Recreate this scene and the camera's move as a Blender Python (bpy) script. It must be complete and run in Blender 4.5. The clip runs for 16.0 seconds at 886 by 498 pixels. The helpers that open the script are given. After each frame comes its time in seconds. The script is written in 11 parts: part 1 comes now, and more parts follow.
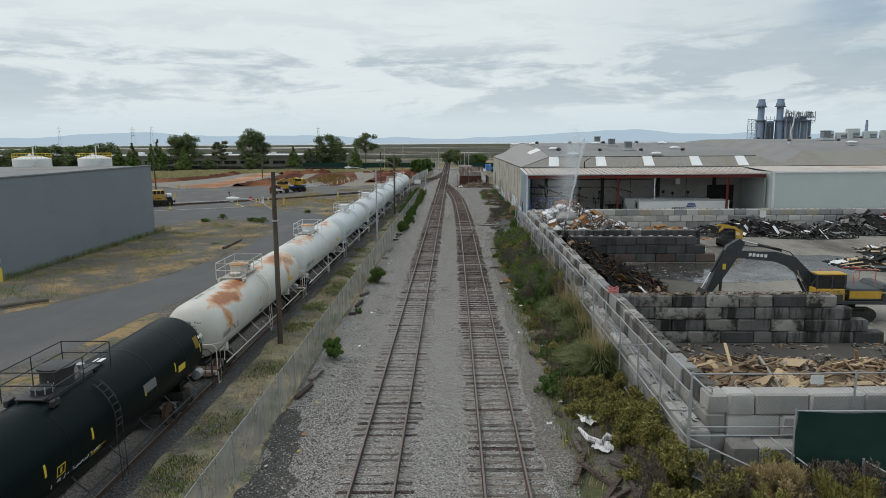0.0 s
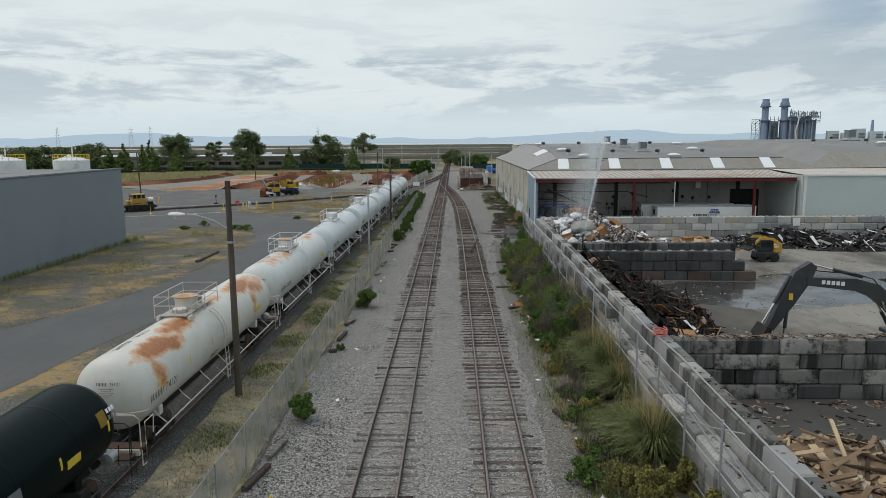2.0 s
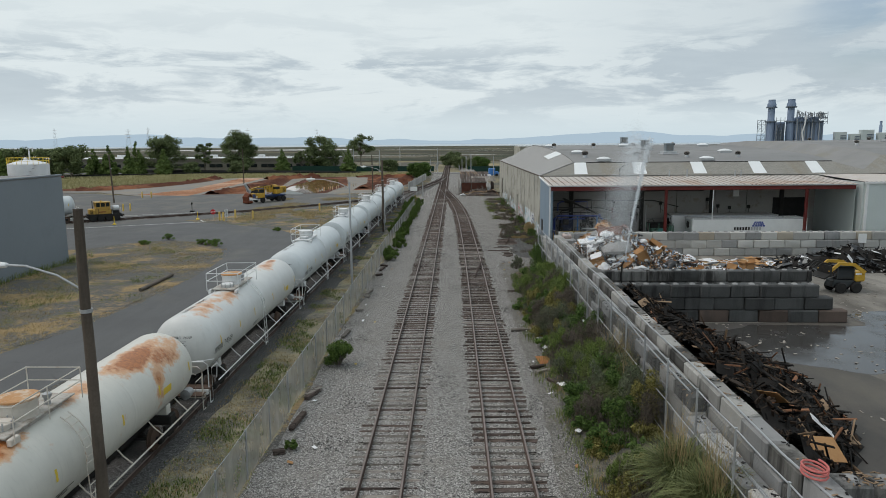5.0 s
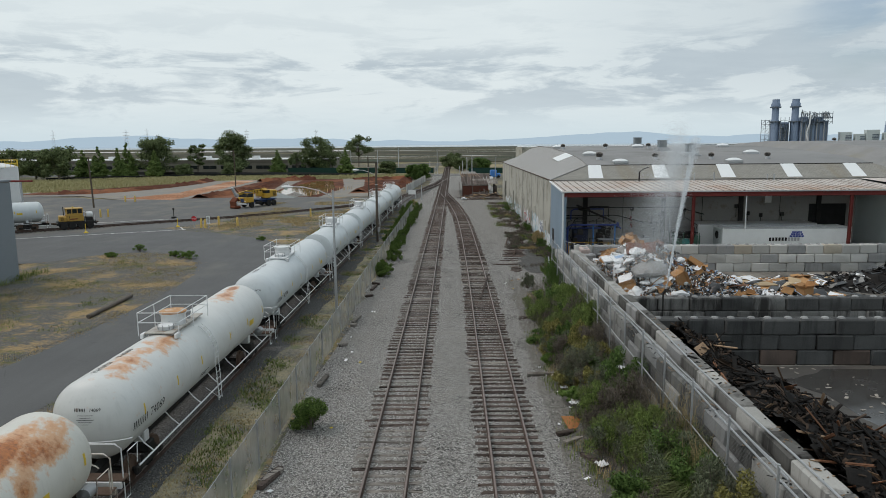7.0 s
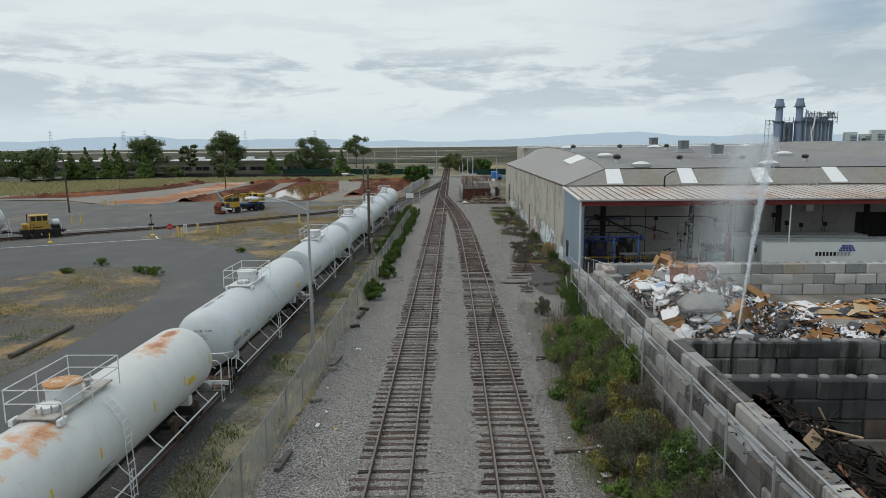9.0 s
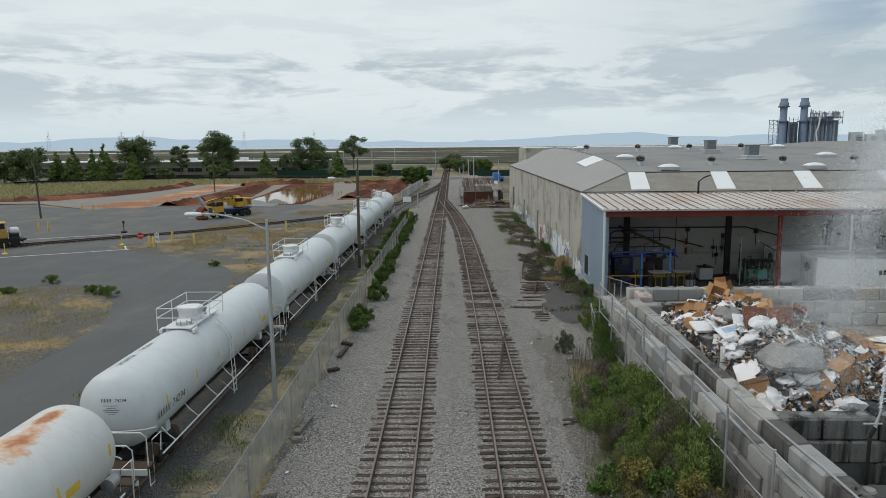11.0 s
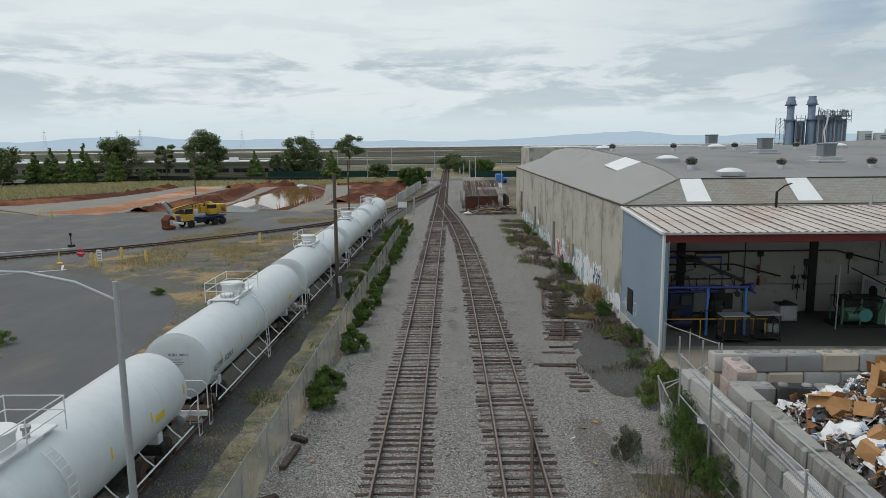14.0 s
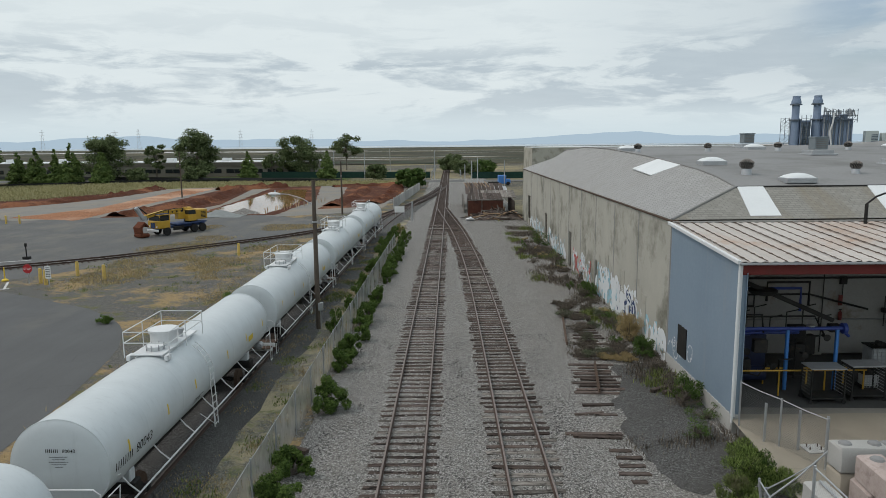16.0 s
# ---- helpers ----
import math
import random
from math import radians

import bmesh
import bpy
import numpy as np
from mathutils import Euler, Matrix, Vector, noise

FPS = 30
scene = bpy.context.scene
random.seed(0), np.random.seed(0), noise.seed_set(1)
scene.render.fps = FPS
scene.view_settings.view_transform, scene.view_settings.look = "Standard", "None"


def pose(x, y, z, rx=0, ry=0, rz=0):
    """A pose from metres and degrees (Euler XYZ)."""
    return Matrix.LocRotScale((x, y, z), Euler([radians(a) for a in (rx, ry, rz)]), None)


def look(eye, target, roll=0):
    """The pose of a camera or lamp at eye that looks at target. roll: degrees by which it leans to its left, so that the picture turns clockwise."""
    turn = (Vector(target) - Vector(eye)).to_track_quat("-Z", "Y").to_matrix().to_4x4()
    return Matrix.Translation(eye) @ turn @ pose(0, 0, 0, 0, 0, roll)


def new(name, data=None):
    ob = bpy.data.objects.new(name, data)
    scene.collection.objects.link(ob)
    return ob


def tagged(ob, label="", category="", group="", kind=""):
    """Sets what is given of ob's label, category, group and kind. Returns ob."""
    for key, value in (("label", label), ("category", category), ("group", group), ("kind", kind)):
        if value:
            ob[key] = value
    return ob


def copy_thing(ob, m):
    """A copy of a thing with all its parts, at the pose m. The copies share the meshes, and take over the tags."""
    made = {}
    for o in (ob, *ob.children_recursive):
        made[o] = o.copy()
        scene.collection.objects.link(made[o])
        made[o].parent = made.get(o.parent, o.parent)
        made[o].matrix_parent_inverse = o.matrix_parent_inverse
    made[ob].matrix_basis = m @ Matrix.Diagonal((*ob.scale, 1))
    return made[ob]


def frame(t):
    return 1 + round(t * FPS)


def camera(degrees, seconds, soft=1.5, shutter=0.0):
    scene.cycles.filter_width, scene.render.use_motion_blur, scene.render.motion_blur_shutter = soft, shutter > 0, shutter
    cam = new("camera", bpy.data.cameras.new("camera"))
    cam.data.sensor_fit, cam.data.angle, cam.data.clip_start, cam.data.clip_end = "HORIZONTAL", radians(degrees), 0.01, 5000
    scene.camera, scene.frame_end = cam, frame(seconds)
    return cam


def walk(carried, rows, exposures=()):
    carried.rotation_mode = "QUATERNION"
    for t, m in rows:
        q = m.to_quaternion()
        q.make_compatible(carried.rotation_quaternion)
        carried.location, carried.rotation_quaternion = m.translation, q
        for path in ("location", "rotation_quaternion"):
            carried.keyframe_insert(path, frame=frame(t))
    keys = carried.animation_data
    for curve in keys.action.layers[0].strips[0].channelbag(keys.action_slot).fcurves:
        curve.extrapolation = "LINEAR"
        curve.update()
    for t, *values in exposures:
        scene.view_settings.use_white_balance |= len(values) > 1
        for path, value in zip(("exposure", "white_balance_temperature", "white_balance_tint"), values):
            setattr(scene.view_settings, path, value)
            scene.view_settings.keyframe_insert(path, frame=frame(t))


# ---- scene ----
cam = camera(66.1, 16.0, soft=0.7)
METRES, EYE, TILT, LEAN, TURN = 69.0, 11.85, 0.0, 0.0, 0.88
ROWS = [
    (0.0, 0.0, 0.0, 0.0, -0.06, -9.04, 0.39),
    (0.5, 0.0002, 0.03, 0.0, -0.06, -9.03, 0.39),
    (1.0, 0.0004, 0.06, 0.0, -0.06, -9.03, 0.39),
    (1.5, 0.0004, 0.0904, -0.0002, -0.06, -9.02, 0.39),
    (2.0, 0.0002, 0.1209, 0.0, -0.06, -9.01, 0.41),
    (2.5, 0.0001, 0.1515, 0.0, -0.07, -8.99, 0.41),
    (3.0, 0.0, 0.182, -0.0001, -0.08, -8.97, 0.41),
    (3.5, 0.0003, 0.2127, 0.0002, -0.08, -8.96, 0.41),
    (4.0, 0.0005, 0.2433, -0.0001, -0.08, -8.93, 0.4),
    (6.5, 0.0016, 0.3935, -0.0003, -0.09, -8.84, 0.5),
    (7.0, 0.0012, 0.4232, -0.0003, -0.1, -8.82, 0.51),
    (7.5, 0.001, 0.453, 0.0, -0.12, -8.81, 0.53),
    (8.0, 0.001, 0.4836, 0.0004, -0.13, -8.81, 0.53),
    (8.5, 0.0012, 0.5153, 0.0006, -0.14, -8.79, 0.51),
    (9.0, 0.0012, 0.5478, 0.0007, -0.15, -8.8, 0.53),
    (11.5, 0.0018, 0.7074, -0.0001, -0.19, -8.76, 0.56),
    (12.0, 0.002, 0.7399, -0.0002, -0.19, -8.77, 0.57),
    (12.5, 0.0017, 0.7723, -0.0004, -0.2, -8.79, 0.58),
    (13.0, 0.0016, 0.8047, -0.0005, -0.22, -8.8, 0.58),
    (13.5, 0.0022, 0.8374, -0.0008, -0.22, -8.8, 0.6),
    (14.0, 0.0026, 0.8697, -0.0006, -0.24, -8.81, 0.61),
    (14.5, 0.0028, 0.9022, -0.0008, -0.25, -8.8, 0.59),
    (15.0, 0.0021, 0.9344, -0.0008, -0.26, -8.81, 0.56),
    (15.5, 0.0013, 0.9674, -0.0011, -0.27, -8.82, 0.59),
    (16.0, 0.0011, 0.9999, -0.0011, -0.27, -8.81, 0.58),
]
walk(cam, [(t, pose(0, 0, EYE, TILT, LEAN, TURN) @ pose(METRES * x, METRES * y, METRES * z, 90 + pitch, roll, yaw)) for t, x, y, z, yaw, pitch, roll in ROWS])

# ---------- world, sun, exposure ----------
SUN_EL, SUN_AZ = 54.0, -92.0          # degrees; azimuth clockwise from +y
world = bpy.data.worlds.new("overcast_sky")
scene.world = world
world.use_nodes = True
wn, wl = world.node_tree.nodes, world.node_tree.links
wn.clear()
w_out = wn.new("ShaderNodeOutputWorld")
w_bg = wn.new("ShaderNodeBackground")
w_sky = wn.new("ShaderNodeTexSky")
w_sky.sky_type = "NISHITA"
w_sky.sun_disc = False
w_sky.sun_elevation = radians(SUN_EL)
w_sky.sun_rotation = radians(SUN_AZ)
w_sky.air_density, w_sky.dust_density, w_sky.ozone_density = 1.0, 1.5, 1.0


def wmath(op, a, b=None, clamp=False):
    n = wn.new("ShaderNodeMath")
    n.operation, n.use_clamp = op, clamp
    for i, v in enumerate((a, b)):
        if v is None:
            continue
        if isinstance(v, (int, float)):
            n.inputs[i].default_value = v
        else:
            wl.new(v, n.inputs[i])
    return n.outputs[0]


def wmix(fac, a, b):
    n = wn.new("ShaderNodeMix")
    n.data_type = "RGBA"
    for sock, v in ((n.inputs[0], fac), (n.inputs[6], a), (n.inputs[7], b)):
        if isinstance(v, tuple):
            sock.default_value = (*v, 1)
        elif isinstance(v, (int, float)):
            sock.default_value = v
        else:
            wl.new(v, sock)
    return n.outputs[2]


def wramp(fac, stops):
    n = wn.new("ShaderNodeValToRGB")
    el = n.color_ramp.elements
    while len(el) < len(stops):
        el.new(0.5)
    for e, (p, v) in zip(el, stops):
        e.position = p
        e.color = (v, v, v, 1)
    wl.new(fac, n.inputs[0])
    return n.outputs[0]


w_tc = wn.new("ShaderNodeTexCoord")
w_sep = wn.new("ShaderNodeSeparateXYZ")
wl.new(w_tc.outputs["Generated"], w_sep.inputs[0])
up = wmath("MAXIMUM", w_sep.outputs[2], 0.0)
den = wmath("ADD", up, 0.09)
w_comb = wn.new("ShaderNodeCombineXYZ")
wl.new(wmath("DIVIDE", w_sep.outputs[0], den), w_comb.inputs[0])
wl.new(wmath("DIVIDE", w_sep.outputs[1], den), w_comb.inputs[1])


def wnoise(scale, detail, rough, offset):
    mp = wn.new("ShaderNodeMapping")
    mp.inputs["Location"].default_value = offset
    mp.inputs["Scale"].default_value = (scale, scale * 1.25, 1)
    wl.new(w_comb.outputs[0], mp.inputs[0])
    n = wn.new("ShaderNodeTexNoise")
    n.inputs["Scale"].default_value = 1.0
    n.inputs["Detail"].default_value = detail
    n.inputs["Roughness"].default_value = rough
    wl.new(mp.outputs[0], n.inputs["Vector"])
    return n.outputs[0]


def wlump(scale, detail, rough, offset):
    mp = wn.new("ShaderNodeMapping")
    mp.inputs["Location"].default_value = offset
    mp.inputs["Scale"].default_value = scale
    wl.new(w_tc.outputs["Generated"], mp.inputs[0])
    n = wn.new("ShaderNodeTexNoise")
    n.inputs["Scale"].default_value = 1.0
    n.inputs["Detail"].default_value = detail
    n.inputs["Roughness"].default_value = rough
    n.inputs["Distortion"].default_value = 0.35
    wl.new(mp.outputs[0], n.inputs["Vector"])
    return n.outputs[0]


band = wramp(up, [(0.02, 0.1), (0.05, 0.75), (0.11, 1.0), (0.145, 0.3), (0.18, 0.15), (0.3, 0.7)])
dark_cloud = wmath("MULTIPLY", wramp(wlump((7.0, 7.0, 33.0), 10, 0.62, (1.3, 0.4, 2.2)), [(0.46, 0.0), (0.57, 1.0)]), band)
dark_cloud = wmath("ADD", dark_cloud, wmath("MULTIPLY", wramp(w_sep.outputs[0], [(0.1, 0.0), (0.5, 0.7)]), wramp(up, [(0.03, 0.0), (0.10, 1.0)])), True)
wisps = wramp(wnoise(2.6, 9, 0.62, (0.4, 7.3, 0)), [(0.40, 0.0), (0.70, 1.0)])
gap = wmath("MULTIPLY", wramp(wnoise(0.33, 4, 0.5, (9.2, 4.1, 0)), [(0.58, 0.0), (0.72, 0.8)]), wramp(up, [(0.20, 0.0), (0.35, 1.0)]))
w_dot = wn.new("ShaderNodeVectorMath")
w_dot.operation = "DOT_PRODUCT"
wl.new(w_tc.outputs["Generated"], w_dot.inputs[0])
w_dot.inputs[1].default_value = Vector((0.53, 0.83, 0.185)).normalized()
blue_hole = wmath("MULTIPLY", wramp(w_dot.outputs["Value"], [(0.9905, 0.0), (0.9985, 0.75)]), wramp(wlump((6, 6, 22), 6, 0.55, (4.4, 0.2, 0.7)), [(0.38, 0.0), (0.55, 1.0)]))
gap = wmath("MAXIMUM", gap, blue_hole)
cloud = wmix(wmath("MULTIPLY", dark_cloud, 0.9), (6.95, 7.65, 7.85), (4.3, 5.05, 5.6))
cloud = wmix(wmath("MULTIPLY", wisps, 0.22), cloud, (5.9, 6.7, 7.1))
low = wramp(up, [(0.0, 1.0), (0.06, 0.0)])
cloud = wmix(wmath("MULTIPLY", low, 0.8), cloud, (5.5, 6.6, 7.15))
sky_col = wmix(wmath("SUBTRACT", 1.0, gap), w_sky.outputs[0], cloud)
wl.new(sky_col, w_bg.inputs[0])
zenith = wmath("ADD", 1.0, wmath("MULTIPLY", wmath("MAXIMUM", wmath("SUBTRACT", up, 0.2), 0.0), 0.3))
wl.new(wmath("MULTIPLY", zenith, 0.105), w_bg.inputs[1])
wl.new(w_bg.outputs[0], w_out.inputs[0])

sun = new("sun", bpy.data.lights.new("sun", "SUN"))
sun.data.energy, sun.data.angle, sun.data.color = 1.0, radians(24), (1.0, 0.865, 0.80)
az, el = radians(SUN_AZ), radians(SUN_EL)
sun.matrix_world = look((0, 0, 60), (-math.sin(az) * math.cos(el), -math.cos(az) * math.cos(el), 60 - math.sin(el)))
scene.view_settings.exposure = 0.0

# ---------- materials ----------
class Nodes:
    """Short-hand for a material's node tree."""

    def __init__(self, name):
        self.m = bpy.data.materials.new(name)
        self.m.use_nodes = True
        self.t = self.m.node_tree
        self.b = self.t.nodes["Principled BSDF"]
        self.tc = self.t.nodes.new("ShaderNodeTexCoord")

    def n(self, kind):
        return self.t.nodes.new(kind)

    def put(self, sock, v):
        if isinstance(v, tuple):
            sock.default_value = (*v, 1) if len(v) == 3 and sock.type == "RGBA" else v
        elif isinstance(v, (int, float)):
            sock.default_value = v
        else:
            self.t.links.new(v, sock)

    def coord(self, scale=(1, 1, 1), which="Object", rot=(0, 0, 0)):
        mp = self.n("ShaderNodeMapping")
        mp.inputs["Scale"].default_value = scale
        mp.inputs["Rotation"].default_value = rot
        self.put(mp.inputs[0], self.tc.outputs[which])
        return mp.outputs[0]

    def world_pos(self, scale=(1, 1, 1)):
        g = self.n("ShaderNodeNewGeometry")
        mp = self.n("ShaderNodeMapping")
        mp.inputs["Scale"].default_value = scale
        self.put(mp.inputs[0], g.outputs["Position"])
        return mp.outputs[0]

    def noise(self, scale, vec, detail=4, rough=0.55):
        n = self.n("ShaderNodeTexNoise")
        n.inputs["Scale"].default_value = scale
        n.inputs["Detail"].default_value = detail
        n.inputs["Roughness"].default_value = rough
        self.put(n.inputs["Vector"], vec)
        return n.outputs[0]

    def voronoi(self, scale, vec, out="Distance", feature="F1"):
        n = self.n("ShaderNodeTexVoronoi")
        n.feature = feature
        n.inputs["Scale"].default_value = scale
        self.put(n.inputs["Vector"], vec)
        return n.outputs[out]

    def ramp(self, fac, lo, hi, a=0.0, b=1.0):
        n = self.n("ShaderNodeMapRange")
        for i, v in enumerate((lo, hi, a, b)):
            n.inputs[1 + i].default_value = v
        self.put(n.inputs[0], fac)
        return n.outputs[0]

    def math(self, op, a, b=0.0):
        n = self.n("ShaderNodeMath")
        n.operation = op
        self.put(n.inputs[0], a)
        self.put(n.inputs[1], b)
        return n.outputs[0]

    def mix(self, fac, a, b, mode="MIX"):
        n = self.n("ShaderNodeMix")
        n.data_type, n.blend_type = "RGBA", mode
        for sock, v in ((n.inputs[0], fac), (n.inputs[6], a), (n.inputs[7], b)):
            self.put(sock, v)
        return n.outputs[2]

    def bump(self, height, strength, distance):
        n = self.n("ShaderNodeBump")
        n.inputs["Strength"].default_value = strength
        n.inputs["Distance"].default_value = distance
        self.put(n.inputs["Height"], height)
        self.put(self.b.inputs["Normal"], n.outputs[0])

    def random(self):
        return self.n("ShaderNodeObjectInfo").outputs["Random"]

    def island(self):
        return self.n("ShaderNodeNewGeometry").outputs["Random Per Island"]

    def done(self, col, rough=0.8, metal=0.0, spec=None):
        self.put(self.b.inputs["Base Color"], col)
        self.put(self.b.inputs["Roughness"], rough)
        self.put(self.b.inputs["Metallic"], metal)
        if spec is not None:
            self.put(self.b.inputs["Specular IOR Level"], spec)
        return self.m


def surface(name, a, b, big=0.6, fine=14.0, stain=None, stain_at=(0.55, 0.75), stain_scale=0.9, rough=0.8, metal=0.0,
            bump=0.25, depth=0.01, vary=0.0, per="object", streak=False):
    """A two-tone weathered surface: broad patches, fine grain, optional stains and per-piece variation."""
    k = Nodes(name)
    v = k.world_pos()
    grain = k.noise(fine, v, 5, 0.65)
    patch = k.noise(big, v, 4, 0.6)
    f = k.math("ADD", k.math("MULTIPLY", k.ramp(patch, 0.3, 0.7), 0.6), k.math("MULTIPLY", k.ramp(grain, 0.3, 0.7), 0.4))
    col = k.mix(f, a, b)
    if stain:
        sv = k.world_pos((1, 1, 0.12)) if streak else v
        s = k.ramp(k.noise(stain_scale, sv, 7, 0.68), *stain_at)
        col = k.mix(s, col, stain)
    if vary:
        r = k.random() if per == "object" else k.island()
        hsv = k.n("ShaderNodeHueSaturation")
        k.put(hsv.inputs["Value"], k.ramp(r, 0, 1, 1 - vary, 1 + vary))
        k.put(hsv.inputs["Color"], col)
        col = hsv.outputs[0]
    if bump:
        k.bump(grain, bump, depth)
    return k.done(col, rough, metal, 0.5 if rough < 0.6 else 0.14)


def tie_material(name, a, b, crack, vary):
    """Old tie timber: grain and splits along its length, brown stains, every tie of its own shade."""
    k = Nodes(name)
    v, along_v = k.world_pos(), k.world_pos((0.07, 1, 1))
    grain = k.noise(26, along_v, 5, 0.7)
    col = k.mix(k.ramp(grain, 0.32, 0.68), a, b)
    col = k.mix(k.ramp(k.noise(1.6, v, 5, 0.7), 0.5, 0.72, 0, 0.6), col, (0.105, 0.072, 0.052))
    col = k.mix(k.ramp(k.noise(15, k.world_pos((0.1, 1, 1)), 3, 0.6), 0.56, 0.64, 0, 0.9), col, crack)
    col = k.mix(k.ramp(k.noise(5.0, v, 5, 0.75), 0.56, 0.7, 0, 0.7), col, crack)
    hsv = k.n("ShaderNodeHueSaturation")
    k.put(hsv.inputs["Value"], k.ramp(k.random(), 0, 1, 1 - vary, 1 + vary))
    k.put(hsv.inputs["Color"], col)
    k.bump(grain, 0.9, 0.03)
    return k.done(hsv.outputs[0], 0.93, 0, 0.1)


def ballast_material(name, a, b, patch_col, patch_at=(0.5, 0.7)):
    k = Nodes(name)
    v = k.world_pos()
    cells = k.voronoi(21.0, v, "Color")
    sep = k.n("ShaderNodeSeparateColor")
    k.put(sep.inputs[0], cells)
    edge = k.voronoi(21.0, v, "Distance")
    small = k.noise(45, v, 3, 0.6)
    col = k.mix(k.ramp(sep.outputs[0], 0.0, 1.0), a, b)
    col = k.mix(k.ramp(edge, 0.3, 0.75, 0.0, 0.9), col, (0.03, 0.028, 0.026))
    col = k.mix(k.ramp(k.noise(0.35, v, 6, 0.62), *patch_at), col, patch_col)
    col = k.mix(k.ramp(k.noise(2.2, v, 5, 0.7), 0.42, 0.68, 0, 0.55), col, patch_col)
    col = k.mix(k.ramp(k.noise(7.0, v, 4, 0.75), 0.5, 0.64, 0, 0.8), col, (0.045, 0.042, 0.038))
    col = k.mix(k.ramp(k.noise(13.0, v, 3, 0.7), 0.56, 0.7, 0, 0.7), col, tuple(min(1, c * 1.25) for c in b))
    sep2 = k.n("ShaderNodeSeparateXYZ")
    k.put(sep2.inputs[0], v)
    older = k.math("ADD", sep2.outputs[1], k.math("MULTIPLY", k.noise(0.12, v, 5, 0.65), 44.0))
    col = k.mix(k.ramp(older, 62, 98, 0, 0.2), col, (0.09, 0.084, 0.075))
    k.bump(k.math("SUBTRACT", k.math("MULTIPLY", small, 0.3), edge), 1.0, 0.045)
    return k.done(col, 0.92, 0, 0.12)


def earth_material(name, dirt, dry, green, dry_at, green_at, scale=0.16):
    """Bare earth with patches of dry and green growth."""
    k = Nodes(name)
    v = k.world_pos()
    speck = k.math("SUBTRACT", k.math("MULTIPLY", k.noise(2.6, v, 7, 0.75), 0.55), 0.275)
    n1 = k.math("ADD", k.noise(scale, v, 8, 0.68), speck)
    n2 = k.math("ADD", k.noise(scale * 1.7, k.world_pos((1, 1.3, 1)), 8, 0.7), speck)
    g = k.noise(22, v, 4, 0.7)
    peb = k.voronoi(13, v, "Distance")
    col = k.mix(k.ramp(g, 0.3, 0.7), tuple(c * 0.7 for c in dirt), tuple(min(1, c * 1.55) for c in dirt))
    col = k.mix(k.ramp(peb, 0.15, 0.55, 0.0, 0.8), col, tuple(c * 0.3 for c in dirt))
    dcol = k.mix(k.ramp(k.noise(6, v, 5, 0.7), 0.3, 0.7), tuple(c * 0.7 for c in dry), dry)
    col = k.mix(k.ramp(n1, *dry_at), col, dcol)
    gcol = k.mix(k.ramp(k.noise(7, v, 5, 0.7), 0.3, 0.7), tuple(c * 0.6 for c in green), green)
    col = k.mix(k.ramp(n2, *green_at), col, gcol)
    k.bump(k.math("ADD", g, k.math("MULTIPLY", n1, 2.0)), 0.6, 0.05)
    return k.done(col, 0.95, 0, 0.15)


def asphalt_material(name, a, b, dust, dust_at=(0.55, 0.75)):
    k = Nodes(name)
    v = k.world_pos()
    col = k.mix(k.ramp(k.noise(0.25, v, 6, 0.6), 0.3, 0.7), a, b)
    col = k.mix(k.ramp(k.noise(60, v, 3, 0.7), 0.35, 0.7, 0, 0.5), col, tuple(c * 1.5 for c in b))
    crack = k.ramp(k.voronoi(0.35, k.mix(0.12, v, k.n("ShaderNodeTexNoise").outputs[1]), "Distance", "DISTANCE_TO_EDGE"), 0.0, 0.012, 1, 0)
    some = k.ramp(k.noise(0.3, k.world_pos((1, 1.4, 1)), 4, 0.6), 0.52, 0.62, 0, 0.38)
    wear = k.noise(0.9, k.world_pos((1, 0.12, 1)), 6, 0.65)
    col = k.mix(k.ramp(wear, 0.35, 0.65, 0, 0.2), col, tuple(c * 0.72 for c in a))
    col = k.mix(k.math("MULTIPLY", crack, some), col, tuple(c * 0.4 for c in a))
    col = k.mix(k.ramp(k.noise(0.18, k.world_pos((1, 0.5, 1)), 7, 0.65), *dust_at), col, dust)
    k.bump(k.noise(70, v, 3, 0.7), 0.3, 0.01)
    return k.done(col, k.ramp(k.noise(0.5, v, 4), 0.3, 0.7, 0.75, 0.92), 0, 0.3)


def leaf_material(name, a, b, dry=None):
    k = Nodes(name)
    r = k.island()
    col = k.mix(r, a, b)
    if dry:
        col = k.mix(k.ramp(k.noise(0.8, k.world_pos(), 4), 0.5, 0.7), col, dry)
    k.b.inputs["Subsurface Weight"].default_value = 0.0
    tr = k.n("ShaderNodeBsdfTranslucent")
    k.put(tr.inputs[0], col)
    k.done(col, 0.7, 0, 0.1)
    ms = k.n("ShaderNodeMixShader")
    ms.inputs[0].default_value = 0.16
    k.put(ms.inputs[1], k.b.outputs[0])
    k.put(ms.inputs[2], tr.outputs[0])
    k.put(k.t.nodes["Material Output"].inputs[0], ms.outputs[0])
    return k.m


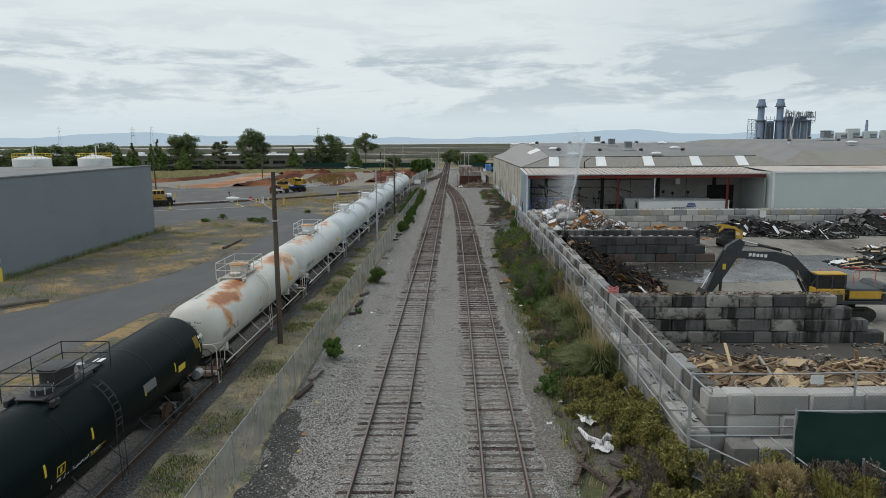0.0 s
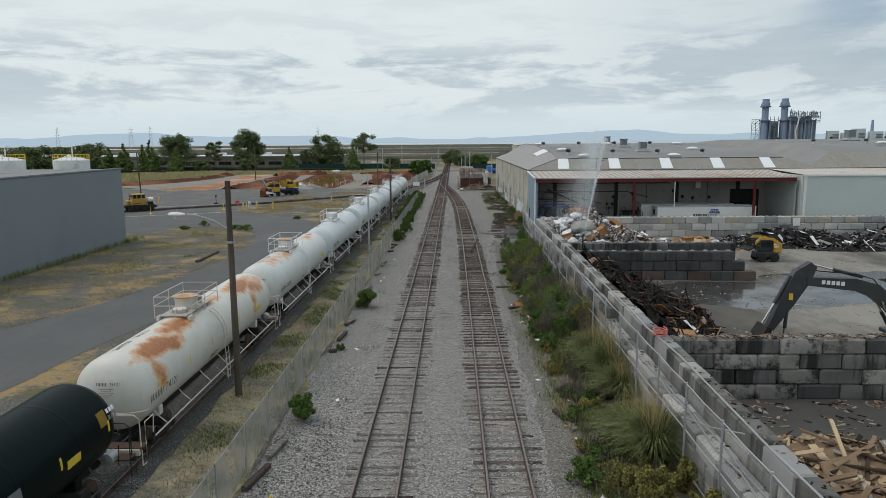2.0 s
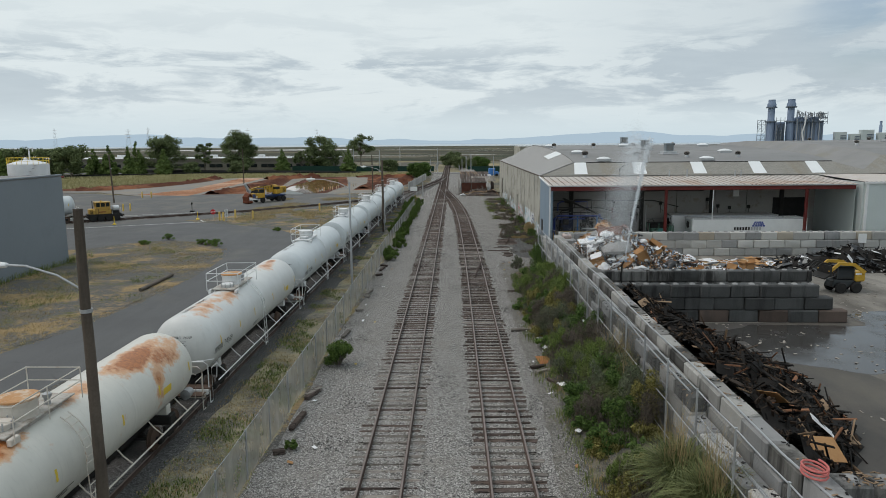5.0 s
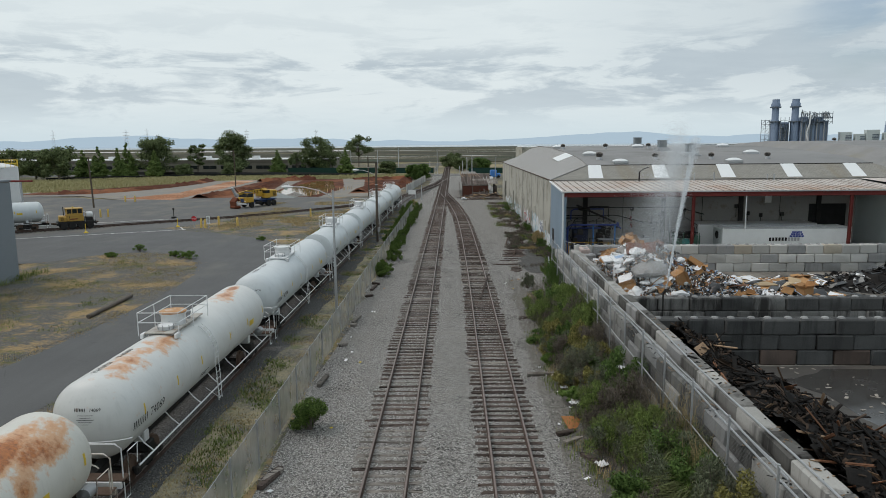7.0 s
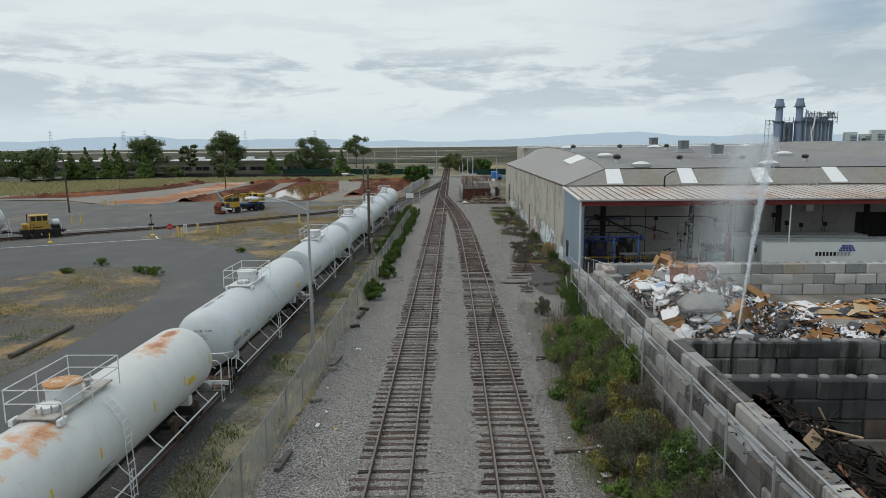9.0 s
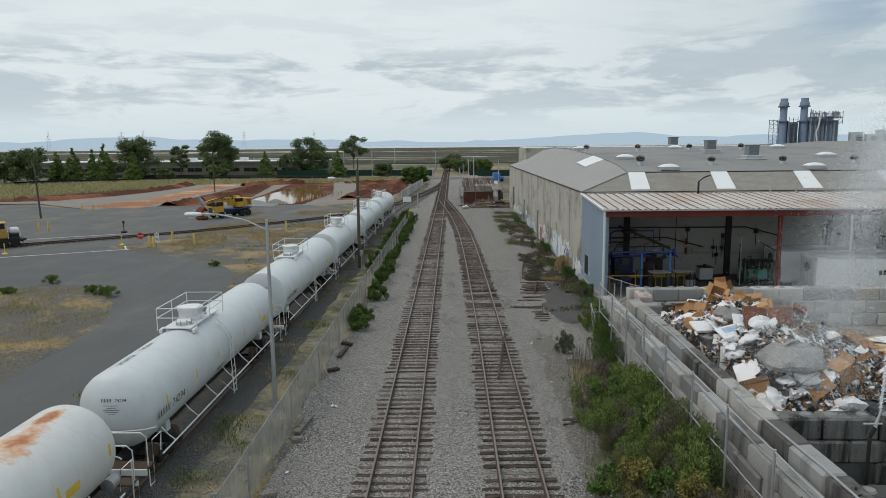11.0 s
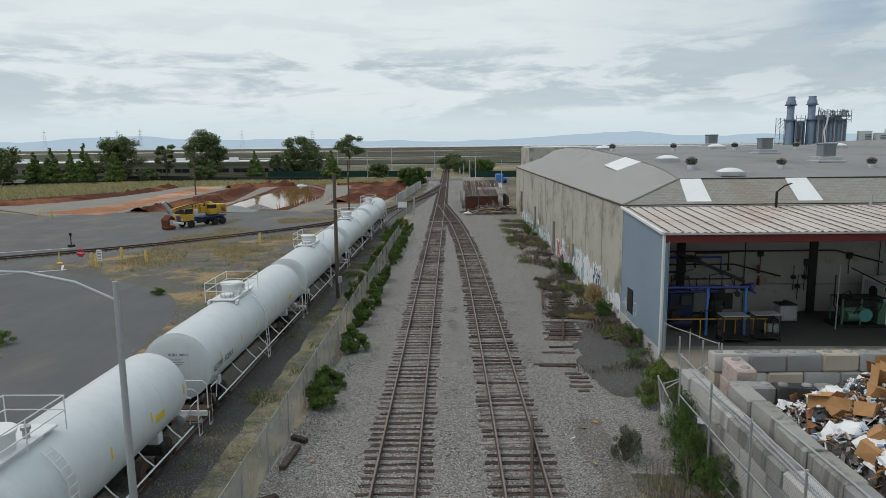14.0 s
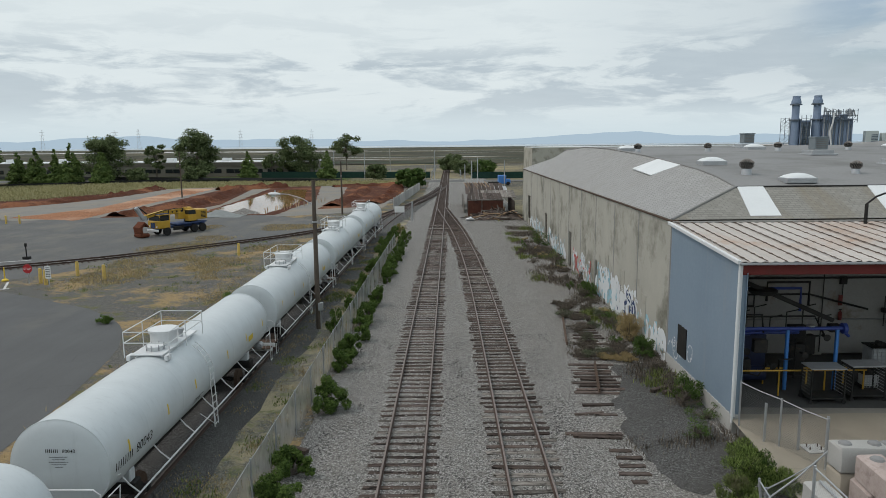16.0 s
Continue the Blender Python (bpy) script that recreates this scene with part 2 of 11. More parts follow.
def tank_paint(name, white, patches, rough=0.38):
    """Painted tank shell; patches: centre, radii and depth of each ragged rust patch."""
    k = Nodes(name)
    v = k.coord()
    grime = k.noise(1.3, k.coord((0.5, 1, 1)), 6, 0.65)
    col = k.mix(k.ramp(grime, 0.35, 0.75, 0.0, 0.35), white, tuple(c * 0.72 for c in white))
    streaks = k.noise(2.4, k.coord((1.4, 3.0, 0.12)), 5, 0.7)
    col = k.mix(k.ramp(streaks, 0.55, 0.85, 0.0, 0.35), col, tuple(0.3 * c + 0.12 for c in white) if white[0] > 0.1 else white)
    total = None
    for c, r, deep in patches:
        sub = k.n("ShaderNodeVectorMath")
        sub.operation = "SUBTRACT"
        k.put(sub.inputs[0], v)
        sub.inputs[1].default_value = c
        div = k.n("ShaderNodeVectorMath")
        div.operation = "DIVIDE"
        k.put(div.inputs[0], sub.outputs[0])
        div.inputs[1].default_value = r
        ln = k.n("ShaderNodeVectorMath")
        ln.operation = "LENGTH"
        k.put(ln.inputs[0], div.outputs[0])
        f = k.ramp(ln.outputs["Value"], 0.1, 1.5, deep, 0.0)
        total = f if total is None else k.math("MAXIMUM", total, f)
    if patches:
        n = k.noise(1.9, v, 9, 0.66)
        f = k.math("ADD", total, k.math("MULTIPLY", k.math("SUBTRACT", n, 0.5), 1.35))
        col = k.mix(k.ramp(f, 0.16, 0.36, 0.0, 0.72), col, (0.56, 0.24, 0.06))
        col = k.mix(k.ramp(f, 0.40, 0.62, 0.0, 0.95), col, k.mix(k.ramp(k.noise(9, v, 5, 0.7), 0.35, 0.65), (0.22, 0.07, 0.02), (0.45, 0.15, 0.032)))
    k.bump(k.noise(18, v, 3), 0.05, 0.01)
    return k.done(col, rough, 0, 0.4 if white[0] > 0.1 else 0.06)


BALLAST = ballast_material("grey_crushed_ballast", (0.235, 0.226, 0.212), (0.76, 0.735, 0.70), (0.275, 0.258, 0.232), (0.54, 0.74))
BALLAST_FINE = ballast_material("dirty_fine_gravel", (0.17, 0.162, 0.148), (0.52, 0.495, 0.455), (0.19, 0.175, 0.15), (0.42, 0.62))
BALLAST_BED = ballast_material("grey_siding_ballast", (0.115, 0.115, 0.113), (0.30, 0.30, 0.295), (0.10, 0.098, 0.093), (0.47, 0.7))
BALLAST_DARK = ballast_material("dark_fouled_ballast", (0.10, 0.098, 0.092), (0.22, 0.215, 0.205), (0.075, 0.07, 0.065), (0.45, 0.7))
VERGE = earth_material("verge_earth", (0.26, 0.245, 0.21), (0.42, 0.36, 0.235), (0.15, 0.18, 0.07), (0.42, 0.60), (0.54, 0.68), 0.35)
LOT_EARTH = earth_material("weedy_gravel", (0.20, 0.193, 0.178), (0.36, 0.26, 0.135), (0.15, 0.15, 0.065), (0.50, 0.60), (0.54, 0.64), 0.2)
GROUND = earth_material("waste_ground", (0.17, 0.16, 0.135), (0.33, 0.28, 0.16), (0.20, 0.20, 0.09), (0.45, 0.60), (0.55, 0.70), 0.02)
ASPHALT = asphalt_material("asphalt", (0.075, 0.076, 0.077), (0.105, 0.106, 0.106), (0.135, 0.13, 0.12))
LOT = asphalt_material("worn_lot_asphalt", (0.078, 0.078, 0.077), (0.12, 0.119, 0.115), (0.175, 0.16, 0.132), (0.5, 0.7))
YARD = asphalt_material("yard_concrete", (0.17, 0.158, 0.138), (0.26, 0.242, 0.212), (0.10, 0.09, 0.077), (0.44, 0.62))
PLOT_STRIP = asphalt_material("pale_dusty_concrete", (0.15, 0.143, 0.13), (0.22, 0.208, 0.19), (0.25, 0.215, 0.17), (0.45, 0.65))
RED_EARTH = earth_material("red_earth", (0.135, 0.048, 0.026), (0.27, 0.115, 0.06), (0.10, 0.05, 0.03), (0.5, 0.62), (0.6, 0.72), 0.07)
ORANGE_EARTH = earth_material("orange_earth", (0.50, 0.235, 0.125), (0.60, 0.39, 0.27), (0.36, 0.17, 0.09), (0.45, 0.6), (0.6, 0.75), 0.05)
MARSH = earth_material("salt_marsh", (0.085, 0.08, 0.055), (0.17, 0.145, 0.09), (0.045, 0.062, 0.036), (0.48, 0.6), (0.5, 0.62), 0.006)
CONCRETE = surface("cast_concrete", (0.36, 0.355, 0.335), (0.47, 0.46, 0.435), 0.5, 18, (0.17, 0.165, 0.155), (0.60, 0.80), 0.8, 0.88, 0, 0.4, 0.01, 0.18, streak=True)
CONCRETE_DARK = surface("wet_dark_concrete", (0.05, 0.051, 0.051), (0.095, 0.096, 0.094), 0.6, 16, (0.025, 0.025, 0.025), (0.48, 0.7), 1.2, 0.7, 0, 0.4, 0.01, 0.22, streak=True)
CONCRETE_WET = surface("damp_streaked_concrete", (0.10, 0.10, 0.097), (0.20, 0.198, 0.19), 0.9, 16, (0.035, 0.034, 0.033), (0.46, 0.58), 1.1, 0.75, 0, 0.5, 0.012, 0.2, streak=True)
CONCRETE_MID = surface("mid_grey_concrete", (0.22, 0.222, 0.22), (0.30, 0.30, 0.295), 0.6, 16, (0.12, 0.12, 0.118), (0.55, 0.75), 0.9, 0.85, 0, 0.4, 0.01, 0.15, streak=True)
STUCCO = surface("stained_panel_concrete", (0.36, 0.35, 0.305), (0.46, 0.445, 0.39), 0.45, 10, (0.185, 0.18, 0.145), (0.50, 0.66), 0.26, 0.9, 0, 0.25, 0.01)
BLUE_SIDING = surface("faded_blue_steel_siding", (0.22, 0.29, 0.36), (0.27, 0.345, 0.42), 0.4, 9, (0.30, 0.33, 0.36), (0.55, 0.8), 0.7, 0.5, 0.15, 0.1, 0.005, streak=True)
GREY_PANEL = surface("grey_painted_wall", (0.20, 0.225, 0.245), (0.225, 0.25, 0.27), 0.15, 6, (0.18, 0.20, 0.215), (0.55, 0.8), 0.2, 0.75, 0, 0.08, 0.005)
SHED_PAINT = surface("pale_grey_green_siding", (0.47, 0.52, 0.51), (0.53, 0.58, 0.57), 0.3, 8, None, rough=0.55, bump=0.05)
SHINGLE = surface("grey_shingle", (0.21, 0.21, 0.207), (0.29, 0.287, 0.28), 0.25, 12, (0.24, 0.23, 0.20), (0.5, 0.75), 0.3, 0.92, 0, 0.5, 0.01)
MEMBRANE = surface("grey_roof_membrane", (0.21, 0.212, 0.212), (0.28, 0.278, 0.272), 0.08, 5, (0.17, 0.168, 0.16), (0.5, 0.75), 0.15, 0.9, 0, 0.2, 0.01)
WHITE_PANEL = surface("white_fibreglass", (0.66, 0.68, 0.68), (0.75, 0.77, 0.77), 0.6, 8, (0.45, 0.46, 0.46), (0.6, 0.85), 0.8, 0.5, 0, 0.1, 0.005)
CANOPY = surface("rusting_white_roof_sheet", (0.44, 0.40, 0.365), (0.56, 0.52, 0.48), 0.3, 7, (0.36, 0.20, 0.11), (0.52, 0.74), 0.16, 0.6, 0.0, 0.1, 0.005)
RUST = surface("rusted_steel", (0.085, 0.06, 0.046), (0.15, 0.105, 0.08), 1.2, 22, (0.09, 0.055, 0.04), (0.5, 0.7), 2.0, 0.8, 0.35, 0.4, 0.008, 0.15)
RAIL_TOP = surface("worn_rail_head", (0.15, 0.108, 0.092), (0.25, 0.20, 0.178), 2, 20, None, rough=0.4, metal=0.35, bump=0.1)
TIE = tie_material("weathered_tie_timber", (0.115, 0.10, 0.088), (0.33, 0.305, 0.275), (0.018, 0.017, 0.015), 0.4)
RAIL_STEEL = surface("brown_rail_steel", (0.06, 0.041, 0.034), (0.115, 0.083, 0.07), 1.4, 20, (0.045, 0.03, 0.025), (0.5, 0.7), 2.0, 0.7, 0.1, 0.3, 0.006)
TIE_DARK = tie_material("dark_creosoted_timber", (0.05, 0.036, 0.031), (0.16, 0.13, 0.115), (0.010, 0.010, 0.009), 0.4)
POLE_WOOD = surface("dark_pole_timber", (0.075, 0.06, 0.048), (0.14, 0.115, 0.092), 0.7, 14, (0.05, 0.042, 0.036), (0.5, 0.7), 1.0, 0.9, 0, 0.6, 0.02, streak=True)
GALV = surface("galvanised_steel", (0.36, 0.37, 0.38), (0.48, 0.49, 0.50), 1.0, 15, None, rough=0.5, metal=0.6, bump=0.05, vary=0.08)
WHITE_STEEL = surface("white_painted_steel", (0.62, 0.63, 0.63), (0.72, 0.73, 0.73), 1.0, 12, (0.40, 0.30, 0.22), (0.66, 0.85), 2.0, 0.5, 0, 0.05, 0.004)
DARK_STEEL = surface("black_grimy_steel", (0.018, 0.018, 0.018), (0.045, 0.043, 0.04), 1.0, 12, (0.10, 0.07, 0.05), (0.6, 0.85), 2.0, 0.6, 0.2, 0.1, 0.005)
BLACK_TANK = tank_paint("satin_black_tank_paint", (0.0035, 0.0085, 0.0085), (), rough=0.36)
TANK_WHITE = tank_paint("clean_white_tank_paint", (0.56, 0.595, 0.605), ())
TANK_RUSTY = tank_paint("white_tank_paint_heavy_rust", (0.60, 0.585, 0.53), (((0.75, -5.9, 4.0), (0.45, 1.6, 0.55), 1.0), ((0.95, -4.9, 3.8), (0.4, 0.8, 0.45), 0.95), ((0.5, -3.3, 4.15), (0.5, 1.7, 0.4), 0.9), ((1.25, -6.9, 3.2), (0.4, 0.5, 0.6), 0.7),
                        ((0.55, 5.0, 4.1), (0.55, 1.9, 0.5), 1.0), ((0.9, 6.2, 3.9), (0.6, 1.4, 0.7), 0.75), ((1.3, 5.0, 3.2), (0.3, 0.35, 0.9), 0.6), ((0.35, 1.2, 4.25), (0.4, 1.2, 0.3), 0.6)))
TANK_STAINED = tank_paint("white_tank_paint_light_rust", (0.60, 0.605, 0.585), (((0.35, -5.6, 4.2), (0.6, 1.8, 0.45), 0.5), ((0.5, -3.2, 4.15), (0.55, 1.6, 0.45), 0.52), ((0.2, 5.2, 4.25), (0.6, 1.4, 0.35), 0.55), ((0.05, 6.6, 4.2), (0.25, 0.6, 0.3), 0.9)))
YELLOW = surface("yellow_machine_paint", (0.44, 0.255, 0.022), (0.56, 0.335, 0.035), 1.5, 14, (0.20, 0.13, 0.06), (0.6, 0.8), 2.0, 0.5, 0, 0.1, 0.005)
YELLOW_POST = surface("faded_yellow_post_paint", (0.52, 0.36, 0.10), (0.64, 0.46, 0.15), 2, 14, (0.38, 0.27, 0.12), (0.55, 0.75), 3, 0.7, 0, 0.1, 0.004)
YELLOW_MARK = surface("yellow_marking", (0.62, 0.43, 0.03), (0.72, 0.52, 0.05), 2, 14, None, rough=0.55, bump=0.0)
WHITE_MARK = surface("white_marking", (0.70, 0.70, 0.69), (0.80, 0.80, 0.78), 2, 14, None, rough=0.6, bump=0.0)
BLACK_MARK = surface("black_marking", (0.015, 0.015, 0.015), (0.03, 0.03, 0.03), 2, 14, None, rough=0.6, bump=0.0)
ROAD_PAINT = surface("worn_road_paint", (0.55, 0.55, 0.53), (0.70, 0.70, 0.68), 2, 10, (0.16, 0.16, 0.16), (0.5, 0.75), 3, 0.8, 0, 0.1, 0.003)
RED_STEEL = surface("red_oxide_steel", (0.13, 0.03, 0.027), (0.20, 0.045, 0.04), 1, 12, (0.12, 0.05, 0.04), (0.55, 0.8), 1.5, 0.6, 0.1, 0.1, 0.005)
DARK_GREEN = surface("dark_green_canvas", (0.012, 0.035, 0.028), (0.022, 0.055, 0.043), 0.8, 30, None, rough=0.8, bump=0.3)
LEAF_DARK = leaf_material("dark_tree_leaves", (0.035, 0.052, 0.022), (0.20, 0.245, 0.11))
LEAF_GREEN = leaf_material("green_shrub_leaves", (0.020, 0.042, 0.010), (0.14, 0.22, 0.06))
LEAF_YOUNG = leaf_material("fresh_green_tree_leaves", (0.05, 0.085, 0.025), (0.20, 0.27, 0.085))
LEAF_FENNEL = leaf_material("feathery_fennel_leaves", (0.022, 0.040, 0.010), (0.28, 0.37, 0.105), (0.16, 0.16, 0.085))
LEAF_SAGE = leaf_material("sage_grey_weeds", (0.03, 0.038, 0.022), (0.25, 0.28, 0.18), (0.13, 0.115, 0.09))
PAMPAS = leaf_material("pampas_blades", (0.035, 0.048, 0.016), (0.27, 0.30, 0.13))
LEAF_SHRUB = leaf_material("glossy_shrub_leaves", (0.026, 0.050, 0.012), (0.15, 0.225, 0.055))
LEAF_BRIGHT = leaf_material("bright_weed_leaves", (0.075, 0.13, 0.03), (0.16, 0.24, 0.06))
LEAF_OLIVE = leaf_material("olive_scrub", (0.06, 0.062, 0.018), (0.36, 0.325, 0.11))
LEAF_GREY = leaf_material("brownish_dry_scrub", (0.05, 0.042, 0.034), (0.24, 0.205, 0.165))
LEAF_STRAW = leaf_material("straw_grass", (0.28, 0.215, 0.11), (0.48, 0.38, 0.20))
MEADOW = leaf_material("yellow_green_meadow", (0.24, 0.22, 0.10), (0.42, 0.39, 0.22))
GRASS_GREEN = leaf_material("green_grass", (0.075, 0.105, 0.03), (0.26, 0.30, 0.10))
BARK = surface("bark", (0.10, 0.085, 0.07), (0.18, 0.155, 0.13), 1.5, 12, None, rough=0.95, bump=0.6, depth=0.02)


# ---------- mesh helpers ----------
class MB:
    """Collects vertices and faces of one mesh."""

    def __init__(self):
        self.v, self.f = [], []

    def add(self, verts, faces, m=None):
        o = len(self.v)
        self.v += [tuple(m @ Vector(p)) for p in verts] if m is not None else [tuple(p) for p in verts]
        self.f += [tuple(o + i for i in f) for f in faces]
        return self

    def box(self, c, size, bev=0.0, rz=0.0, m=None):
        hx, hy, hz = (s / 2 for s in size)
        t = Matrix.Translation(c) @ Matrix.Rotation(radians(rz), 4, "Z")
        if m is not None:
            t = m @ t
        sg = [(x, y, z) for x in (-1, 1) for y in (-1, 1) for z in (-1, 1)]
        if bev <= 0:
            vs = [(x * hx, y * hy, z * hz) for x, y, z in sg]
            fs = [(0, 1, 3, 2), (4, 6, 7, 5), (0, 4, 5, 1), (2, 3, 7, 6), (0, 2, 6, 4), (1, 5, 7, 3)]
            return self.add(vs, fs, t)
        b = min(bev, hx * 0.9, hy * 0.9, hz * 0.9)
        vs = []
        for x, y, z in sg:
            vs += [(x * hx, y * (hy - b), z * (hz - b)), (x * (hx - b), y * hy, z * (hz - b)), (x * (hx - b), y * (hy - b), z * hz)]
        ix = {s: 3 * i for i, s in enumerate(sg)}
        fs = []
        for a in range(3):
            o1, o2 = (a + 1) % 3, (a + 2) % 3
            for s in (-1, 1):
                ring = []
                for p, q in ((-1, -1), (1, -1), (1, 1), (-1, 1)):
                    k = [0, 0, 0]
                    k[a], k[o1], k[o2] = s, p, q
                    ring.append(ix[tuple(k)] + a)
                fs.append(tuple(ring if s > 0 else ring[::-1]))
            for p in (-1, 1):
                for q in (-1, 1):
                    k0, k1 = [0, 0, 0], [0, 0, 0]
                    k0[a], k0[o1], k0[o2] = -1, p, q
                    k1[a], k1[o1], k1[o2] = 1, p, q
                    i0, i1 = ix[tuple(k0)], ix[tuple(k1)]
                    quad = (i0 + o1, i1 + o1, i1 + o2, i0 + o2)
                    fs.append(quad if p * q < 0 else quad[::-1])
        for s in sg:
            tri = (ix[s], ix[s] + 1, ix[s] + 2)
            fs.append(tri if s[0] * s[1] * s[2] > 0 else tri[::-1])
        return self.add(vs, fs, t)

    def cyl(self, p0, p1, r0, r1=None, n=12, caps=True, m=None):
        p0, p1 = Vector(p0), Vector(p1)
        r1 = r0 if r1 is None else r1
        q = (p1 - p0).to_track_quat("Z", "Y").to_matrix()
        vs = []
        for p, r in ((p0, r0), (p1, r1)):
            vs += [p + q @ Vector((r * math.cos(2 * math.pi * i / n), r * math.sin(2 * math.pi * i / n), 0)) for i in range(n)]
        fs = [(i, (i + 1) % n, n + (i + 1) % n, n + i) for i in range(n)]
        if caps:
            fs += [tuple(range(n))[::-1], tuple(range(n, 2 * n))]
        return self.add(vs, fs, m)

    def tube(self, pts, r, n=8, m=None):
        pts = [Vector(p) for p in pts]
        vs, fs = [], []
        for i, p in enumerate(pts):
            d = (pts[min(i + 1, len(pts) - 1)] - pts[max(i - 1, 0)]).normalized()
            ref = Vector((0, 0, 1)) if abs(d.z) < 0.95 else Vector((0, 1, 0))
            a = d.cross(ref).normalized()
            b = a.cross(d)
            rr = r[i] if isinstance(r, (list, tuple)) else r
            vs += [p + rr * (math.cos(2 * math.pi * j / n) * a + math.sin(2 * math.pi * j / n) * b) for j in range(n)]
        for i in range(len(pts) - 1):
            fs += [(i * n + j, i * n + (j + 1) % n, (i + 1) * n + (j + 1) % n, (i + 1) * n + j) for j in range(n)]
        fs += [tuple(range(n))[::-1], tuple(range((len(pts) - 1) * n, len(pts) * n))]
        return self.add(vs, fs, m)

    def lathe(self, prof, n=24, m=None):
        """prof: (radius, height) pairs, turned about z."""
        vs, fs = [], []
        for r, h in prof:
            vs += [(r * math.cos(2 * math.pi * i / n), r * math.sin(2 * math.pi * i / n), h) for i in range(n)]
        for k in range(len(prof) - 1):
            fs += [(k * n + i, k * n + (i + 1) % n, (k + 1) * n + (i + 1) % n, (k + 1) * n + i) for i in range(n)]
        if prof[0][0] > 1e-4:
            fs.append(tuple(range(n))[::-1])
        if prof[-1][0] > 1e-4:
            fs.append(tuple(range((len(prof) - 1) * n, len(prof) * n)))
        return self.add(vs, fs, m)

    def poly(self, pts, z=0.0):
        return self.add([(p[0], p[1], p[2] if len(p) > 2 else z) for p in pts], [tuple(range(len(pts)))])

    def slab(self, pts, z0, z1):
        """A flat-topped plate with the outline pts (anticlockwise from above)."""
        n = len(pts)
        vs = [(x, y, z0) for x, y in pts] + [(x, y, z1) for x, y in pts]
        fs = [tuple(range(n, 2 * n)), tuple(range(n))[::-1]] + [(i, (i + 1) % n, n + (i + 1) % n, n + i) for i in range(n)]
        return self.add(vs, fs)

    def mesh(self, name, mat, sharp=35.0):
        me = bpy.data.meshes.new(name)
        me.from_pydata(self.v, [], self.f)
        me.materials.append(mat)
        me.polygons.foreach_set("use_smooth", [True] * len(me.polygons))
        me.set_sharp_from_angle(angle=radians(sharp))
        me.update()
        return me


def part(name, mb, mat, parent=None, label="", m=None):
    """One mesh object, under a thing or a part."""
    ob = new(name, mb.mesh(name, mat) if isinstance(mb, MB) else mb)
    ob.parent = parent
    if m is not None:
        ob.matrix_basis = m
    if label:
        tagged(ob, label)
    return ob


def thing(name, label, category, m=None, group="", kind=""):
    """An empty at a thing's base that carries its parts."""
    ob = new(name)
    ob.empty_display_size = 0.2
    if m is not None:
        ob.matrix_basis = m
    return tagged(ob, label, category, group, kind)


def solid(name, mb, mat, label, category="", kind="", group="", m=None):
    """A thing that is one mesh."""
    return tagged(part(name, mb, mat, None, "", m), label, category, group, kind)


def ragged(pts, step=1.5, amp=0.25, seed=1):
    """A closed outline with an uneven, worn edge."""
    out = []
    for i, a in enumerate(pts):
        b = pts[(i + 1) % len(pts)]
        a, b = Vector(a), Vector(b)
        n = max(1, int((b - a).length / step))
        side = Vector((b.y - a.y, a.x - b.x)).normalized()
        for j in range(n):
            p = a.lerp(b, j / n)
            w = amp * (noise.noise((p.x * 0.35, p.y * 0.35, seed)) + 0.6 * noise.noise((p.x * 1.3, p.y * 1.3, seed + 5)))
            out.append(tuple(p + side * w))
    return out


def spline(pts, step=1.0):
    """Points about step apart along a smooth line through pts (x, y)."""
    pts = [Vector(p) for p in pts]
    out = []
    for i in range(len(pts) - 1):
        p0, p1, p2, p3 = pts[max(i - 1, 0)], pts[i], pts[i + 1], pts[min(i + 2, len(pts) - 1)]
        n = max(1, int((p2 - p1).length / step))
        for j in range(n):
            t = j / n
            out.append(0.5 * (2 * p1 + (p2 - p0) * t + (2 * p0 - 5 * p1 + 4 * p2 - p3) * t * t + (3 * p1 - p0 - 3 * p2 + p3) * t ** 3))
    out.append(pts[-1])
    return out

# ---------- ground ----------
def smooth_outline(pts, step=1.5):
    """A closed outline rounded through its corners."""
    n = len(pts)
    ring = spline([pts[-1]] + list(pts) + [pts[0], pts[1]], step)
    start = min(range(len(ring)), key=lambda i: (ring[i] - Vector(pts[0])).length)
    out = ring[start:]
    end = min(range(len(out) // 2, len(out)), key=lambda i: (out[i] - Vector(pts[0])).length)
    return [tuple(p) for p in out[:end]]


def sheet(name, pts, z, mat, label, kind="structure", thick=0.0, category="", edge=None):
    out = ragged(pts, *edge) if edge else pts
    mb = MB()
    if thick:
        mb.slab(out, z - thick, z)
    else:
        mb.poly(out, z)
    return solid(name, mb, mat, label, category, kind)


sheet("ground", [(-4800, -600), (4800, -600), (4800, 4900), (-4800, 4900)], -0.12, GROUND, "flat waste ground with dry grass and bare earth")
sheet("lot_earth", [(-44, -20), (-7.4, -20), (-7.4, 262), (-20, 262), (-44, 262)], 0.004, LOT_EARTH, "weedy gravel with dry grass beside the lot", edge=(3, 0.8, 3))
sheet("verge", [(-19, -20), (-7.5, -20), (-7.5, 175), (-10, 175), (-15.5, 150), (-17, 100), (-18.5, 60)], 0.009, VERGE, "verge of earth with dry and green grass", edge=(1.5, 0.5, 4))
sheet("tank_siding_bed", [(-15.3, -20), (-11.2, -20), (-11.0, 42), (-10.4, 62), (-9.9, 80), (-9.4, 120), (-8.9, 168), (-3, 235), (-6, 235), (-12.6, 176), (-14.6, 100)], 0.014, BALLAST_BED,
      "dark grey ballast under the tank wagons", edge=(1.0, 0.35, 5))

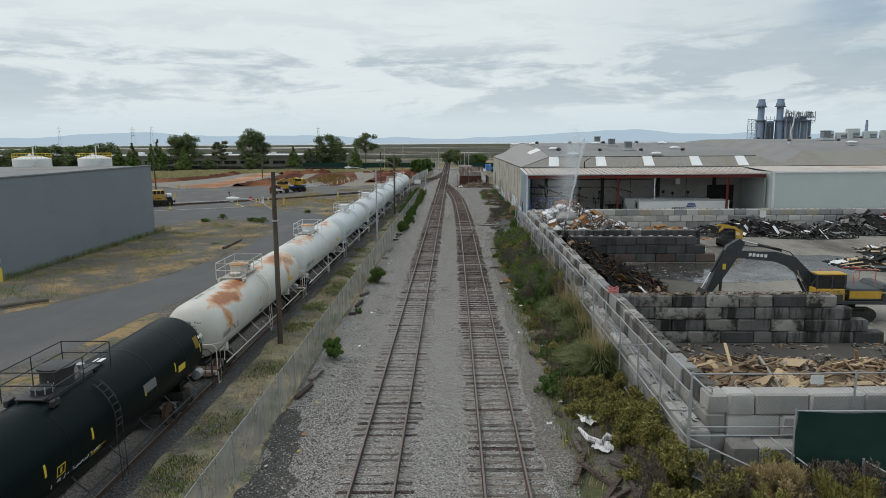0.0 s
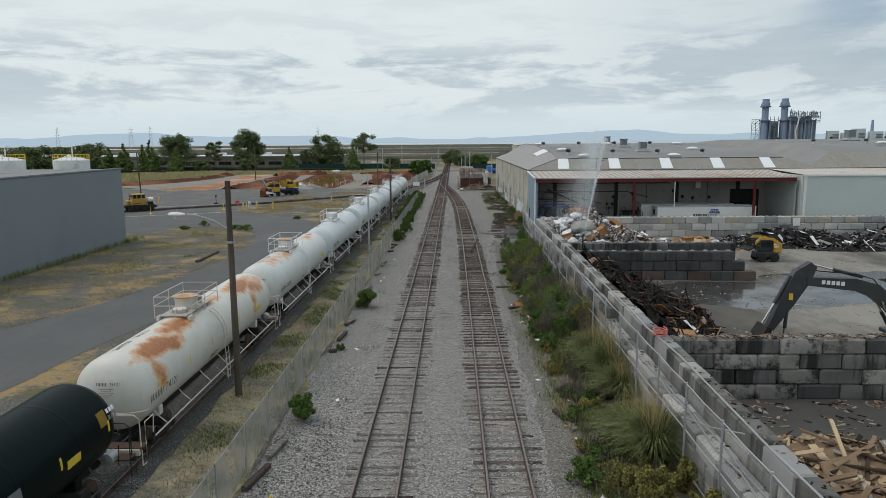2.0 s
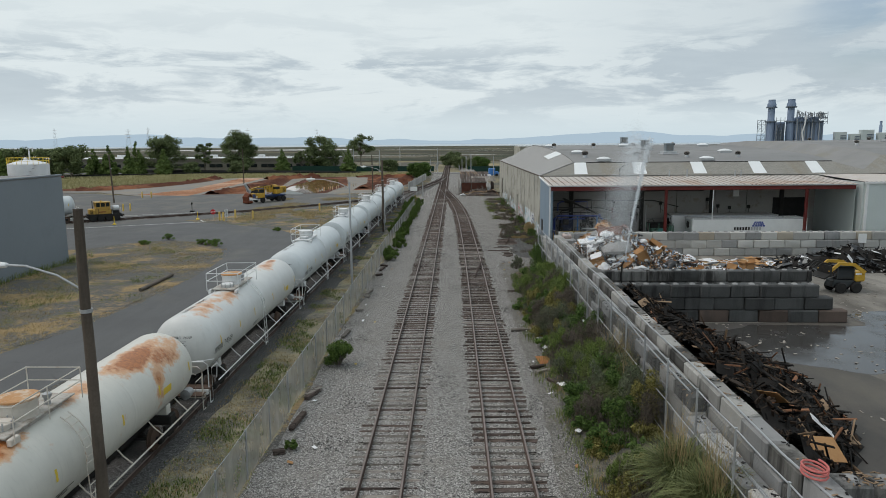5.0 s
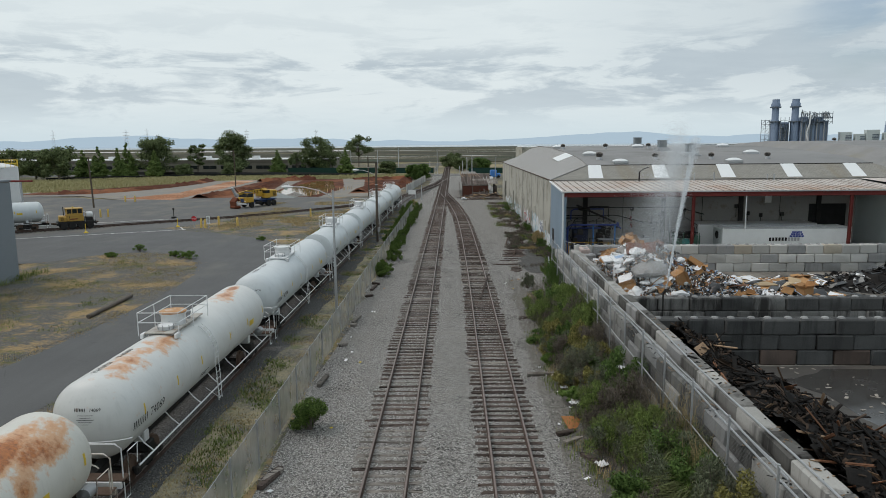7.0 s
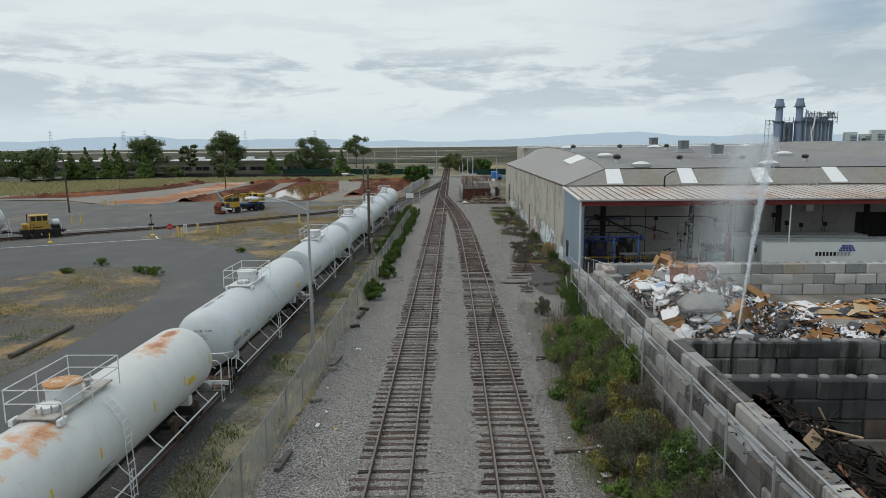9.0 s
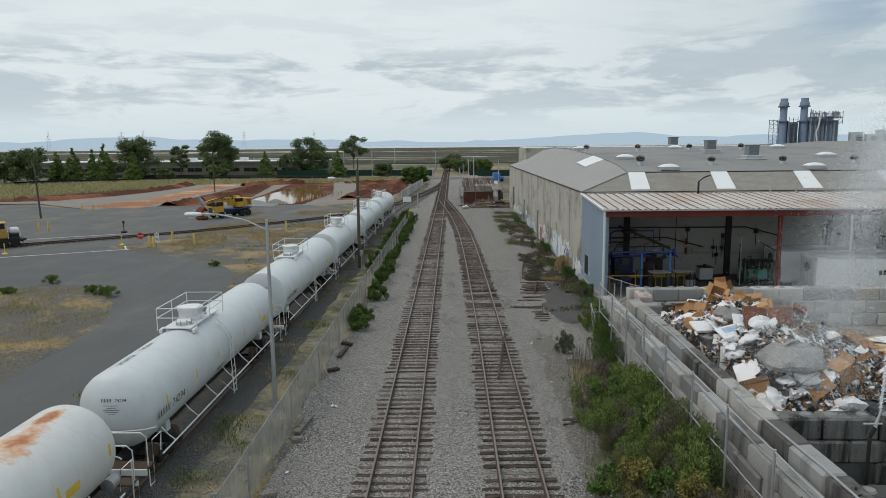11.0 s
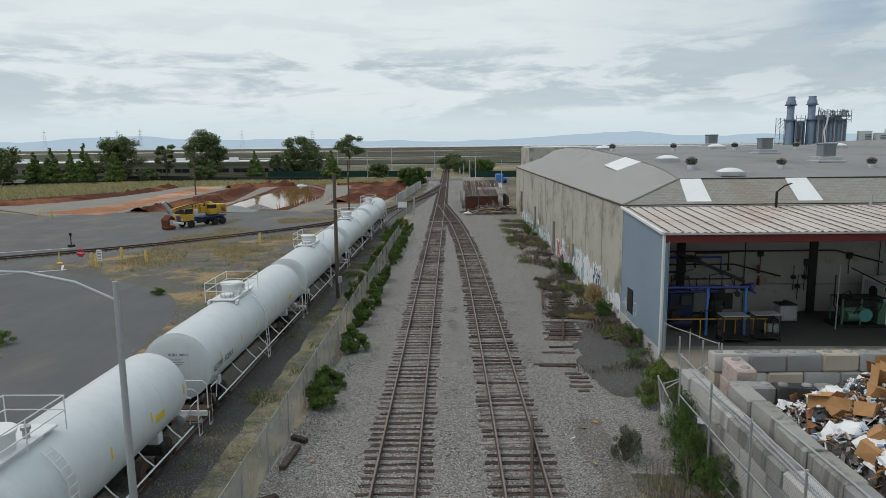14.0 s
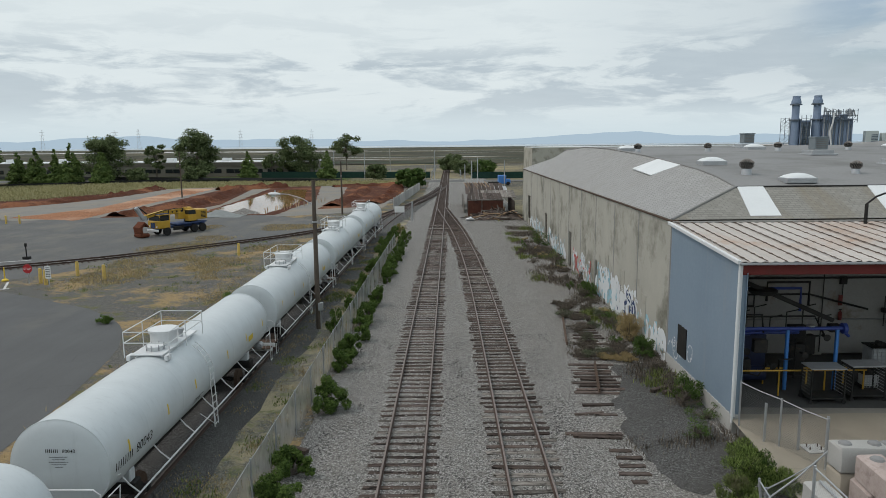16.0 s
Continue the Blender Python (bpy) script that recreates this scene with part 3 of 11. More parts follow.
# single stones lying proud on the ballast
STONE = surface("grey_stone", (0.20, 0.194, 0.182), (0.50, 0.485, 0.46), 9, 30, None, rough=0.92, bump=0.3, depth=0.01, vary=0.35, per="island")
rg = np.random.default_rng(11)
base = np.array([(1, 0, 0), (0, 1, 0), (-1, 0, 0), (0, -1, 0), (0.1, 0.1, 0.8), (0, 0, -0.6)], float)
N = 60000
sx, sy = rg.uniform(-7.4, 5.2, N), 12 + 150 * rg.random(N) ** 1.7
ss = 0.018 + 0.028 * rg.random(N) ** 2
ang = rg.random(N) * 6.283
ca, sa = np.cos(ang), np.sin(ang)
sh = base[None] * (0.7 + 0.6 * rg.random((N, 6, 1))) * ss[:, None, None] * np.array([1.2, 0.85, 0.8])
vx = sh[..., 0] * ca[:, None] - sh[..., 1] * sa[:, None] + sx[:, None]
vy = sh[..., 0] * sa[:, None] + sh[..., 1] * ca[:, None] + sy[:, None]
vz = sh[..., 2] + 0.012 + 0.02 * rg.random((N, 1))
mb = MB()
mb.v = [tuple(p) for p in np.stack([vx, vy, vz], -1).reshape(-1, 3).tolist()]
mb.f = [(6 * i + a, 6 * i + b, 6 * i + 4) for i in range(N) for a, b in ((0, 1), (1, 2), (2, 3), (3, 0))]
solid("ballast_stones", mb, STONE, "loose grey stones on the ballast", kind="stuff")

# darker fouled stones in patches beside the fence and the track
STONE_DARK = surface("soot_dark_stone", (0.055, 0.053, 0.052), (0.14, 0.136, 0.132), 9, 30, None, rough=0.9, bump=0.3, depth=0.01, vary=0.4, per="island")
mb, k = MB(), 0
while k < 6500:
    x, y = rg.uniform(-7.3, 4.9), rg.uniform(11, 110)
    side = 1.0 if x < -4.6 and y < 36 else -0.3
    if noise.noise((x * 0.7, y * 0.35, 9)) + 0.4 * side + 0.25 * rg.normal() < 0.3 or abs(x + 2.8) < 1.4:
        continue
    k += 1
    s, o, a = 0.02 + 0.03 * rg.random(), len(mb.v), rg.random() * 6.3
    for q in range(4):
        mb.v.append((x + s * math.cos(a + q * 1.571), y + s * math.sin(a + q * 1.571), 0.012))
    mb.v.append((x, y, 0.03 + s * 0.6))
    mb.f += [(o, o + 1, o + 4), (o + 1, o + 2, o + 4), (o + 2, o + 3, o + 4), (o + 3, o, o + 4)]
solid("dark_stones", mb, STONE_DARK, "dark fouled stones on the ballast", kind="stuff")
sheet("fouled_patch", [(-7.4, 11), (-5.5, 11), (-5.1, 17), (-5.7, 22), (-6.2, 26), (-7.3, 29)], 0.012, BALLAST_DARK, "dark cinder patch on the ballast beside the fence", edge=(0.4, 0.6, 52))

# the ballast between the two fences, gently uneven
mb = MB()
nx, ny, x0, x1, y0, y1 = 42, 260, -7.6, 10.42, -12.0, 300.0
for j in range(ny + 1):
    for i in range(nx + 1):
        x, y = x0 + (x1 - x0) * i / nx, y0 + (y1 - y0) * (j / ny) ** 1.25
        crown = 0.012 * (math.exp(-((x + 2.8) / 1.5) ** 4) + math.exp(-((x - 1.75) / 1.5) ** 4))
        mb.v.append((x, y, crown - 0.012 + 0.028 * noise.noise((x * 0.7, y * 0.5, 0)) + 0.02 * noise.noise((x * 2.3, y * 2.1, 4))))
mb.f = [(j * (nx + 1) + i, j * (nx + 1) + i + 1, (j + 1) * (nx + 1) + i + 1, (j + 1) * (nx + 1) + i) for j in range(ny) for i in range(nx)]
solid("ballast", mb, BALLAST, "grey crushed-stone ballast around the tracks", kind="structure")

sheet("ballast_fines", [(3.5, 8), (5.6, 8), (5.6, 88), (4.4, 88), (4.0, 70), (3.7, 50), (3.4, 30)], 0.022, BALLAST_FINE, "dirty fine gravel between the track and the bank", edge=(0.5, 0.35, 53))

# asphalt road, its wide bend and the lot
road = [(-110, 2), (-60, 20), (-36, 30), (-24, 34), (-21.2, 47), (-19.0, 61), (-17.9, 76), (-18.5, 92), (-19.9, 104), (-22.3, 111.5), (-26.5, 116.5), (-31, 119.5), (-39, 124.0), (-45, 125), (-72, 108),
        (-72, 98), (-46, 97), (-40.5, 101.6), (-36.5, 104.3), (-33.5, 104.1), (-29.2, 101), (-27, 98.2), (-24.5, 90.6), (-23.8, 82.5), (-24.0, 74), (-25.2, 62.5), (-30.8, 47.5), (-40, 38), (-62, 28), (-110, 11)]
sheet("road", smooth_outline(road), 0.0175, ASPHALT, "smooth grey asphalt road bending into the lot", edge=(1.2, 0.12, 7))
sheet("island_ground", [(-41, 33), (-40, 36), (-30.8, 47.5), (-25.2, 62.5), (-24.0, 74), (-23.8, 82.5), (-24.5, 90.6), (-27, 98.2), (-29.2, 101), (-33.5, 104.1), (-36.5, 104.3), (-40.6, 101.6), (-40.6, 60), (-80, 60), (-80, 33)],
      0.022, LOT_EARTH, "traffic island of gravel and dry weeds", edge=(0.5, 0.5, 9))
lot = [(-110, 100), (-72, 108), (-58, 116), (-45, 124.5), (-39.5, 130), (-37, 134), (-30, 142), (-22, 152), (-17, 166), (-24, 178), (-33, 184), (-58, 183), (-72, 178), (-86, 186), (-130, 200)]
sheet("lot", lot, 0.013, LOT, "worn dusty asphalt lot", edge=(2, 0.5, 11))
for pts, w in (([(-72, 109.5), (-54.6, 117.6), (-38.4, 125)], 0.14), ([(-63.4, 130.9), (-45.4, 139.5)], 0.14), ([(-40.2, 127.6), (-38.6, 124.6)], 0.1)):
    mb = MB()
    for a, b in zip(pts, pts[1:]):
        a, b = Vector(a), Vector(b)
        s = Vector((a.y - b.y, b.x - a.x)).normalized() * w
        mb.add([(*(a - s), 0.027), (*(b - s), 0.027), (*(b + s), 0.027), (*(a + s), 0.027)], [(0, 1, 2, 3)])
    solid("road_line", mb, ROAD_PAINT, "worn white painted road line", kind="structure")

# excavated red earth plots behind the lot
sheet("plot_base", [(-112, 192), (-90, 192), (-72, 178), (-33, 180), (-14, 190), (-12, 266), (-112, 266)], 0.012, PLOT_STRIP, "dusty pale ground between the excavated plots", edge=(2, 0.6, 54))
sheet("red_plot_1", [(-110, 196), (-88, 199), (-80, 230), (-84, 262), (-105, 240)], 0.02, RED_EARTH, "churned red earth", edge=(2, 0.6, 13))
sheet("concrete_strip", [(-90, 196), (-78, 184), (-70, 184), (-72, 200), (-74, 262), (-82, 262), (-83, 230)], 0.024, PLOT_STRIP, "dusty concrete strip between the plots")
sheet("orange_plot", [(-76, 183), (-62, 178), (-63, 200), (-66, 258), (-74, 258), (-70, 200)], 0.028, ORANGE_EARTH, "wet orange clay plot", edge=(2, 0.5, 14))
sheet("red_plot_2", [(-60, 182), (-50, 184), (-47, 206), (-56, 262), (-63, 258)], 0.02, RED_EARTH, "churned red earth", edge=(2, 0.6, 15))
sheet("concrete_strip_2", [(-50, 184), (-44, 184), (-46.5, 210), (-51, 262), (-56, 262), (-47.5, 206)], 0.024, PLOT_STRIP, "dusty concrete strip between the plots")
sheet("pool_bank", [(-45, 183), (-31, 184), (-30, 215), (-38, 264), (-51, 264), (-46.5, 210)], 0.032, RED_EARTH, "red earth bank of the pool", edge=(2, 0.5, 16))
sheet("concrete_strip_3", [(-31, 186), (-26, 190), (-25, 215), (-31, 264), (-37, 264), (-30, 215)], 0.024, PLOT_STRIP, "dusty concrete strip between the plots")
sheet("red_plot_3", [(-26, 194), (-16, 198), (-15, 225), (-15, 262), (-30, 262), (-25, 215)], 0.02, RED_EARTH, "red earth plot", edge=(2, 0.6, 17))
sheet("dry_grass_strip", [(-190, 205), (-112, 203), (-100, 222), (-90, 240), (-78, 258), (-57, 267), (-15, 264), (-12, 288), (-60, 294), (-100, 292), (-142, 276), (-190, 290)], 0.036, earth_material("dry_meadow", (0.30, 0.28, 0.16), (0.44, 0.40, 0.24), (0.20, 0.22, 0.09), (0.4, 0.6), (0.5, 0.65), 0.05),
      "strip of tall dry grass", edge=(3, 0.8, 18))
k = Nodes("muddy_water")
k.bump(k.noise(1.5, k.world_pos(), 3), 0.06, 0.05)
WATER_POOL = k.done((0.30, 0.155, 0.06), 0.05, 0, 0.7)
sheet("pool", [(-44.5, 185.5), (-33, 186), (-32.5, 215), (-39, 250), (-46, 250), (-45.5, 212)], 0.038, WATER_POOL, "still brown water in an excavated plot", edge=(2, 0.7, 19))

# crossing road, marsh, salt ponds and the bay
sheet("cross_road", [(-400, 330), (-70, 290), (-10, 281), (60, 277), (60, 287), (-10, 292), (-70, 302), (-400, 344)], 0.03, LOT, "pale asphalt street crossing the tracks", thick=0.1)
sheet("lawn", [(-400, 346), (-70, 304), (-36, 299), (-36, 318), (-70, 326), (-400, 372)], 0.02, earth_material("lawn", (0.09, 0.12, 0.04), (0.14, 0.17, 0.06), (0.07, 0.11, 0.03), (0.4, 0.6), (0.4, 0.6), 0.2), "green lawn before the offices")
sheet("marsh", [(-4700, 470), (4700, 470), (4700, 4400), (-4700, 4400)], 0.25, MARSH, "flat salt marsh reaching towards the bay")
k = Nodes("bay_water")
k.bump(k.noise(0.02, k.world_pos(), 4), 0.2, 2.0)
BAY = k.done((0.30, 0.36, 0.40), 0.25, 0, 0.5)
SALT = surface("dry_salt_flat", (0.55, 0.53, 0.50), (0.70, 0.68, 0.66), 0.004, 0.05, None, rough=0.9, bump=0)
for i, (xa, xb, ya, yb, mat, label) in enumerate((
        (-4700, 4700, 2300, 4400, BAY, "pale water of the bay"), (-2600, -180, 1250, 1360, SALT, "white salt pond in the marsh"),
        (-420, 260, 1150, 1175, SALT, "white salt pond in the marsh"), (-160, 20, 640, 652, SALT, "pale dry flat in the marsh"),
        (30, 420, 900, 918, SALT, "white salt pond in the marsh"), (-60, 200, 560, 568, SALT, "pale dry flat in the marsh"), (300, 1500, 1700, 1900, SALT, "white salt pond in the marsh"))):
    mb = MB()
    mb.poly(ragged([(xa, ya), (xb, ya), (xb + 30, yb), (xa - 30, yb)], 60, 14, 30 + i), 0.5 + 0.08 * i)
    solid("water" if mat is BAY else "salt_pond", mb, mat, label, kind="structure")

# hills across the bay, their haze put in as a flat blue glow
k = Nodes("haze_glow_hills")
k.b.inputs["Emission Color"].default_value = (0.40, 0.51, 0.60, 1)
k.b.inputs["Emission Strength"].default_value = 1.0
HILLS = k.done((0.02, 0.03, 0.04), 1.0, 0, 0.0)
mb = MB()
n = 160
for i in range(n + 1):
    a = radians(-52 + 104 * i / n)
    d = 4600
    h = 34 + 20 * noise.noise((i * 0.055, 0.3, 0)) + 14 * noise.noise((i * 0.17, 2.3, 0)) + 7 * noise.noise((i * 0.5, 7.3, 0))
    h += 30 * math.exp(-((i - 44) / 16) ** 2) + 26 * math.exp(-((i - 100) / 9) ** 2)
    mb.v += [(d * math.sin(a), d * math.cos(a), -2), (d * math.sin(a), d * math.cos(a), max(h, 24))]
mb.f = [(2 * i, 2 * i + 2, 2 * i + 3, 2 * i + 1) for i in range(n)]
solid("backdrop", mb, HILLS, "hills across the bay, haze painted as a blue glow", kind="structure")

# ---------- tracks ----------
RAIL_PROF = [(-0.07, 0), (0.07, 0), (0.07, 0.012), (0.012, 0.035), (0.012, 0.12), (0.036, 0.135), (0.036, 0.165), (0.028, 0.172), (-0.028, 0.172), (-0.036, 0.165), (-0.036, 0.135), (-0.012, 0.12), (-0.012, 0.035), (-0.07, 0.012)]


def along(pts, side):
    out = []
    for i, p in enumerate(pts):
        d = (pts[min(i + 1, len(pts) - 1)] - pts[max(i - 1, 0)]).normalized()
        out.append(p + Vector((d.y, -d.x)) * side)
    return out


def rail_mesh(pts, z):
    mb, n = MB(), len(RAIL_PROF)
    for i, p in enumerate(pts):
        d = (pts[min(i + 1, len(pts) - 1)] - pts[max(i - 1, 0)]).normalized()
        s = Vector((d.y, -d.x))
        mb.v += [(p.x + s.x * a, p.y + s.y * a, z + h) for a, h in RAIL_PROF]
    for i in range(len(pts) - 1):
        mb.f += [(i * n + (j + 1) % n, i * n + j, (i + 1) * n + j, (i + 1) * n + (j + 1) % n) for j in range(n)]
    mb.f += [tuple(range(n))]
    return mb


def tie_shape(seed):
    """A worn tie: uneven width along its length, rounded and split top, ragged ends."""
    r, mb = random.Random(seed), MB()
    half, w, split = 1.3 + r.uniform(-0.1, 0.09), 0.112 + r.uniform(-0.014, 0.01), r.uniform(-0.05, 0.05)
    stations = [-half, -half * 0.62, -half * 0.15 + r.uniform(-0.2, 0.2), half * 0.6, half]
    for i, x in enumerate(stations):
        end = i in (0, len(stations) - 1)
        g = r.uniform(0.006, 0.03) * (1.5 if end else 1)
        for y, z in ((-w, -0.085), (-w, 0.045), (split - 0.03, 0.085), (split, 0.085 - g), (split + 0.03, 0.083), (w, 0.04), (w, -0.085)):
            mb.v.append((x + (r.uniform(-0.07, 0.07) if end else 0), y + r.uniform(-0.016, 0.016), z + (r.uniform(-0.016, 0.004) if z > 0 else 0)))
    n = 7
    for i in range(len(stations) - 1):
        mb.f += [(i * n + j + 1, i * n + j, (i + 1) * n + j, (i + 1) * n + j + 1) for j in range(n - 1)]
    mb.f += [tuple(range(n)), tuple(range(len(mb.v) - 1, len(mb.v) - 1 - n, -1))]
    return mb


TIE_MESHES = [tie_shape(s).mesh("tie", TIE) for s in range(9)]
TIE_MESHES_DARK = [tie_shape(s + 9).mesh("tie", TIE_DARK) for s in range(5)]
PLATE_MESH = MB().box((0, 0, 0), (0.34, 0.19, 0.025), 0.006).mesh("tie_plate", RUST)


def track(name, centre, label, near, z=0.06, dark=0.0, spacing=0.54, seed=1, ties=True, gap=()):
    """Two rails on ties along a centre line; near: the stretch of y whose ties are single parts."""
    t = thing(name, label, "railway track", group="railway tracks")
    pts = spline(centre, 2.0)
    for side in (-0.752, 0.752):
        me = rail_mesh(along(pts, side), z + 0.012).mesh("rail", RAIL_STEEL)
        me.materials.append(RAIL_TOP)
        n = len(RAIL_PROF)
        for f in me.polygons[:-1]:
            f.material_index = 1 if f.index % n in (6, 7, 8) else 0
        part("rail", me, None, t, "brown rusted steel rail with a worn head")
    r = random.Random(seed)
    rest, count = MB(), 0
    pts = spline(centre, 0.05)
    acc, last = 0.0, pts[0]
    todo = spacing
    for i, p in enumerate(pts[1:-1]):
        acc += (p - last).length
        last = p
        if acc < todo:
            continue
        acc, todo = 0.0, spacing + r.uniform(-0.05, 0.05)
        d = (pts[i + 2] - p).normalized()
        rz = -math.degrees(math.atan2(d.x, d.y)) + r.uniform(-2.2, 2.2)
        age = min(1.0, max(0.0, (p.y - dark) / 22.0))
        darkish = r.random() < 0.12 + 0.78 * age + 0.5 * noise.noise((p.x * 0.02, p.y * 0.06, seed))
        m = pose(p.x + r.uniform(-0.12, 0.12), p.y, z - 0.084 + 0.012 * age + r.uniform(-0.02, 0.004), 0, r.uniform(-0.5, 0.5), rz)
        if near[0] <= p.y <= near[1] and count < 295:
            count += 1
            part("tie", r.choice(TIE_MESHES_DARK if darkish else TIE_MESHES), None, t, "", m)
        else:
            rest.box((0, 0, 0), (2.6, 0.23, 0.17), 0, 0, m)
    if rest.v:
        tagged(part("tie_run", rest, TIE_DARK, t), "weathered timber ties further along", "", "", "stuff")
    return t


track("main_track", [(-2.8, -14), (-2.8, 100), (-2.8, 300), (-2.8, 460)], "straight railway track on weathered timber ties", (10, 168), z=0.05, seed=3, dark=44)
track("side_track", [(1.78, -14), (1.78, 40), (1.76, 75), (1.66, 97), (1.35, 122), (0.85, 140), (-0.2, 160), (-1.6, 178), (-2.75, 193)], "railway track curving into a turnout", (10, 168), z=0.064, seed=8, dark=34)
track("tank_siding", [(-13.0, -14), (-12.75, 22), (-12.45, 57), (-12.15, 93), (-11.8, 130), (-11.45, 160), (-10.6, 178), (-8.6, 203), (-5.2, 232), (-2.9, 262)],
      "siding track under the tank wagons", (10, 168), z=0.0, seed=12, dark=0)
track("spur_track", [(-90, 102), (-72, 115.5), (-57, 126), (-45.5, 134.2), (-37, 140.5), (-28.3, 149.6), (-21.4, 158), (-15.2, 170), (-11.2, 186), (-7.6, 208), (-4.6, 232), (-2.9, 256)],
      "rusty spur track crossing the lot", (130, 200), z=0.06, seed=15, dark=0)

# ---------- left building ----------
def left_building():
    t = thing("grey_building", "windowless grey-painted industrial building with blue corner siding", "building")
    L, R, Y0, Y1, H = -75.0, -39.6, 58.0, 89.2, 8.75
    part("wall", MB().box((R - 0.15, (Y0 + Y1) / 2, H / 2), (0.3, Y1 - Y0, H), 0.03), GREY_PANEL, t, "plain grey wall towards the road")
    part("wall", MB().box(((L + R) / 2 - 0.3, Y1 - 0.15, H / 2), (R - L - 0.6, 0.3, H), 0.02), GREY_PANEL, t)
    part("wall", MB().box((L + 0.15, (Y0 + Y1) / 2, H / 2), (0.3, Y1 - Y0, H), 0.02), GREY_PANEL, t)
    mb = MB()
    for i in range(90):
        x = R - 0.35 - i * 0.36
        mb.box((x, Y0 + 0.12, (H + 4.0) / 2), (0.2, 0.1, H - 4.0), 0.03)
    mb.box(((L + R) / 2 - 0.3, Y0 + 0.2, (H + 4.0) / 2), (R - L - 0.7, 0.08, H - 4.0))
    part("front_siding", mb, BLUE_SIDING, t, "blue corrugated siding over an open bay")
    mb = MB()
    for x in (R - 0.6, R - 10, R - 20, L + 0.6):
        mb.box((x, Y0 + 0.25, 2.0), (0.3, 0.3, 4.0), 0.02)
    part("bay_post", mb, DARK_STEEL, t)
    part("roof", MB().box(((L + R) / 2, (Y0 + Y1) / 2, H + 0.05), (R - L - 0.02, Y1 - Y0 - 0.02, 0.1), 0.02), MEMBRANE, t)
    part("coping", MB().box((R - 0.12, (Y0 + Y1) / 2, H + 0.16), (0.4, Y1 - Y0 + 0.1, 0.14), 0.02), GREY_PANEL, t)
    part("inner_floor", MB().box(((L + R) / 2, (Y0 + Y1) / 2, 0.02), (R - L - 0.7, Y1 - Y0 - 0.7, 0.2)), LOT, t)
    part("corner_post", MB().box((R - 0.1, Y0 - 0.06, H / 2), (0.24, 0.12, H), 0.02), GREY_PANEL, t)
    b = thing("bollard", "yellow steel bollard at the building corner", "bollard")
    part("post", MB().lathe([(0.12, 0), (0.12, 1.15), (0.09, 1.22), (0.0, 1.25)], 14, pose(R + 0.3, Y0 - 0.5, 0)), YELLOW_MARK, b)
    part("sign_plate", MB().box((R + 0.05, Y0 - 0.3, 2.1), (0.35, 0.05, 0.9), 0.01), WHITE_MARK, t, "small white notice on the corner")


left_building()

# ---------- recycling yard ----------
YZ = 0.6
sheet("yard_floor", [(8.75, 21.95), (120, 21.95), (120, 104), (10.6, 104), (10.6, 88.6), (9.1, 88.6)], YZ, YARD, "dirty concrete yard floor with wet patches", thick=0.75)
k = Nodes("wet_concrete_film")
k.bump(k.noise(2.5, k.world_pos(), 3), 0.05, 0.02)
WET = k.done((0.05, 0.048, 0.045), k.ramp(k.noise(0.6, k.world_pos(), 5, 0.6), 0.35, 0.65, 0.06, 0.3), 0, 0.5)
DAMP = asphalt_material("damp_dirty_floor", (0.045, 0.043, 0.04), (0.085, 0.08, 0.073), (0.12, 0.108, 0.09), (0.5, 0.7))
sheet("damp_floor", [(9.6, 24.4), (34, 24.4), (36, 36), (28, 36.9), (9.6, 37.2)], YZ + 0.006, DAMP, "dark damp floor of the timber bay", edge=(0.8, 0.3, 23))
sheet("damp_floor_2", [(9.7, 38), (16, 38), (19.5, 44), (20, 52), (17, 58), (24, 60.5), (24, 62.4), (9.7, 62.4)], YZ + 0.004, DAMP, "dark damp floor beside the scrap heap", edge=(0.8, 0.4, 24))
sheet("puddle_1", [(15, 60.5), (16.5, 55), (20, 53), (27, 53.5), (31, 56), (37, 58), (42, 63), (36, 66), (28, 65), (25.5, 64), (24.8, 61.5), (18, 61.8)], YZ + 0.006, WET, "shallow wide puddle on the yard floor", edge=(0.8, 0.7, 21))
sheet("puddle_2", [(36, 42), (44, 40), (56, 46), (60, 52), (48, 53), (40, 48)], YZ + 0.006, WET, "shallow puddle on the yard floor", edge=(0.8, 0.7, 22))

BLOCKS = {}


def block_mesh(length, depth, height, seed, mat):
    """A cast concrete block with chamfered, chipped edges and studs on top."""
    key = (round(length, 2), round(depth, 2), round(height, 2), seed, mat.name)
    if key not in BLOCKS:
        r = random.Random(seed)
        mb = MB().box((0, 0, 0), (length - 0.035, depth, height - 0.02), 0.06)
        mb.v = [(x + r.uniform(-0.025, 0.025), y + r.uniform(-0.022, 0.022), z + r.uniform(-0.018, 0.012)) for x, y, z in mb.v]
        BLOCKS[key] = mb.mesh("block", mat)
    return BLOCKS[key]


STUD = MB().lathe([(0.2, 0), (0.16, 0.06), (0.08, 0.09), (0, 0.095)], 8).mesh("stud", CONCRETE_MID)


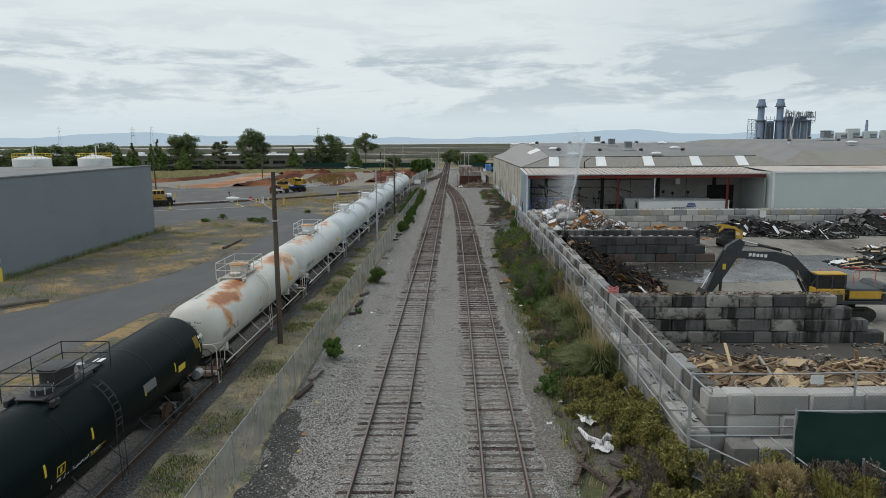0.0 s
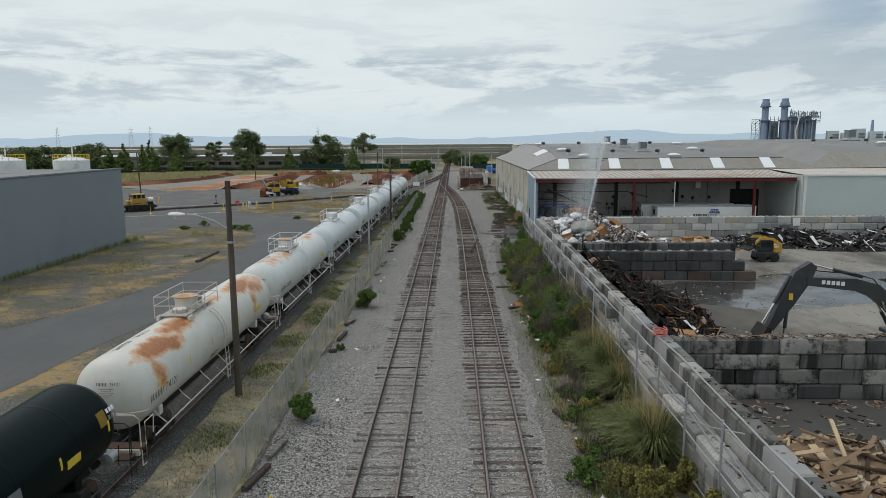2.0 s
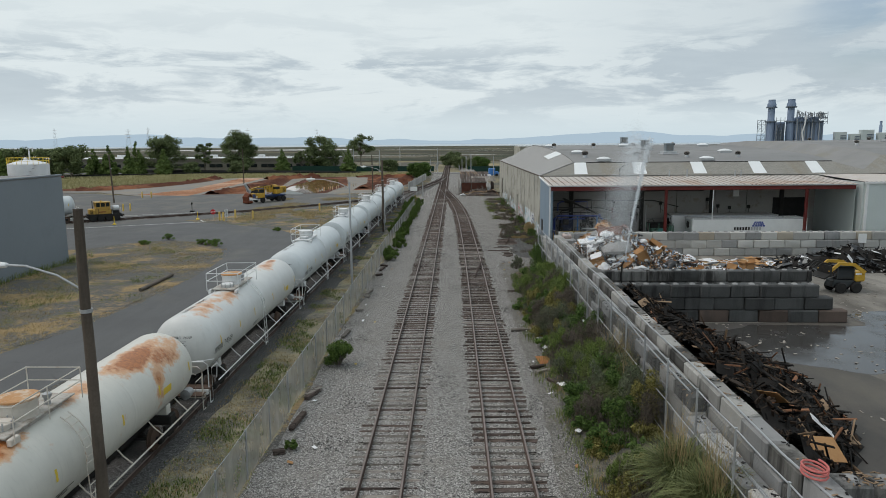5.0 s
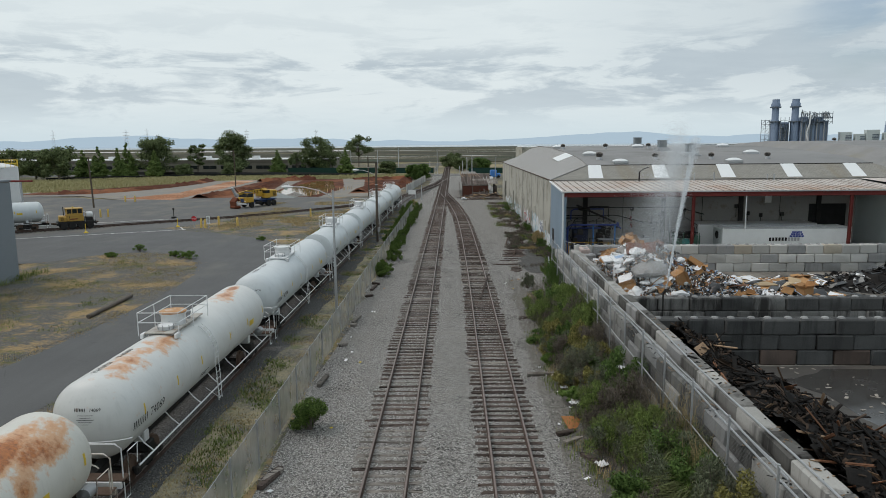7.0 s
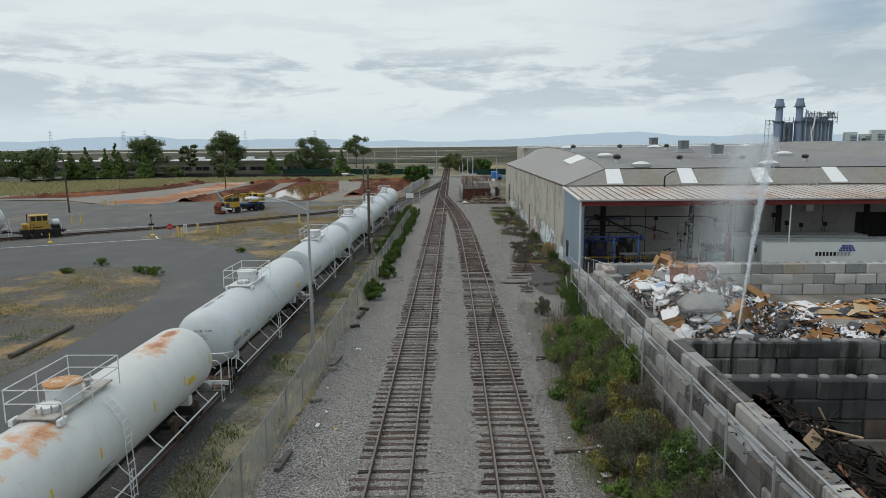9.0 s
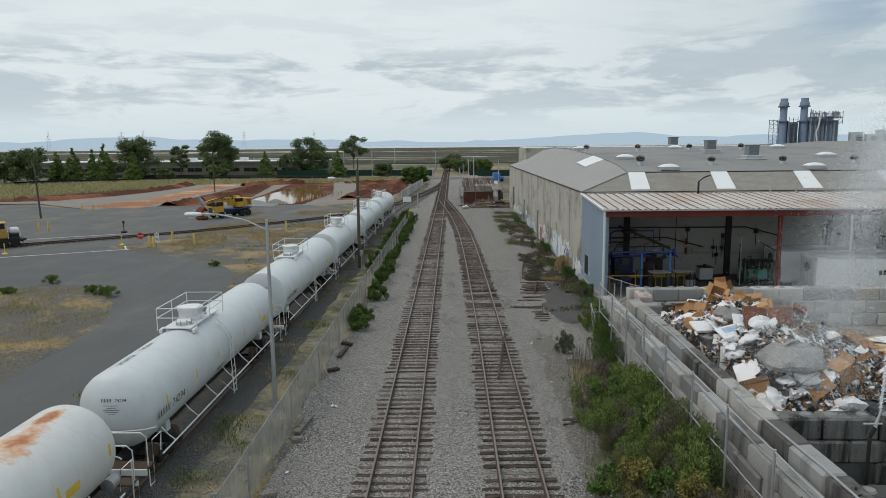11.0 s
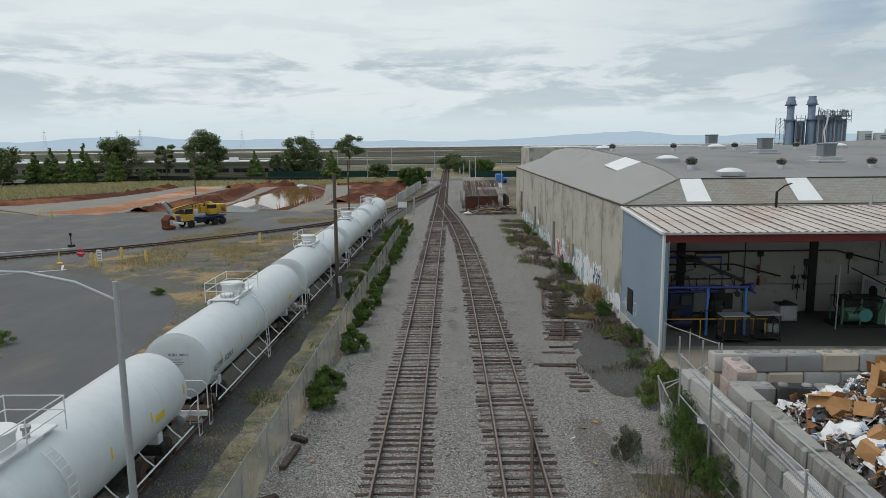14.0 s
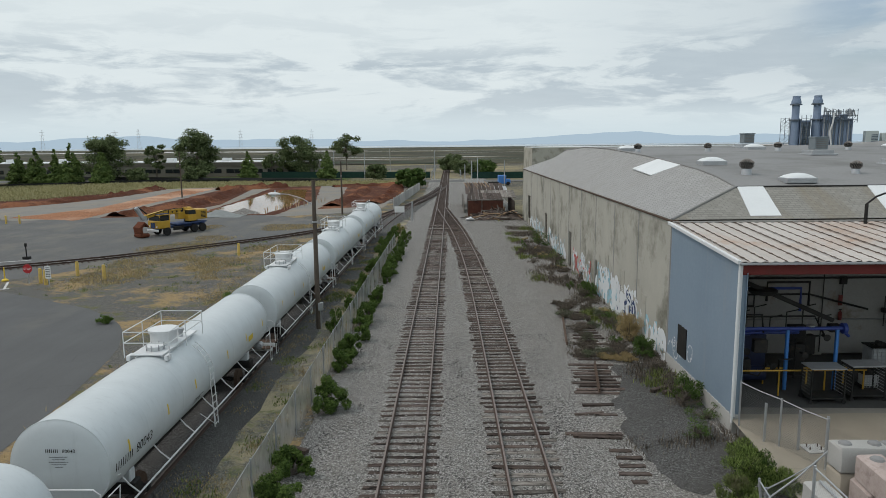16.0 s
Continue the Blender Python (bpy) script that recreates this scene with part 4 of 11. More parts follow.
def block_wall(name, a, b, z0, rows, block, mats, label, steps=0, depth=0.75, seed=1, studs=True):
    """Blocks laid in running bond from a to b; steps: how many half blocks each row stops short at b."""
    w = thing(name, label, "block wall", kind="structure")
    a, b = Vector(a), Vector(b)
    d = (b - a).normalized()
    rz = math.degrees(math.atan2(d.y, d.x))
    total, r = (b - a).length, random.Random(seed)
    length, height = block
    for row in range(rows):
        end = total - steps * row * 0.5 * length
        s = 0.0
        first = length * (0.5 if row % 2 else 1.0)
        while s < end - 0.2:
            ln = min(first if s == 0 else length, end - s)
            p = a + d * (s + ln / 2)
            mat = mats[min(len(mats) - 1, int(r.random() ** 1.3 * len(mats)))]
            part("block", block_mesh(ln, depth, height, r.randrange(4), mat), None, w, "",
                 pose(p.x, p.y, z0 + (row + 0.5) * height, 0, 0, rz + r.uniform(-1.1, 1.1)) @ Matrix.Translation((0, r.uniform(-0.045, 0.045), r.uniform(-0.006, 0.006))))
            if studs and row == rows - 1 and ln > 0.7:
                for q in ((-0.28, 0.28) if ln > 1.2 else (0,)):
                    pq = p + d * (q * ln)
                    part("stud", STUD, None, w, "", pose(pq.x, pq.y, z0 + rows * height - 0.012))
            s += ln
    return w


OCHRE_BLOCK = surface("ochre_concrete", (0.36, 0.32, 0.26), (0.44, 0.395, 0.325), 0.8, 16, (0.25, 0.22, 0.18), (0.55, 0.8), 0.9, 0.88, 0, 0.4, 0.01, 0.15, streak=True)
BROWN_BLOCK = surface("brown_stained_concrete", (0.085, 0.065, 0.055), (0.13, 0.098, 0.083), 0.8, 16, (0.06, 0.05, 0.045), (0.5, 0.75), 0.9, 0.8, 0, 0.4, 0.01, 0.2, streak=True)
PALE = [CONCRETE, CONCRETE, CONCRETE, CONCRETE_MID, CONCRETE_MID, OCHRE_BLOCK]
OUTER = surface("weathered_outer_concrete", (0.22, 0.217, 0.203), (0.36, 0.354, 0.332), 0.7, 18, (0.075, 0.073, 0.068), (0.52, 0.68), 1.0, 0.9, 0, 0.5, 0.012, 0.3, streak=True)
OUTER_DARK = surface("sooty_outer_concrete", (0.11, 0.108, 0.10), (0.18, 0.176, 0.165), 0.7, 18, (0.05, 0.048, 0.045), (0.46, 0.62), 1.0, 0.9, 0, 0.5, 0.012, 0.3, streak=True)
PATCHY = surface("pale_patchy_wet_concrete", (0.19, 0.182, 0.17), (0.35, 0.335, 0.31), 1.6, 18, (0.042, 0.039, 0.036), (0.47, 0.58), 1.0, 0.8, 0, 0.5, 0.012, 0.25)
GREYS = [CONCRETE_WET, CONCRETE_WET, CONCRETE_WET, CONCRETE_DARK]
DARKS = [CONCRETE_DARK, CONCRETE_DARK, CONCRETE_DARK, BROWN_BLOCK]
block_wall("wall_bay_front", (9.2, 22.3), (24.5, 22.3), 0.3, 4, (1.83, 0.775), [CONCRETE], "pale concrete block wall closing the timber bay", seed=2, studs=False)
block_wall("wall_bay_timber", (9.36, 37.3), (23.8, 37.1), YZ - 0.02, 4, (1.83, 0.685), [PATCHY, CONCRETE_WET, PATCHY, CONCRETE_WET, CONCRETE_DARK], "stepped grey concrete block wall streaked with wet", 1, seed=3)
block_wall("wall_bay_scrap", (9.6, 63.0), (24.2, 62.7), YZ - 0.02, 3, (1.83, 0.8), DARKS, "dark wet concrete block wall with stepped end", 1, seed=4)
block_wall("wall_bay_paper", (9.62, 68.2), (24.6, 67.9), YZ - 0.02, 3, (1.83, 0.77), GREYS, "grey concrete block wall beside the paper heap", 0, seed=5)
block_wall("wall_yard_back", (10.2, 88.0), (66, 87.4), YZ - 0.02, 3, (1.52, 0.79), PALE, "long pale concrete block wall across the yard", seed=6)
PINK_BLOCK = surface("pinkish_pitted_concrete", (0.36, 0.29, 0.265), (0.50, 0.42, 0.385), 1.5, 18, (0.24, 0.19, 0.17), (0.5, 0.7), 2.2, 0.9, 0, 0.5, 0.012, 0.15)
block_wall("wall_yard_ledge_near", (8.12, 21.3), (8.24, 43.8), -0.1, 4, (1.83, 0.61), [CONCRETE, OUTER, CONCRETE_MID], "pale low row of concrete blocks along the fence", seed=7, depth=0.72, studs=False)
block_wall("wall_yard_ledge_far", (8.36, 43.85), (8.44, 68.2), -0.1, 5, (1.83, 0.62), [OUTER, OUTER_DARK, OUTER_DARK, OUTER, CONCRETE_MID], "stained low row of concrete blocks along the fence", seed=17, depth=0.6, studs=False)
block_wall("wall_yard_ledge_end", (8.44, 68.24), (8.5, 85.8), -0.1, 5, (1.83, 0.62), [CONCRETE, OUTER, CONCRETE, CONCRETE_MID], "pale low row of concrete blocks ending beside the shed", seed=18, depth=0.6, studs=False)
block_wall("wall_yard_side", (8.88, 21.95), (9.37, 83.4), YZ, 4, (1.83, 0.69), [OUTER, OUTER_DARK, OUTER, CONCRETE_MID, OUTER_DARK], "tall row of the long stained concrete block wall", seed=8, depth=0.66, studs=False)
block_wall("wall_yard_cross", (9.85, 84.9), (13.6, 84.5), YZ, 3, (1.52, 0.7), [CONCRETE, CONCRETE, CONCRETE_MID, CONCRETE_DARK], "short pale concrete block wall behind the refuse", seed=12)
block_wall("wall_yard_corner", (10.75, 85.5), (10.85, 87.5), YZ, 3, (1.83, 0.79), [PINK_BLOCK], "pinkish pitted concrete blocks at the wall corner", seed=13)
block_wall("wall_bay_front_foot", (9.1, 21.44), (12.8, 21.44), 0.4, 2, (1.83, 0.75), [CONCRETE, OUTER], "low rubble-strewn row of blocks before the front wall", seed=14, studs=False)

# ---------- warehouse ----------
W0, WX1, WY0, WY1, WH = 10.4, 110.0, 104.0, 176.5, 7.65
def warehouse():
    t = thing("warehouse", "long low warehouse of stained concrete panels with a shingled hip roof", "building")
    r = random.Random(5)
    # side wall of tilt-up panels with openings between piers
    holes = [(121.5, 123.0, 0.5, 2.6), (133.0, 135.4, 0.0, 3.3), (149.5, 151.2, 0.2, 3.4), (166.5, 169.5, 0.8, 4.2)]
    y = WY0
    cuts = [WY0 + 6.1 * i for i in range(12)] + [WY1]
    for a, b in zip(cuts, cuts[1:]):
        inside = [h for h in holes if a <= h[0] < b]
        mb = MB()
        if inside:
            h = inside[0]
            b2 = min(h[1], b - 0.1)
            mb.box((W0 + 0.15, (a + h[0]) / 2, WH / 2), (0.3, h[0] - a - 0.02, WH), 0.012)
            mb.box((W0 + 0.15, (b + b2) / 2, WH / 2), (0.3, b - b2 - 0.02, WH), 0.012)
            mb.box((W0 + 0.15, (h[0] + b2) / 2, (WH + h[3]) / 2), (0.3, b2 - h[0], WH - h[3]))
            if h[2] > 0:
                mb.box((W0 + 0.15, (h[0] + b2) / 2, h[2] / 2), (0.3, b2 - h[0], h[2]))
            # a dark plate stands in for the shade inside the opening
            part("side_door", MB().box((W0 + 0.22, (h[0] + b2) / 2, (h[2] + h[3]) / 2), (0.06, b2 - h[0], h[3] - h[2])), DARK_STEEL, t, "dark plate painted as the shade in a recessed opening")
            for q in range(3):
                part("door_bar", MB().box((W0 + 0.17, h[0] + (b2 - h[0]) * (q + 0.5) / 3, (h[2] + h[3]) / 2), (0.05, 0.05, h[3] - h[2] - 0.04)), RUST, t)
        else:
            mb.box((W0 + 0.15, (a + b) / 2, WH / 2), (0.3, b - a - 0.025, WH), 0.012)
        part("panel", mb, STUCCO, t)
        part("joint_strip", MB().box((W0 - 0.004, a + 0.02, WH / 2), (0.03, 0.1, WH - 0.02), 0.004), CONCRETE_MID, t, "grey sealed panel joint")
    for yy, zz in ((108.5, 2.1), (113.6, 2.6), (118.2, 2.9), (126.5, 3.0), (140, 3.0)):
        mb = MB()
        for s in (-0.45, 0.45):
            mb.box((W0 - 0.01, yy + s, zz), (0.05, 0.07, 1.5))
        for q in range(12):
            mb.box((W0 - 0.012, yy, zz - 0.68 + q * 0.124), (0.03, 0.84, 0.07))
        part("wall_louvre", mb, STUCCO, t)
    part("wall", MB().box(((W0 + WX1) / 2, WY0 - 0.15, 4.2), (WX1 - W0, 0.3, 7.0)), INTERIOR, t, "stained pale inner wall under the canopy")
    part("wall", MB().box(((W0 + WX1) / 2, WY1 + 0.15, WH / 2), (WX1 - W0, 0.3, WH)), STUCCO, t)
    part("coping", MB().box((W0 + 0.12, (WY0 + WY1) / 2, WH + 0.05), (0.42, WY1 - WY0 + 0.2, 0.1), 0.02), RUST, t, "thin rust-red roof edge strip")
    # roof: shingled slopes round a gently arched membrane
    prof = [(107.2, 9.2), (110, 9.65), (113, 9.95), (119, 10.3), (125, 10.6), (138, 11.05), (150, 11.15), (163, 10.7), (172, 9.6)]
    xl, xr = 14.9, 47.0

    def arched(x0, x1, lift, y_shift=0.0):
        mb = MB()
        for y, z in prof:
            mb.v += [(x0, y + y_shift, z + lift), (x1, y + y_shift, z + lift)]
        mb.f = [(2 * i, 2 * i + 1, 2 * i + 3, 2 * i + 2) for i in range(len(prof) - 1)]
        return mb
    mb = MB()
    for y, z in prof:
        mb.v += [(W0, WY0 + (WY1 - WY0) * (y - prof[0][0]) / (prof[-1][0] - prof[0][0]), WH + 0.12), (xl, y, z)]
    mb.f = [(2 * i, 2 * i + 1, 2 * i + 3, 2 * i + 2) for i in range(len(prof) - 1)]
    part("slope", mb, SHINGLE_COURSES, t, "grey shingled hip slope")
    part("slope", MB().add([(W0, WY0, WH + 0.12), (xl, 107.2, 9.2), (xr, 107.2, 9.2), (51, WY0, WH + 0.12)], [(0, 3, 2, 1)]), SHINGLE_FRONT, t, "grey shingled front slope with rust streaks")
    part("slope", MB().add([(W0, WY1, WH + 0.12), (xl, 172, 9.6), (xr, 172, 9.6), (51, WY1, WH + 0.12)], [(0, 1, 2, 3)]), SHINGLE, t)
    part("flat_roof", arched(xl, xr, 0), MEMBRANE, t, "pale grey gently arched roof membrane")
    part("slope", MB().add([(xr, 107.2, 9.2), (51, WY0, WH + 0.1), (51, WY1, WH + 0.1), (xr, 172, 9.6), (xr, 138, 11.05)], [(0, 1, 2, 3, 4)]), SHINGLE, t)
    part("ridge_cap", MB().tube([(W0, WY0, WH + 0.14)] + [(xl, y, z + 0.03) for y, z in prof], 0.07, 6), SHINGLE, t)
    part("roof_edge", MB().tube([(xl, 107.2, 9.22), (xr, 107.2, 9.22)], 0.06, 6), DARK_STEEL, t)
    for x in (14.95, 22.15, 29.4, 36.6, 43.6):
        y_up, z_up, y_lo, z_lo = 107.12, 9.2, 104.3, 7.87
        part("roof_light", MB().add([(x, y_up, z_up + 0.04), (x + 1.45, y_up, z_up + 0.04), (x + 1.2, y_lo, z_lo + 0.05), (x - 0.4, y_lo, z_lo + 0.05),
                                     (x, y_up, z_up - 0.02), (x + 1.45, y_up, z_up - 0.02), (x + 1.2, y_lo, z_lo), (x - 0.4, y_lo, z_lo)],
                                    [(0, 3, 2, 1), (0, 1, 5, 4), (3, 7, 6, 2), (0, 4, 7, 3), (1, 2, 6, 5)]), WHITE_PANEL, t, "white translucent roof light")
    part("roof_light", MB().add([(13.2, 117.6, 9.43), (14.9, 116.4, 10.2), (14.9, 121.5, 10.48), (13.2, 122.6, 9.72), (13.2, 117.6, 9.37), (14.9, 116.4, 10.14), (14.9, 121.5, 10.42), (13.2, 122.6, 9.66)],
                                [(0, 1, 2, 3), (0, 4, 5, 1), (2, 6, 7, 3), (0, 3, 7, 4)]), WHITE_PANEL, t, "white translucent roof light")
    # a second, further roof of the same range
    mb = MB()
    for y, z in prof:
        mb.v += [(51, WY0 + 4 + (86.0) * (y - prof[0][0]) / (prof[-1][0] - prof[0][0]), WH), (58, y + 8, z + 0.55)]
    mb.f = [(2 * i, 2 * i + 1, 2 * i + 3, 2 * i + 2) for i in range(len(prof) - 1)]
    part("far_slope", mb, SHINGLE, t)
    part("far_slope", MB().add([(51, WY0 + 4, WH), (58, 115.2, 9.75), (190, 115.2, 9.75), (190, WY0 + 4, WH)], [(0, 3, 2, 1)]), SHINGLE_FRONT, t)
    part("far_roof", arched(58, 190, 0.55, 8.0), MEMBRANE, t)
    part("far_wall", MB().box((120, 194.2, 3.8), (138, 0.4, 7.6)), STUCCO, t)
    return t


def siding(mb, x, y0, y1, z0, z1a, z1b, step=0.2):
    """Corrugated upright sheeting in the plane x, its top sloping from z1a at y0 to z1b at y1."""
    n = int((y1 - y0) / step)
    for i in range(n + 1):
        y = y0 + (y1 - y0) * i / n
        off = 0.06 if i % 2 else 0.0
        zt = z1a + (z1b - z1a) * i / n
        mb.v += [(x - off, y, z0), (x - off, y, zt)]
    mb.f += [(2 * i, 2 * i + 1, 2 * i + 3, 2 * i + 2) for i in range(n)]
    return mb


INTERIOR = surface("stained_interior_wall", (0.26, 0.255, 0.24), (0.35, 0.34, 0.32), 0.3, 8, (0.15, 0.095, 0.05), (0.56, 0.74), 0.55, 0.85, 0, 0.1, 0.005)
k = Nodes("shingle_courses")
brick = k.n("ShaderNodeTexBrick")
k.put(brick.inputs["Vector"], k.world_pos((1, 1, 1)))
for nm, v in (("Scale", 1.6), ("Mortar Size", 0.025), ("Brick Width", 0.55), ("Row Height", 0.42)):
    brick.inputs[nm].default_value = v
brick.inputs["Color1"].default_value, brick.inputs["Color2"].default_value, brick.inputs["Mortar"].default_value = (0.30, 0.295, 0.285, 1), (0.345, 0.34, 0.33, 1), (0.19, 0.19, 0.185, 1)
col = k.mix(k.ramp(k.noise(0.3, k.world_pos((1, 1, 0.3)), 6, 0.65), 0.5, 0.8, 0, 0.5), brick.outputs[0], (0.22, 0.21, 0.18))
k.bump(brick.outputs[1], -0.4, 0.01)
SHINGLE_COURSES = k.done(col, 0.92)
k = Nodes("shingle_courses_front")
brick = k.n("ShaderNodeTexBrick")
k.put(brick.inputs["Vector"], k.world_pos((1, 1.12, 0)))
for nm, v in (("Scale", 1.6), ("Mortar Size", 0.022), ("Brick Width", 0.55), ("Row Height", 0.36)):
    brick.inputs[nm].default_value = v
brick.inputs["Color1"].default_value, brick.inputs["Color2"].default_value, brick.inputs["Mortar"].default_value = (0.235, 0.225, 0.20, 1), (0.285, 0.275, 0.245, 1), (0.15, 0.145, 0.13, 1)
col = k.mix(k.ramp(k.noise(0.5, k.world_pos((1, 0.1, 0.1)), 6, 0.7), 0.5, 0.72, 0, 0.6), brick.outputs[0], (0.20, 0.16, 0.10))
k.bump(brick.outputs[1], -0.4, 0.01)
SHINGLE_FRONT = k.done(col, 0.92)
sheet("apron", [(9.9, 88.6), (44, 88.4), (44, 95.9), (10.4, 95.9)], YZ + 0.003, asphalt_material("tan_apron_concrete", (0.22, 0.195, 0.155), (0.32, 0.285, 0.225), (0.17, 0.155, 0.13), (0.5, 0.7)), "worn tan concrete apron before the canopy", edge=(1.0, 0.12, 53))
# the shade under the canopy is put into this floor's dark colour
sheet("shed_floor", [(10.6, 96.6), (44, 95.6), (44, 103.8), (10.6, 103.8)], YZ + 0.006, asphalt_material("shaded_shed_floor", (0.045, 0.044, 0.042), (0.075, 0.073, 0.07), (0.10, 0.095, 0.085), (0.5, 0.75)), "concrete floor coloured dark for the shade under the canopy")
warehouse()


def canopy():
    t = thing("loading_canopy", "open loading shed with rusting white sheet roof and red steel beams", "building")
    X0, X1, YF, YB, ZF, ZB = 10.4, 43.4, 95.4, 103.9, 7.08, 7.62
    mb = siding(MB(), X0, YF, YB, 0.75, ZF - 0.1, ZB - 0.1)
    part("side_siding", mb, BLUE_SIDING, t, "faded blue corrugated steel siding")
    part("side_plinth", MB().box((X0 + 0.1, (YF + YB) / 2, 0.35), (0.3, YB - YF, 0.8), 0.02), CONCRETE, t)
    # solid plate, its dark colour painted for the unlit inside
    part("side_window", MB().box((X0 - 0.03, 101.6, 2.0), (0.08, 1.2, 1.5)), DARK_STEEL, t, "dark plate painted as the shade in a siding opening")
    # ribbed roof sheet
    mb = MB()
    n = 330
    for i in range(n + 1):
        x = X0 - 0.15 + (X1 + 0.15 - X0) * i / n
        h = (0.0, 0.04, 0.04, 0.0)[i % 4]
        mb.v += [(x, YF - 0.25, ZF + h), (x, YB, ZB + h)]
    mb.f = [(2 * i, 2 * i + 2, 2 * i + 3, 2 * i + 1) for i in range(n)]
    part("roof_sheet", mb, CANOPY, t, "white ribbed roof sheeting with rust at the laps")
    mb = MB()
    pitch = math.degrees(math.atan2(ZB - ZF, YB - YF + 0.25))
    for i in range(46):
        x = X0 + 0.2 + i * 0.72
        for j in range(12):
            y = YF + 0.1 + j * 0.71
            z = ZF + (ZB - ZF) * (y - YF + 0.25) / (YB - YF + 0.25) + 0.05
            mb.box((0, 0, 0), (0.05, 0.66, 0.012), 0, 0, pose(x, y, z, pitch))
            mb.box((0, 0, 0), (0.13, 0.12, 0.016), 0, 0, pose(x, y + 0.34, z + 0.022, pitch))
    tagged(part("lap_screws", mb, RUST, t), "rust-brown marks along the sheet laps", "", "", "stuff")
    part("front_beam", MB().box(((X0 + X1) / 2, YF + 0.1, ZF - 0.33), (X1 - X0, 0.18, 0.42), 0.02), RED_STEEL, t, "red oxide steel fascia beam")
    part("gutter", MB().box(((X0 + X1) / 2, YF - 0.2, ZF - 0.06), (X1 - X0 + 0.3, 0.12, 0.1), 0.02), GALV, t)
    part("barge", MB().box((0, 0, 0), (0.14, YB - YF + 0.25, 0.16), 0.02, 0, pose(X0 - 0.17, (YF + YB) / 2 - 0.1, (ZF + ZB) / 2 + 0.0, pitch)), WHITE_STEEL, t)
    for x, c in ((10.55, BLUE_SIDING), (23.0, RED_STEEL), (38.2, RED_STEEL)):
        col = MB().box((x, YF + 0.1, (YZ + ZF) / 2 - 0.2), (0.26, 0.03, ZF - YZ - 0.5)).box((x - 0.115, YF + 0.1, (YZ + ZF) / 2 - 0.2), (0.03, 0.24, ZF - YZ - 0.5)).box((x + 0.115, YF + 0.1, (YZ + ZF) / 2 - 0.2), (0.03, 0.24, ZF - YZ - 0.5))
        part("column", col, c, t, "red steel column")
    part("drain_pipe", MB().tube([(28.1, YF + 0.1, ZF - 0.5), (28.1, YF + 0.1, 3.2)], 0.06, 8), WHITE_STEEL, t, "white downpipe")
    part("corner_trim", MB().box((X0 - 0.03, YF - 0.02, 3.9), (0.14, 0.14, 6.4), 0.02), WHITE_STEEL, t)
    for x in (18.2, 28.0, 34.0, 40.0):
        part("inner_pilaster", MB().box((x, YB - 0.12, 4.0), (0.45, 0.12, 6.9), 0.01), STUCCO, t)
    for x in [X0 + 3 + 5 * i for i in range(7)]:
        part("rafter", MB().box((0, 0, 0), (0.12, YB - YF - 0.3, 0.28), 0, 0, pose(x, (YF + YB) / 2, (ZF + ZB) / 2 - 0.26, pitch)), RED_STEEL, t)
    # closed end of the shed
    mb = siding(MB(), X1 + 0.05, YF + 0.1, YB, YZ, ZF - 0.15, ZB - 0.1)
    part("partition", mb, SHED_PAINT, t)
    # black plate in place of real depth, the doorway's shade as colour
    part("dark_doorway", MB().box((40.4, YB - 0.2, 2.8), (4.0, 0.08, 4.4)), BLACK_MARK, t, "black plate painted as the shade in a doorway")
    part("downpipe", MB().tube([(X0 - 0.1, YF - 0.12, ZF - 0.1), (X0 - 0.1, YF - 0.12, 0.5)], 0.05, 8), WHITE_PANEL, t, "pale pinkish corner downpipe")
    for x in (14.1, 22.6, 31.0, 39.4):
        part("pilaster", MB().box((x, 103.62, 3.9), (0.5, 0.16, 6.6), 0.02), DARK_STEEL, t, "dark grey steel column on the inner wall")
    for x in (11.9, 18.2, 26.8, 35.2):
        part("conduit", MB().cyl((x, 103.58, 0.8), (x, 103.58, 6.9), 0.03, n=6), DARK_STEEL, t)
    part("wall_ledge", MB().box((27, 103.63, 2.55), (32, 0.1, 0.06), 0.01), CONCRETE_MID, t)


canopy()


def grey_shed():
    t = thing("grey_shed", "pale grey-green sheet-clad shed beside the canopy", "building")
    part("front_wall", MB().box((68.5, 94.7, 3.95), (49, 0.25, 6.7), 0.02), SHED_PAINT, t)
    part("side_wall", MB().box((43.9, 99.2, 3.95), (0.25, 8.8, 6.7), 0.02), SHED_PAINT, t)
    part("eave_trim", MB().box((68.5, 94.52, 7.25), (49.4, 0.2, 0.22), 0.03), WHITE_STEEL, t)
    part("corner_trim", MB().box((44.1, 94.54, 3.9), (0.3, 0.1, 6.5), 0.02), WHITE_STEEL, t)
    mb, n = MB(), 400
    for i in range(n + 1):
        x = 43.8 + 49.4 * i / n
        h = (0.0, 0.04, 0.04, 0.0)[i % 4]
        mb.v += [(x, 94.5, 7.36 + h), (x, 104.0, 7.7 + h)]
    mb.f = [(2 * i, 2 * i + 2, 2 * i + 3, 2 * i + 1) for i in range(n)]
    part("roof_sheet", mb, CANOPY, t, "rust-stained ribbed roof sheeting")


grey_shed()

